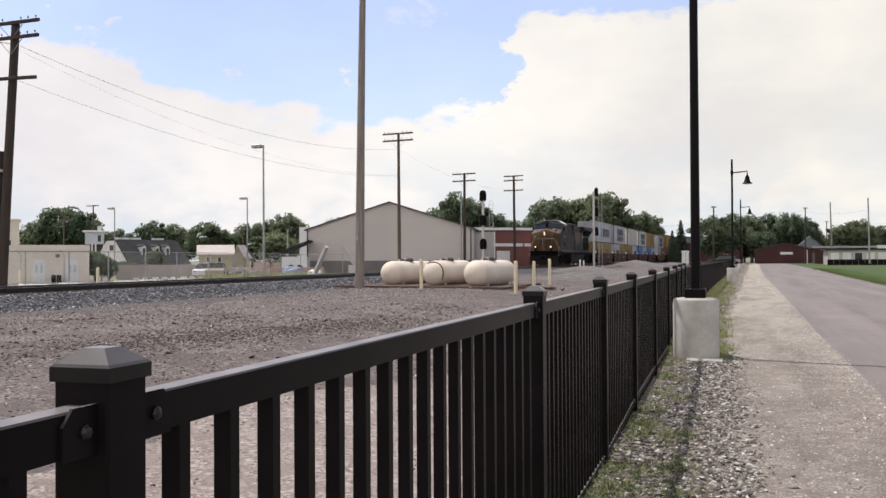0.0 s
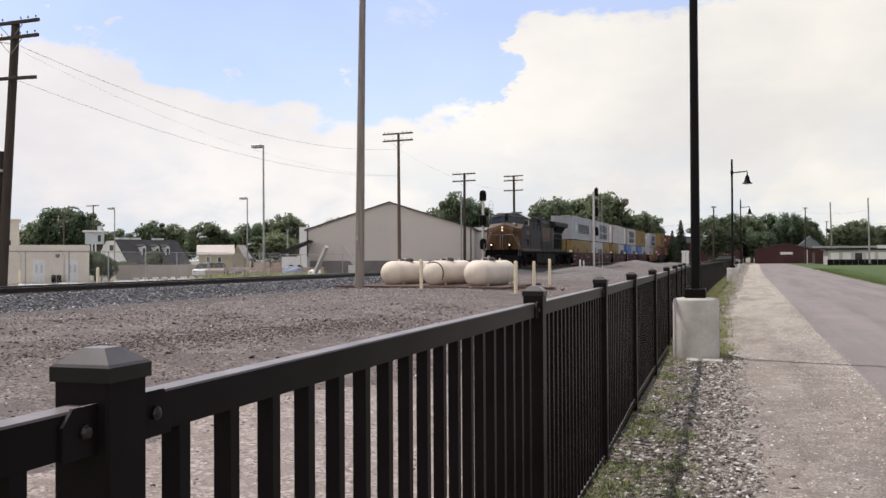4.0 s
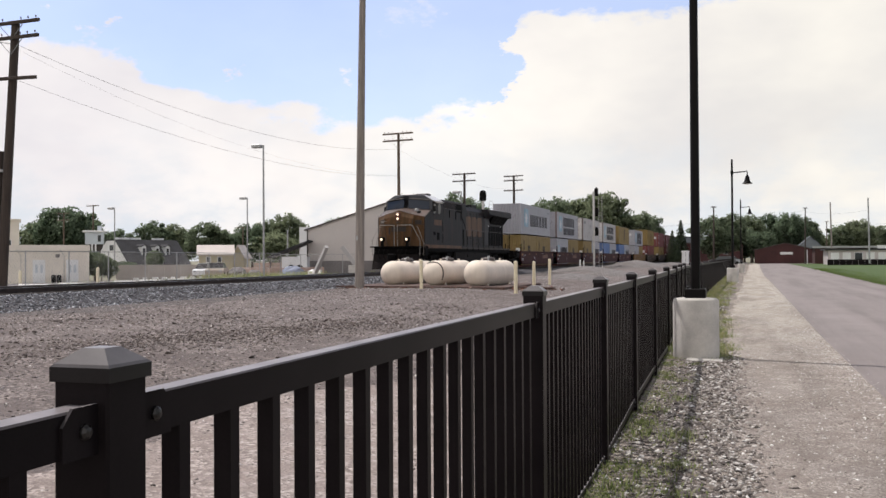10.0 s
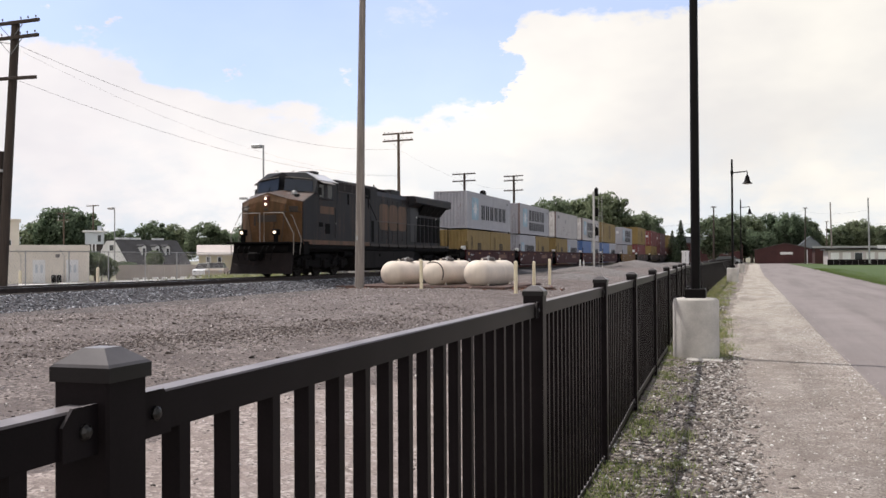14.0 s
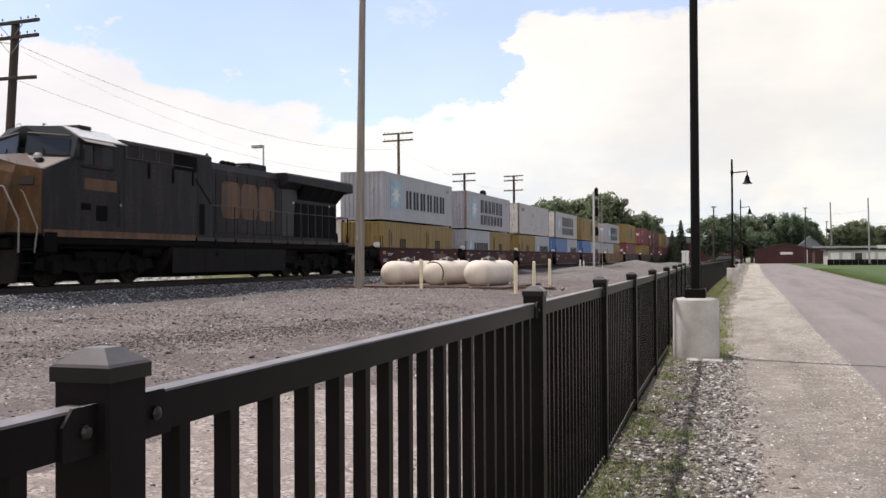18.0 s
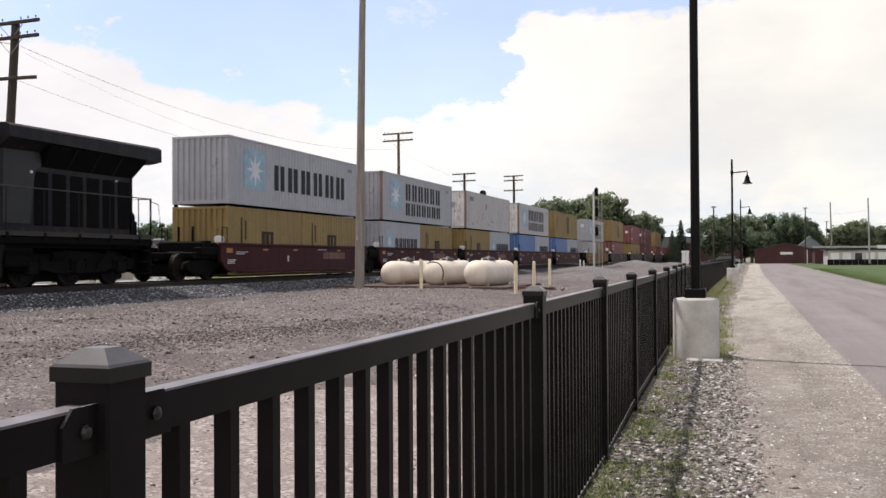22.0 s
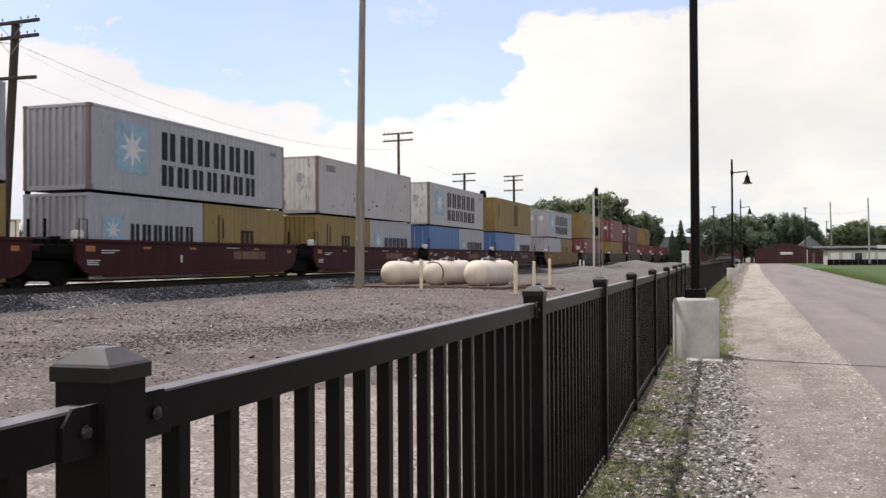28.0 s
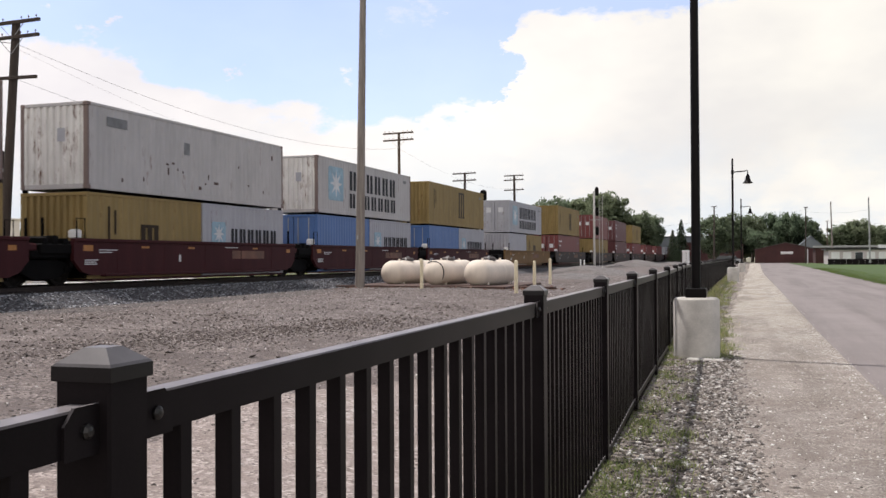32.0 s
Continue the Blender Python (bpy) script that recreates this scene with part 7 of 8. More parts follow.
def build_trees():
    s = 0
    rows = [  # foot, height, width
        ((-143.42, 163.40, 0.50), 10.5, 9), ((-135.38, 160.78, 0.49), 13.2, 12), ((-138.81, 170.18, 0.43), 11.5, 9), ((-138.21, 180.90, 0.34), 9.0, 8), ((-140.79, 190.58, 0.27), 8.0, 8),
        ((-123.94, 175.06, 0.34), 10.5, 8), ((-123.61, 180.44, 0.30), 9.8, 8), ((-123.48, 185.74, 0.26), 9.0, 6), ((-110.07, 174.36, 0.31), 10.0, 8.5), ((-125.91, 211.26, 0.06), 9.0, 7),
        ((-100.93, 177.36, 0.26), 9.5, 8), ((-99.82, 182.99, 0.21), 10.6, 8), ((-93.39, 179.84, 0.22), 11.5, 7), ((-90.67, 170.20, 0.28), 7.5, 9), ((-92.80, 201.08, 0.05), 11.5, 6), ((-61.15, 76.77, 0), 2.9, 1.5), ((-60.47, 76.99, 0), 2.6, 1.5), ((-59.78, 77.21, 0), 2.3, 1.5), ((-79.0, 105.6, 0), 2.0, 2.6), ((-75.5, 106.78, 0), 3.4, 2.2), ((-57.6, 72.4, 0), 2.75, 1.6), ((-56.9, 71.6, 0), 2.3, 1.3),
        ((-72.59, 218.25, -0.15), 14.5, 9), ((-66.04, 209.87, -0.10), 17.0, 10), ((-63.30, 216.03, -0.16), 15.5, 9), ((-60.24, 222.30, -0.22), 13.0, 9), ((-58.34, 233.45, -0.31), 11.5, 7), ((-53.10, 229.91, -0.30), 11.5, 7),
        ((-44.68, 216.89, -0.22), 15.2, 11), ((-41.84, 223.08, -0.28), 15.0, 11), ((-36.85, 221.57, -0.28), 15.8, 11), ((-31.76, 215.87, -0.25), 16.2, 10), ((-27.97, 222.38, -0.32), 11.5, 8), ((-24.14, 218.37, -0.30), 11.2, 7), ((-22.52, 226.27, -0.36), 11.0, 5),
        ((-7.25, 192.34, -0.14), 10.6, 9), ((-4.53, 203.77, -0.24), 11.5, 9), ((-0.09, 252.59, -0.64), 14.0, 9), ((4.39, 259.32, -0.71), 14.5, 8), ((1.20, 237.22, -0.52), 9.0, 11), ((9.31, 250.41, -0.65), 14.0, 9), ((12.93, 256.87, -0.71), 13.0, 9), ((15.72, 263.05, -0.77), 9.5, 6),
        ((21.39, 254.38, -0.72), 10.8, 9), ((25.14, 255.62, -0.74), 12.0, 10), ((30.06, 262.49, -0.81), 11.0, 9), ((34.86, 264.07, -0.83), 9.5, 9), ((19.90, 269.68, -0.83), 8.0, 8), ((6.59, 275.83, -0.84), 11.0, 10), ((-2.95, 262.18, -0.71), 10.0, 9), ((-1.89, 275.15, -0.81), 6.0, 10), ((0.21, 280.05, -0.86), 6.0, 10)]
    for foot, h, w in rows:
        s += 1
        tree((foot[0], foot[1], float(ground_z(foot[0], foot[1])) - 0.1), h * (1.12 if foot[0] < -20 else 0.97), w * (1.3 if foot[0] < -20 else 1.05), s)
    f = (-14.35, 205.80, -0.22)
    tree((f[0], f[1], 0), 9.4, 5.5, 3, "conifer", "dark pointed conifer behind the railway")
    f = (-16.87, 215.50, -0.29)
    tree((f[0], f[1], 0), 7.5, 4.5, 4, "conifer", "dark pointed conifer behind the railway")


# ---- buildings and lot beyond the track ----
CREAM_METAL = surface("cream_ribbed_sheet", (0.51, 0.468, 0.44), 0.55, 0, 6, 0.15, 0.07, 0.05)
TRIM_DARK = surface("dark_brown_trim", (0.07, 0.055, 0.05), 0.6, 0, 20, 1, 0.2, 0)
ROOF_GREY = surface("grey_shingles", (0.035, 0.035, 0.039), 0.9, 0, 8, 0.6, 0.3, 0.4)
ROOF_WHITE = surface("pale_sheet_roof", (0.5, 0.45, 0.42), 0.6, 0, 4, 0.4, 0.1, 0.1)
STUCCO = surface("beige_block_wall", (0.70, 0.64, 0.565), 0.9, 0, 12, 0.5, 0.08, 0.3)
SIDING = surface("white_siding", (0.72, 0.72, 0.72), 0.7, 0, 10, 0.5, 0.08, 0.2)
BRICK_FAR = surface("dark_red_brickwork", (0.066, 0.026, 0.025), 0.9, 0, 5, 0.3, 0.25, 0.3)
GREYBLUE = surface("pale_blue_grey_panel", (0.5, 0.54, 0.58), 0.7, 0, 10, 0.5, 0.08, 0.2)
TAN_WALL = surface("tan_clapboard", (0.40, 0.35, 0.235), 0.8, 0, 10, 0.5, 0.1, 0.2)
BEAM = surface("pale_grey_painted_beam", (0.46, 0.44, 0.43), 0.7, 0, 12, 1.0, 0.15, 0.2)
LOT_WALL = surface("weathered_concrete_wall", (0.36, 0.32, 0.29), 0.9, 0, 12, 0.5, 0.12, 0.3)
SLATE = surface("grey_blue_slate", (0.17, 0.19, 0.21), 0.8, 0, 8, 0.5, 0.15, 0.2)
WAINSCOT = surface("weathered_grey_wall_panel", (0.17, 0.155, 0.15), 0.8, 0, 10, 0.5, 0.15, 0.2)
WAREHOUSE_RED = surface("faded_red_sheet_wall", (0.19, 0.075, 0.065), 0.8, 0, 6, 0.4, 0.15, 0.1)
WINDOW = glass("dark_window_glass", (0.015, 0.018, 0.02))


def house(name, label, x0, y0, x1, y1, z0, eave, ridge, wall, roof, axis="Y", over=0.35, category="building", gable_mat=None, turn=0.0):
    """A walled block with a pitched (or flat) roof, ridge along axis; turned about its front left corner."""
    ob = thing(name, label, category, pose(x0, y0, z0, 0, 0, turn))
    w, d, e, r = x1 - x0, y1 - y0, eave - z0, ridge - z0
    t = 0.2
    for n, a, b in (("front_wall", (0, 0, -1), (w, t, e)), ("back_wall", (0, d - t, -1), (w, d, e)), ("side_wall", (0, t, -1), (t, d - t, e)), ("side_wall", (w - t, t, -1), (w, d - t, e))):
        part(n, Geo().box(a, b), wall, ob)
    if ridge > eave + 0.05:
        if axis == "Y":
            for yy in (0.0, d - t):
                part("gable", Geo().loft([[(0, yy, e), (w, yy, e), (w / 2, yy, r)], [(0, yy + t, e), (w, yy + t, e), (w / 2, yy + t, r)]]), gable_mat or wall, ob)
            k = (r - e) / (w / 2)
            for s in (0, 1):
                xa, za = (-over, e - over * k) if s == 0 else (w + over, e - over * k)
                part("roof_slope", Geo().loft([[(xa, -over, za), (w / 2, -over, r), (w / 2, -over, r + .14), (xa, -over, za + .14)], [(xa, d + over, za), (w / 2, d + over, r), (w / 2, d + over, r + .14), (xa, d + over, za + .14)]]), roof, ob)
        else:
            for xx in (0.0, w - t):
                part("gable", Geo().loft([[(xx, 0, e), (xx, d, e), (xx, d / 2, r)], [(xx + t, 0, e), (xx + t, d, e), (xx + t, d / 2, r)]]), gable_mat or wall, ob)
            k = (r - e) / (d / 2)
            for s in (0, 1):
                ya, za = (-over, e - over * k) if s == 0 else (d + over, e - over * k)
                part("roof_slope", Geo().loft([[(-over, ya, za), (-over, d / 2, r), (-over, d / 2, r + .14), (-over, ya, za + .14)], [(w + over, ya, za), (w + over, d / 2, r), (w + over, d / 2, r + .14), (w + over, ya, za + .14)]]), roof, ob)
    else:
        part("roof", Geo().box((-over, -over, e), (w + over, d + over, e + 0.22)), roof, ob)
    return ob


def fronted(name, label, p, q, depth, z0, eave, ridge, *rest, **more):
    """A house whose front runs from p to q."""
    w, turn = math.hypot(q[0] - p[0], q[1] - p[1]), math.degrees(math.atan2(q[1] - p[1], q[0] - p[0]))
    return house(name, label, p[0], p[1], p[0] + w, p[1] + depth, z0, eave, ridge, *rest, turn=turn, **more)


def opening(parent, kind, x, z, w, h, mat, surround=SIDING, y=-0.03):
    """A window or door on the front wall of a house."""
    o = part(kind, Geo().cbox((x - 0.07, y, z - 0.07), (x + w + 0.07, y + 0.05, z + h + 0.07), 0.01), surround, parent)
    part("pane" if kind == "window" else "leaf", Geo().box((x, y - 0.012, z), (x + w, y + 0.0, z + h)), mat, o)
    return o


def build_far_side():
    # metal shed with its gable towards the track
    shed = fronted("metal_shed", "large cream sheet-metal shed with a low gable and dark trim", (-47.85, 96.38, -0.22), (-29.49, 100.62, -0.29), 12, -0.25, 4.75, 7.75, CREAM_METAL, TRIM_DARK, "Y", 0.3)
    for k in range(41):
        part("wall_rib", shared(("rib",), lambda: Geo().box((0, -0.008, 1.5), (0.04, 0.0, 4.9)).mesh("wall_rib", CREAM_METAL)), CREAM_METAL, shed, at=(0.2 + k * 0.455, 0, 0))
    part("wainscot", Geo().box((0, -0.05, 0), (18.6, -0.032, 1.5)), WAINSCOT, shed, "dark lower wall panels")
    part("corner_trim", Geo().box((-0.04, -0.06, 0), (0.12, -0.03, 5.0)), TRIM_DARK, shed)
    part("corner_trim", Geo().box((18.5, -0.06, 0), (18.64, -0.03, 5.0)), TRIM_DARK, shed)
    annex = fronted("shed_annex", "low grey annex beside the shed with a lit wall light", (-31.17, 106.60, -0.39), (-29.28, 108.27, -0.41), 8, -0.25, 4.6, 4.6, CREAM_METAL, ROOF_GREY, "X", 0.15)
    part("wall_light", Geo().cbox((0.0, -0.2, 4.0), (0.2, -0.05, 4.25), 0.03), glow("wall_light_on", (1.0, 0.97, 0.9), 2.0), annex, "lit wall light")
    canopy = thing("canopy", "dark sloping sheet canopy on thin posts beside the shed", "canopy", pose(-50.33, 91.88, -0.4, 0, 0, 18.2))
    part("sloping_roof", Geo().loft([[(-0.2, y, 2.0), (4.4, y, 3.8), (4.4, y, 3.95), (-0.2, y, 2.12)] for y in (0, 5)]), ROOF_GREY, canopy)
    for x, z in ((0.2, 2.1), (1.6, 2.65), (3.0, 3.2)):
        part("post", Geo().tube([(x, 0.2, -0.3), (x, 0.2, z)], 0.05, 8), TRIM_DARK, canopy)
        part("strut", Geo().bar((x, 0.2, z - 0.8), (x + 0.7, 0.2, z + 0.2), 0.05, 0.05), TRIM_DARK, canopy)
    fronted("rooftop_plant", "white block behind the shed", (-57.16, 112.80, 0.64), (-55.87, 113.22, 0.63), 2, -0.5, 5.5, 5.5, SIDING, SIDING, "X", 0.0)
    # red and white warehouse
    red = fronted("warehouse", "faded red warehouse with white roof edge and white door", (-35.56, 120.9), (-24.13, 130.97), 10, -0.25, 5.35, 5.35, WAREHOUSE_RED, ROOF_WHITE, "X", 0.25)
    part("white_band", Geo().box((0, -0.06, 3.3), (15.2, -0.01, 3.72)), SIDING, red)
    part("roof_edge", Geo().box((-0.2, -0.32, 5.5), (15.4, -0.26, 5.85)), SIDING, red, "white roof edge")
    part("white_door", Geo().box((3.6, -0.06, -0.5), (5.6, -0.02, 2.7)), SIDING, red)
    for k in (3.15, 7.6, 12.0):
        part("pilaster", Geo().box((k, -0.08, -0.5), (k + 0.22, -0.03, 5.5)), SIDING if k < 4 else WAREHOUSE_RED, red)
    # low beige block building with double doors
    low = fronted("beige_building", "low beige flat-roofed block building with white double doors", (-63.3, 64.5), (-56.58, 70.34), 5, -0.7, 2.55, 2.55, STUCCO, STUCCO, "X", 0.06)
    part("fascia", Geo().cbox((-0.08, -0.14, 2.98), (8.96, -0.07, 3.5), 0.02), STUCCO, low)
    for x in (4.24, 6.98):
        d = opening(low, "door", x, 0.1, 1.02, 2.1, SIDING, STUCCO)
        for k in (0.2, 0.62):
            part("door_window", Geo().box((x + k, -0.06, 1.05), (x + k + 0.2, -0.045, 1.75)), GREYBLUE, d)
    for x in (5.75, 6.2):
        part("ventilator", Geo().cbox((x, -0.9, 0), (x + 0.38, -0.2, 0.85), 0.05), UNDER, low, "dark outdoor unit on the ground")
    part("wall_vent", Geo().cbox((6.1, -0.08, 2.4), (6.45, -0.01, 2.7), 0.02), WAINSCOT, low)
    for x in (3.3, 6.8):
        part("conduit", Geo().tube([(x, -0.03, 0), (x, -0.03, 2.6), (x - 0.35, -0.15, 3.1)], 0.025, 6), GALV, low)
    tall = fronted("beige_block", "tall pinkish-beige building behind the low one", (-88.02, 85.84), (-82.9, 90.61), 6, -0.7, 6.2, 6.2, STUCCO, STUCCO, "X", 0.2)
    opening(tall, "window", 5.4, 3.4, 0.7, 1.2, WINDOW)
    # white and grey houses beyond the lot
    tw = thing("stair_tower", "small pale blue-grey tower room on white posts", "tower", pose(-93.4, 115.2, -0.7, 0, 0, 38))
    part("room", Geo().box((0, 0, 4.55), (2.65, 2.2, 6.35)), GREYBLUE, tw)
    part("flat_roof", Geo().cbox((-0.35, -0.3, 6.35), (3.0, 2.5, 6.58), 0.03), SIDING, tw)
    part("window", Geo().box((1.75, -0.03, 4.95), (2.2, 0.0, 5.9)), WINDOW, tw)
    # Dark block stands for the shade in the open recess below the room.
    part("stair_block", Geo().box((0.5, 0.6, -0.5), (2.7, 2.2, 4.55)), TRIM_DARK, tw, "dark block for the shaded recess below the room")
    for x in (0.85, 1.35, 2.5):
        part("white_post", Geo().box((x, -0.05, -0.5), (x + 0.22, 0.2, 4.55)), SIDING, tw)
    part("chimney", Geo().box((1.7, 0.9, 6.5), (2.3, 1.5, 7.3)), GREYBLUE, tw)
    # long house with a steep dark roof: white end wall, dormers, ridge vents
    h = thing("dormer_house", "long dark-roofed house with white end wall and dormers", "house", pose(-85.65, 115.03, -0.7, 0, 0, 73))
    w, d, e, r = 11.0, 8.5, 1.55, 5.05
    end = [(0.0, -0.5), (d, -0.5), (d, e), (5.3, r), (3.2, r), (0.0, e)]
    part("front_wall", Geo().box((0.2, 0, -0.5), (w - 0.2, 0.2, e)), BRICK_FAR, h, "dark red brick front wall")
    part("back_wall", Geo().box((0.2, d - 0.2, -0.5), (w - 0.2, d, e)), SIDING, h)
    for x in (0.0, w - 0.2):
        part("end_wall", Geo().loft([[(q, y, z) for y, z in end] for q in (x, x + 0.2)]), SIDING, h, "white end wall")
    for a, za, b, zb in ((-0.4, e - 0.42, 3.2, r + 0.02), (3.2, r + 0.02, 5.3, r + 0.05), (5.3, r + 0.05, d + 0.4, e - 0.42)):
        part("roof_slope", Geo().loft([[(x, a, za), (x, b, zb), (x, b, zb + 0.14), (x, a, za + 0.14)] for x in (-0.05, w + 0.2)]), ROOF_GREY, h)
    part("attic_window", Geo().box((-0.04, 3.6, 3.6), (-0.002, 4.5, 4.4)), WINDOW, h)
    for x in (3.1, 5.5, 7.4):
        part("dormer", Geo().loft([[(x, y, 2.7), (x + 0.75, y, 2.7), (x + 0.75, y, 4.2), (x + .38, y, 4.4), (x, y, 4.2)] for y in (1.1, 3.2)]), SIDING, h, "white dormer")
        part("dormer_roof", Geo().loft([[(x - .15, y, 4.12), (x + .38, y, 4.43), (x + 0.9, y, 4.12), (x + 0.9, y, 4.22), (x + .38, y, 4.55), (x - .15, y, 4.22)] for y in (0.95, 3.2)]), ROOF_GREY, h)
        part("dormer_window", Geo().box((x + .17, 1.06, 2.9), (x + .58, 1.1, 3.9)), WINDOW, h)
    for x0, x1 in ((0.6, 2.4), (2.8, 4.6), (7.0, 8.8)):
        part("ridge_vent", Geo().box((x0, 3.3, r + 0.2), (x1, 4.0, r + 0.45)), SIDING, h, "white ridge vent")
    sm = fronted("small_house", "small tan house with a pale roof", (-62.32, 96.89, 0.78), (-59.02, 99.03, 0.76), 4, -0.6, 2.1, 3.1, TAN_WALL, ROOF_WHITE, "X", 0.25, "house")
    for x in (0.9, 2.2):
        opening(sm, "window", x, 1.75, 0.4, 0.6, WINDOW)
    fronted("small_house", "small tan outbuilding with a pale gable roof", (-59.87, 100.32, 0.75), (-58.57, 100.75, 0.74), 4, -0.6, 1.9, 3.1, TAN_WALL, ROOF_WHITE, "Y", 0.2, "house")
    p, q = (-61.72, 80.77, -0.53), (-53.88, 83.35, -0.58)
    wall = thing("retaining_wall", "long pale concrete wall beyond the lot", "wall", pose(p[0], p[1], -0.7, 0, 0, math.degrees(math.atan2(q[1] - p[1], q[0] - p[0]))))
    for k in range(5):
        part("wall_panel", Geo().cbox((k * 1.66, 0, -0.5), (k * 1.66 + 1.65, 0.25, 1.65), 0.015), LOT_WALL, wall)
    van = fronted("trailer", "white box trailer parked by the shed", (-48.45, 91.45, 0.17), (-45.88, 92.29, 0.16), 2.3, 0.45, 1.5, 1.5, SIDING, SIDING, "X", 0.02, "trailer")
    for x in (1.0, 1.9):
        part("wheel", Geo().lathe((x, 0, 0.0), [(0.1, -0.02), (0.4, -0.02), (0.42, 0.1), (0.4, 0.25)], 14, "Y"), UNDER, van)
    # chain-link fences
    for name, y, xs, zt in (("chain_link_fence", None, (25, 29.5, 33.5, 37.5, 41.44, 44.87, 48.38, 52.06, 55.6, 59.63, 63.17, 67, 70.5), 1.95), ("chain_link_fence", 78.0, (-41.5, -39.4, -37.3, -35.2, -33.1), 1.9)):
        fen = thing(name, "grey galvanised chain-link fence with thin posts", "fence")
        pts = [(-37.5, p) for p in xs] if y is None else [(p, y) for p in xs]
        mesh = Geo()
        for i, (x, yy) in enumerate(pts):
            g0 = float(ground_z(x, yy)) - 0.05
            part("post", Geo().tube([(x, yy, g0 - 0.3), (x, yy, zt)], 0.035, 8), GALV, fen)
            if i:
                px, py = pts[i - 1]
                part("top_rail", Geo().tube([(px, py, zt - 0.03), (x, yy, zt - 0.03)], 0.025, 6), GALV, fen)
                L = math.hypot(x - px, yy - py)
                n = int(L / 0.22)
                for k in range(-int((zt - g0) / 0.22), n + 1):
                    for sgn in (0, 1):
                        a, b = max(0, k / n), min(1, k / n + (zt - g0) / L)
                        if b <= a:
                            continue
                        za, zb = g0 + (a - k / n) * L, g0 + (b - k / n) * L
                        if sgn:
                            za, zb = zt - (za - g0), zt - (zb - g0)
                        mesh.bar((px + (x - px) * a, py + (yy - py) * a, za), (px + (x - px) * b, py + (yy - py) * b, zb), 0.004, 0.004)
        tagged(part("wire_netting", mesh, GALV, fen), kind="stuff")
    for f, t in (((-34.51, 70.76, 0.11), (-32.66, 69.27, 2.42)), ((-25.61, 58.96, 0.98), (-26.51, 58.65, 2.25))):
        f, t = Vector(f), Vector(t)
        tagged(new("leaning_beam", Geo().bar(f, t, 0.28, 0.28).mesh("leaning_beam", BEAM)), "pale grey steel beam propped at a slant", "beam", "slanted beams")
        tagged(new("beam_footing", Geo().cbox((f.x - 0.4, f.y - 0.4, -0.6), (f.x + 0.4, f.y + 0.4, min(f.z + 0.15, 1.0)), 0.03).mesh("beam_footing", CONCRETE)), "concrete footing under a slanted beam", "footing")
    for f, h in (((-53.25, 58.31, 0), 1.15), ((-47.61, 60.16, 0), 1.35)):
        tagged(new("white_bollard", Geo().lathe((f[0], f[1], 0), [(0.12, -0.6), (0.12, h - 0.55), (0.08, h - 0.48), (0.01, h - 0.46)], 12).mesh("white_bollard", BOLLARD, True)), "cream bollard before the low building", "bollard")
    # low clutter in the lot: lumber stacks, small kerb stones, a dark shrub bed
    TIMBER = surface("pinkish_sawn_timber", (0.42, 0.29, 0.24), 0.85, 0, 12, 0.8, 0.2, 0.3)
    for k, (f, w, h) in enumerate((((-50.3, 88.75, 0), 2.6, 1.1), ((-50.41, 86.6, 0), 2.0, 0.9), ((-50.64, 92.84, 0), 3.4, 1.5), ((-47.2, 84.0, 0), 2.4, 0.7), ((-44.4, 83.2, 0), 2.2, 0.85), ((-41.9, 85.0, 0), 2.6, 0.9))):
        g0 = float(ground_z(f[0], f[1]))
        st = thing("lumber_stack", "low stack of pinkish sawn boards in the lot", "lumber stack", pose(f[0], f[1], g0, 0, 0, 12 * k - 6), "lumber in the lot")
        n = int(h / 0.16)
        for j in range(n):
            part("board_layer", Geo().cbox((-w / 2 + 0.05 * (j % 2), -0.6, j * 0.16), (w / 2, 0.6, j * 0.16 + 0.13), 0.01), TIMBER, st)
    for k in range(11):
        f = (-53.84, 78.59, -0.25)
        x, y = f[0] - 4.2 + 0.85 * k, f[1] + 0.35 * k
        tagged(new("kerb_stone", Geo().cbox((x, y, -0.5), (x + (0.5, 0.34, 0.62)[k % 3], y + 0.25, float(ground_z(x, y)) + 0.2), 0.02).mesh("kerb_stone", WHITE_PAINT)), "small white kerb stone beside the lot", "kerb", "kerb stones in a row")
    TARP = surface("faded_blue_tarpaulin", (0.24, 0.27, 0.36), 0.7, 0, 14, 1.5, 0.2, 0.4, 0.02)
    for k, (x, y, a, h, mat, lab) in enumerate(((-42.65, 82.84, 1.3, 0.95, TARP, "heap under a faded blue tarpaulin"), (-46.81, 79.37, 1.1, 1.0, WAINSCOT, "heap of grey scrap in the lot"), (-45.4, 80.2, 0.8, 0.7, WAINSCOT, "heap of grey scrap in the lot"), (-40.6, 83.5, 0.9, 0.6, SIDING, "heap of pale rubble in the lot"))):
        q, rings = random.Random(60 + k), []
        for j in range(6):
            rr = a * (1 - (j / 5.4) ** 2) ** 0.5
            rings.append([(rr * q.uniform(.8, 1.15) * math.cos(w), rr * q.uniform(.6, .9) * math.sin(w), h * j / 5 + q.uniform(-.05, .05)) for w in (2 * math.pi * i / 12 for i in range(12))])
        tagged(new("scrap_heap", Geo().loft(rings).mesh("scrap_heap", mat)), lab, "scrap heap", "heaps in the lot").matrix_basis = pose(x, y, float(ground_z(x, y)) - 0.05)
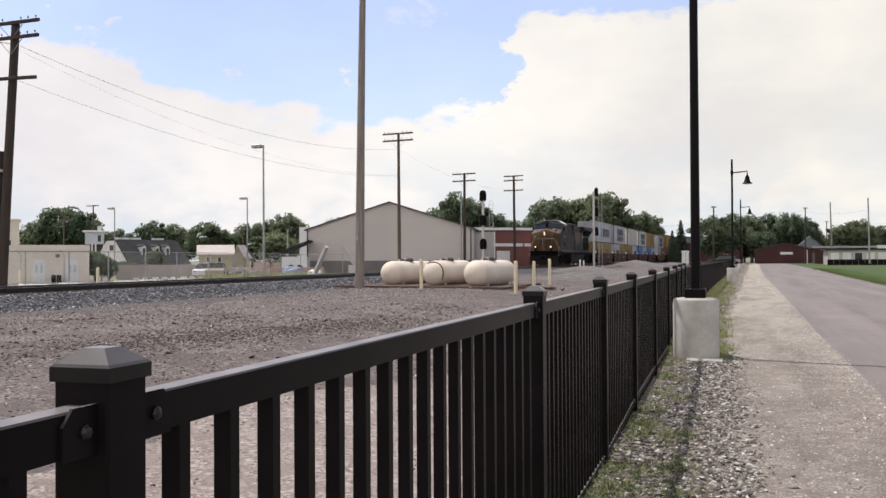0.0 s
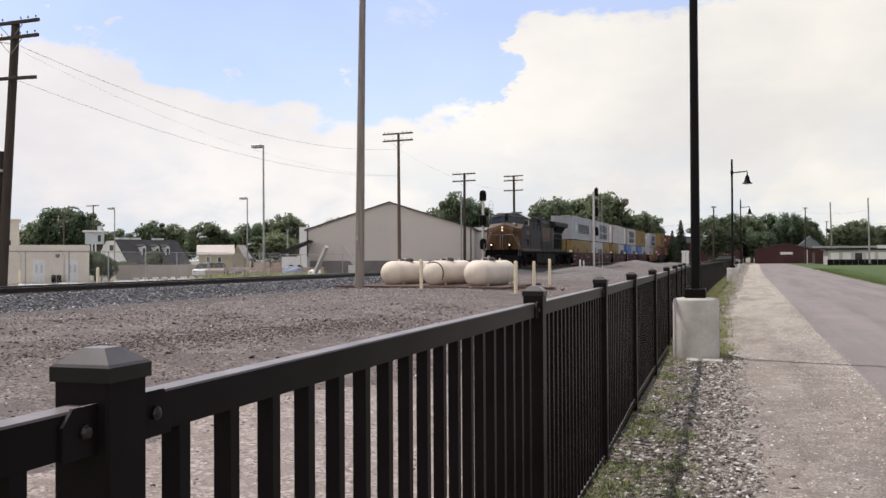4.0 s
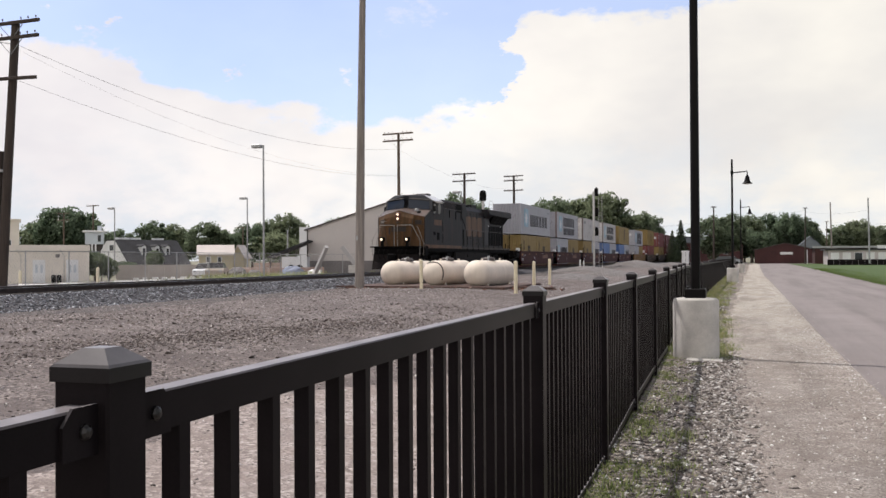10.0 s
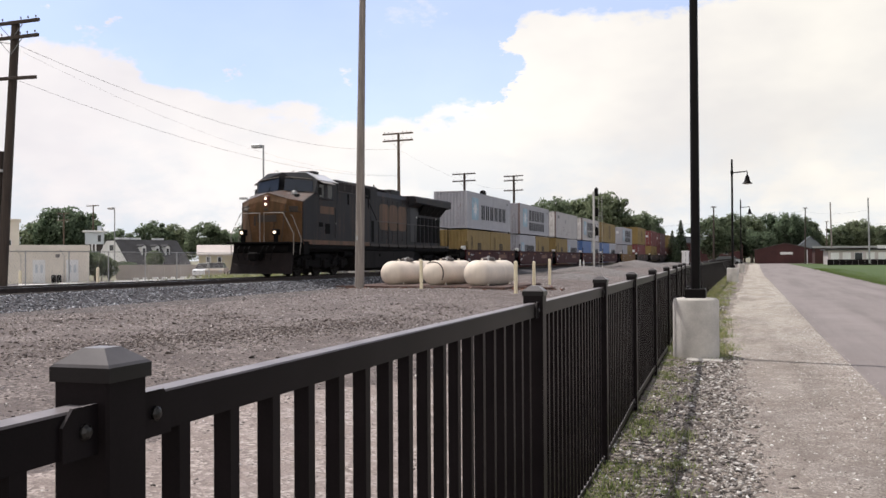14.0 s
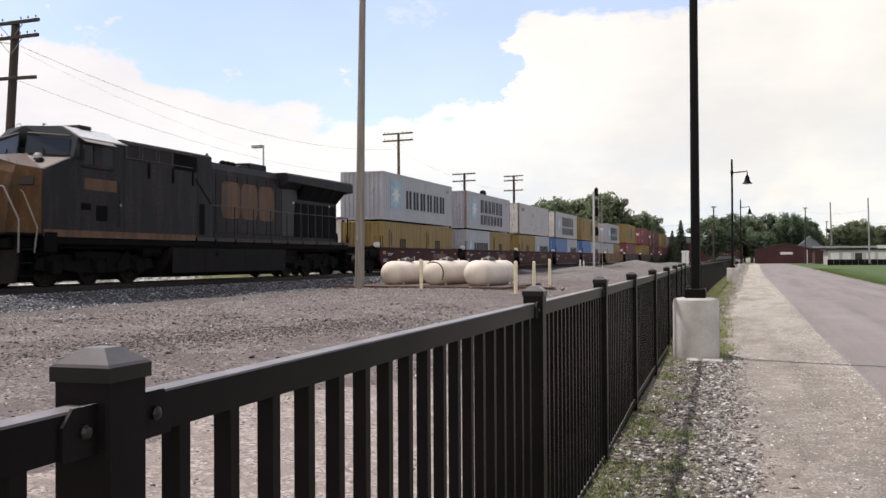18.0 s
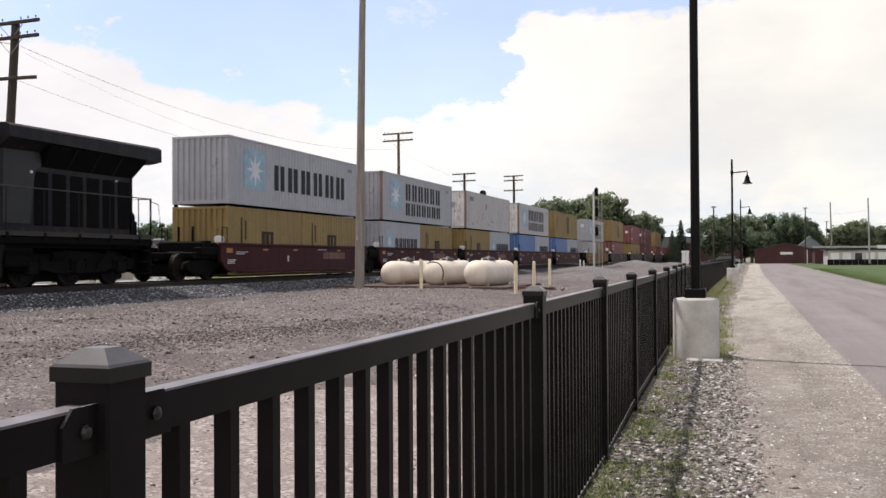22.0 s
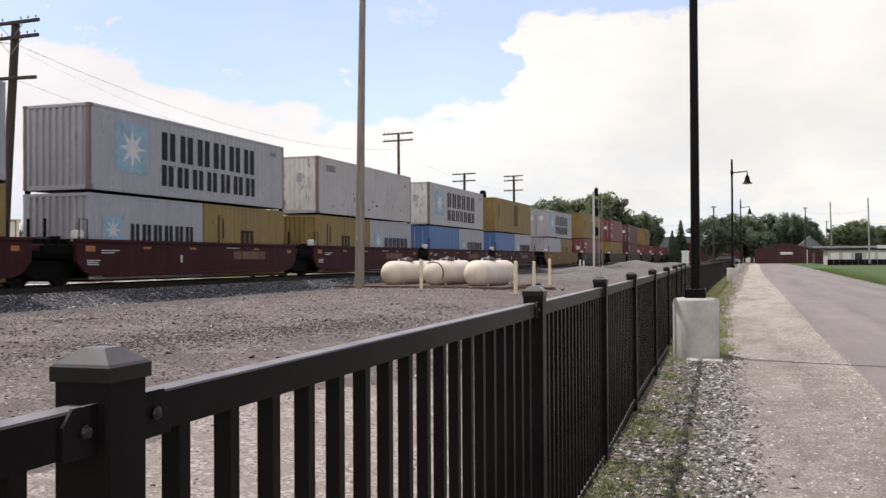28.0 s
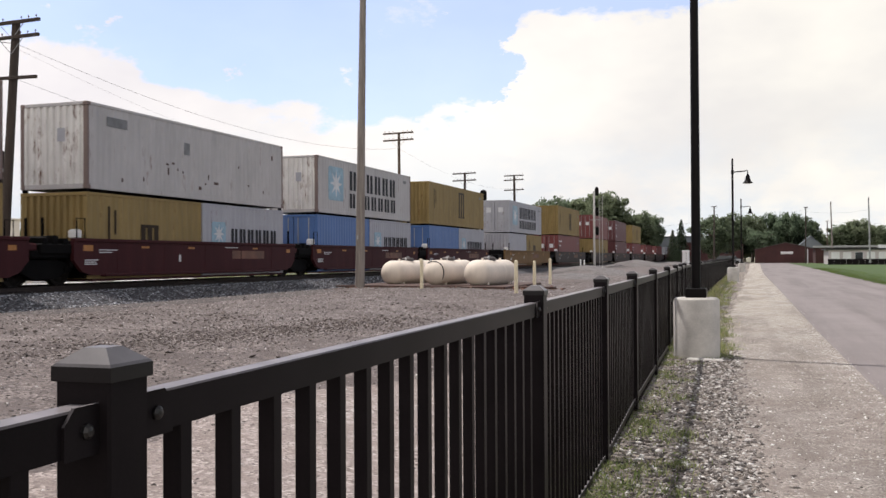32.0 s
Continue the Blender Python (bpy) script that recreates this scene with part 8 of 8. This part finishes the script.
    # parked vehicles
    for f, col, lab, *turn in (((-63.06, 103.49, -0.33), (0.2, 0.1, 0.09), "maroon parked car beyond the track"), ((-52.45, 82.78, 0), (0.75, 0.75, 0.76), "white parked car beyond the track", 110), ((-49.3, 79.8, 0), (0.36, 0.3, 0.24), "tan parked car beyond the track", 115), ((-4.96, 172.05, 0.71), (0.05, 0.055, 0.06), "dark parked car at the end of the path"), ((-4.06, 182.87, 0.66), (0.3, 0.31, 0.33), "silver parked car at the end of the path")):
        car(f, col, lab, *turn)
    for k, f in enumerate(((-37.74, 42.34, -0.04), (-35.66, 43.02, -0.05), (-36.63, 49.02, 0.04), (-37.56, 52.92, 0.05), (-38.10, 56.96, 0.08))):
        tagged(new("parking_kerb", Geo().cbox((f[0] - 1.0, f[1] - 0.1, float(ground_z(f[0], f[1]))), (f[0] + 1.0, f[1] + 0.1, float(ground_z(f[0], f[1])) + 0.16), 0.03).mesh("parking_kerb", WHITE_PAINT)), "white-painted concrete parking kerb", "kerb", "parking kerbs")


def car(f, col, lab, turn=8):
    body = steel_paint("car_paint", col, 0.0, 1, 0.3, 0.05)
    g0 = float(ground_z(f[0], f[1]))
    c = thing("car", lab, "car", pose(f[0], f[1], g0, 0, 0, turn))
    part("body", Geo().extrude_y([(-2.2, 0.3), (-2.25, 0.75), (-1.3, 0.92), (1.6, 0.95), (2.2, 0.85), (2.25, 0.4), (2.1, 0.28)], -0.85, 0.85), body, c)
    part("cabin", Geo().loft([[(-1.3, -0.78, 0.92), (1.6, -0.78, 0.95), (1.6, 0.78, 0.95), (-1.3, 0.78, 0.92)], [(-0.6, -0.62, 1.45), (1.0, -0.62, 1.45), (1.0, 0.62, 1.45), (-0.6, 0.62, 1.45)]]), WINDOW, c)
    part("roof", Geo().cbox((-0.62, -0.64, 1.44), (1.02, 0.64, 1.49), 0.015), body, c)
    for x in (-1.35, 1.35):
        for y in (-0.78, 0.78):
            part("wheel", Geo().lathe((x, 0, 0.32), [(0.02, y - 0.1), (0.3, y - 0.1), (0.32, y), (0.3, y + 0.1), (0.02, y + 0.1)], 14, "Y"), UNDER, c)
    for y in (-0.6, 0.6):
        part("headlight", Geo().cbox((-2.27, y - 0.15, 0.6), (-2.2, y + 0.15, 0.75), 0.01), GALV, c)


def build_far_end():
    SHOP_WALL = surface("pinkish_white_shop_wall", (0.5, 0.45, 0.45), 0.8, 0, 8, 0.6, 0.12, 0.2)
    b = house("brick_building", "low dark red brick building with a pale sign", 0.6, 222, 13.5, 234, 0, 3.0, 4.5, BRICK_FAR, TRIM_DARK, "Y", 0.3)
    part("sign_board", Geo().box((5.4, -0.08, 2.0), (8.0, -0.02, 2.55)), SIDING, b, "blank pale sign")
    part("corner_post", Geo().box((10.9, -0.1, 0), (11.1, -0.02, 3.0)), SIDING, b)
    c = house("brick_building", "long low dark brick building with a grey roof edge", 12.2, 205, 23.5, 214, 0, 3.15, 3.15, BRICK_FAR, ROOF_GREY, "X", 0.4)
    part("roof_edge", Geo().box((-0.5, -0.5, 3.2), (11.8, -0.42, 3.6)), GALV, c)
    house("blue_house", "distant house with a grey-blue gable roof", 10.6, 240, 15.8, 248, 0, 4.0, 6.3, SLATE, SLATE, "Y", 0.3, "house")
    sh = house("shop", "low white shop front with windows under a dark roof", 12.75, 178, 32, 190, 0, 2.6, 2.6, SHOP_WALL, ROOF_GREY, "X", 0.5, "shop")
    for k in range(6):
        opening(sh, "window", 0.5 + k * 1.9, 0.9, 1.2, 1.2, WINDOW if k in (2, 5) else SIDING)
    part("roof_sign", Geo().box((7.9, -0.4, 2.8), (9.4, -0.2, 3.4)), SIDING, sh, "blank white roof sign")
    part("red_end", Geo().box((9.4, -0.45, 2.5), (17.8, -0.35, 3.7)), BRICK_FAR, sh, "dark red roof fascia")
    hedge = thing("low_fence", "long low black fence beyond the lawn", "fence", Matrix.Translation((11.9, 168, 0)))
    for k in range(24):
        part("panel", shared(("lowpanel",), lambda: Geo().cbox((0, -0.03, 0.02), (0.93, 0.03, 0.98), 0.01).mesh("panel", FENCE_BLACK)), FENCE_BLACK, hedge, at=(k * 0.95, 0, 0))
    bx = house("white_cabinet", "white equipment cabinet beside the railway", -8.8, 128, -8.0, 130, 0.25, 2.1, 2.1, SIDING, SIDING, "X", 0.05, "cabinet")
    part("door_seam", Geo().box((0.48, -0.02, 0.1), (0.52, -0.004, 2.0)), TRIM_DARK, bx)
    house("grey_plant", "grey industrial building behind the conifers", -24, 236, -12, 250, 0, 6.3, 6.3, SLATE, ROOF_GREY, "X", 0.2)
    rb = house("red_block", "dark red brick block behind the railway", -15, 232, -2, 242, 0, 4.8, 4.8, BRICK_FAR, TRIM_DARK, "X", 0.2)
    for k in range(3):
        opening(rb, "window", 1.5 + 3.6 * k, 2.2, 1.2, 1.3, WINDOW)


build_ground()
build_track()
build_fence()
build_train()
build_poles()
build_wires()
build_lamps()
build_yard()
build_trees()
build_far_side()
build_far_end()
build_weeds()
build_stones()
motions()
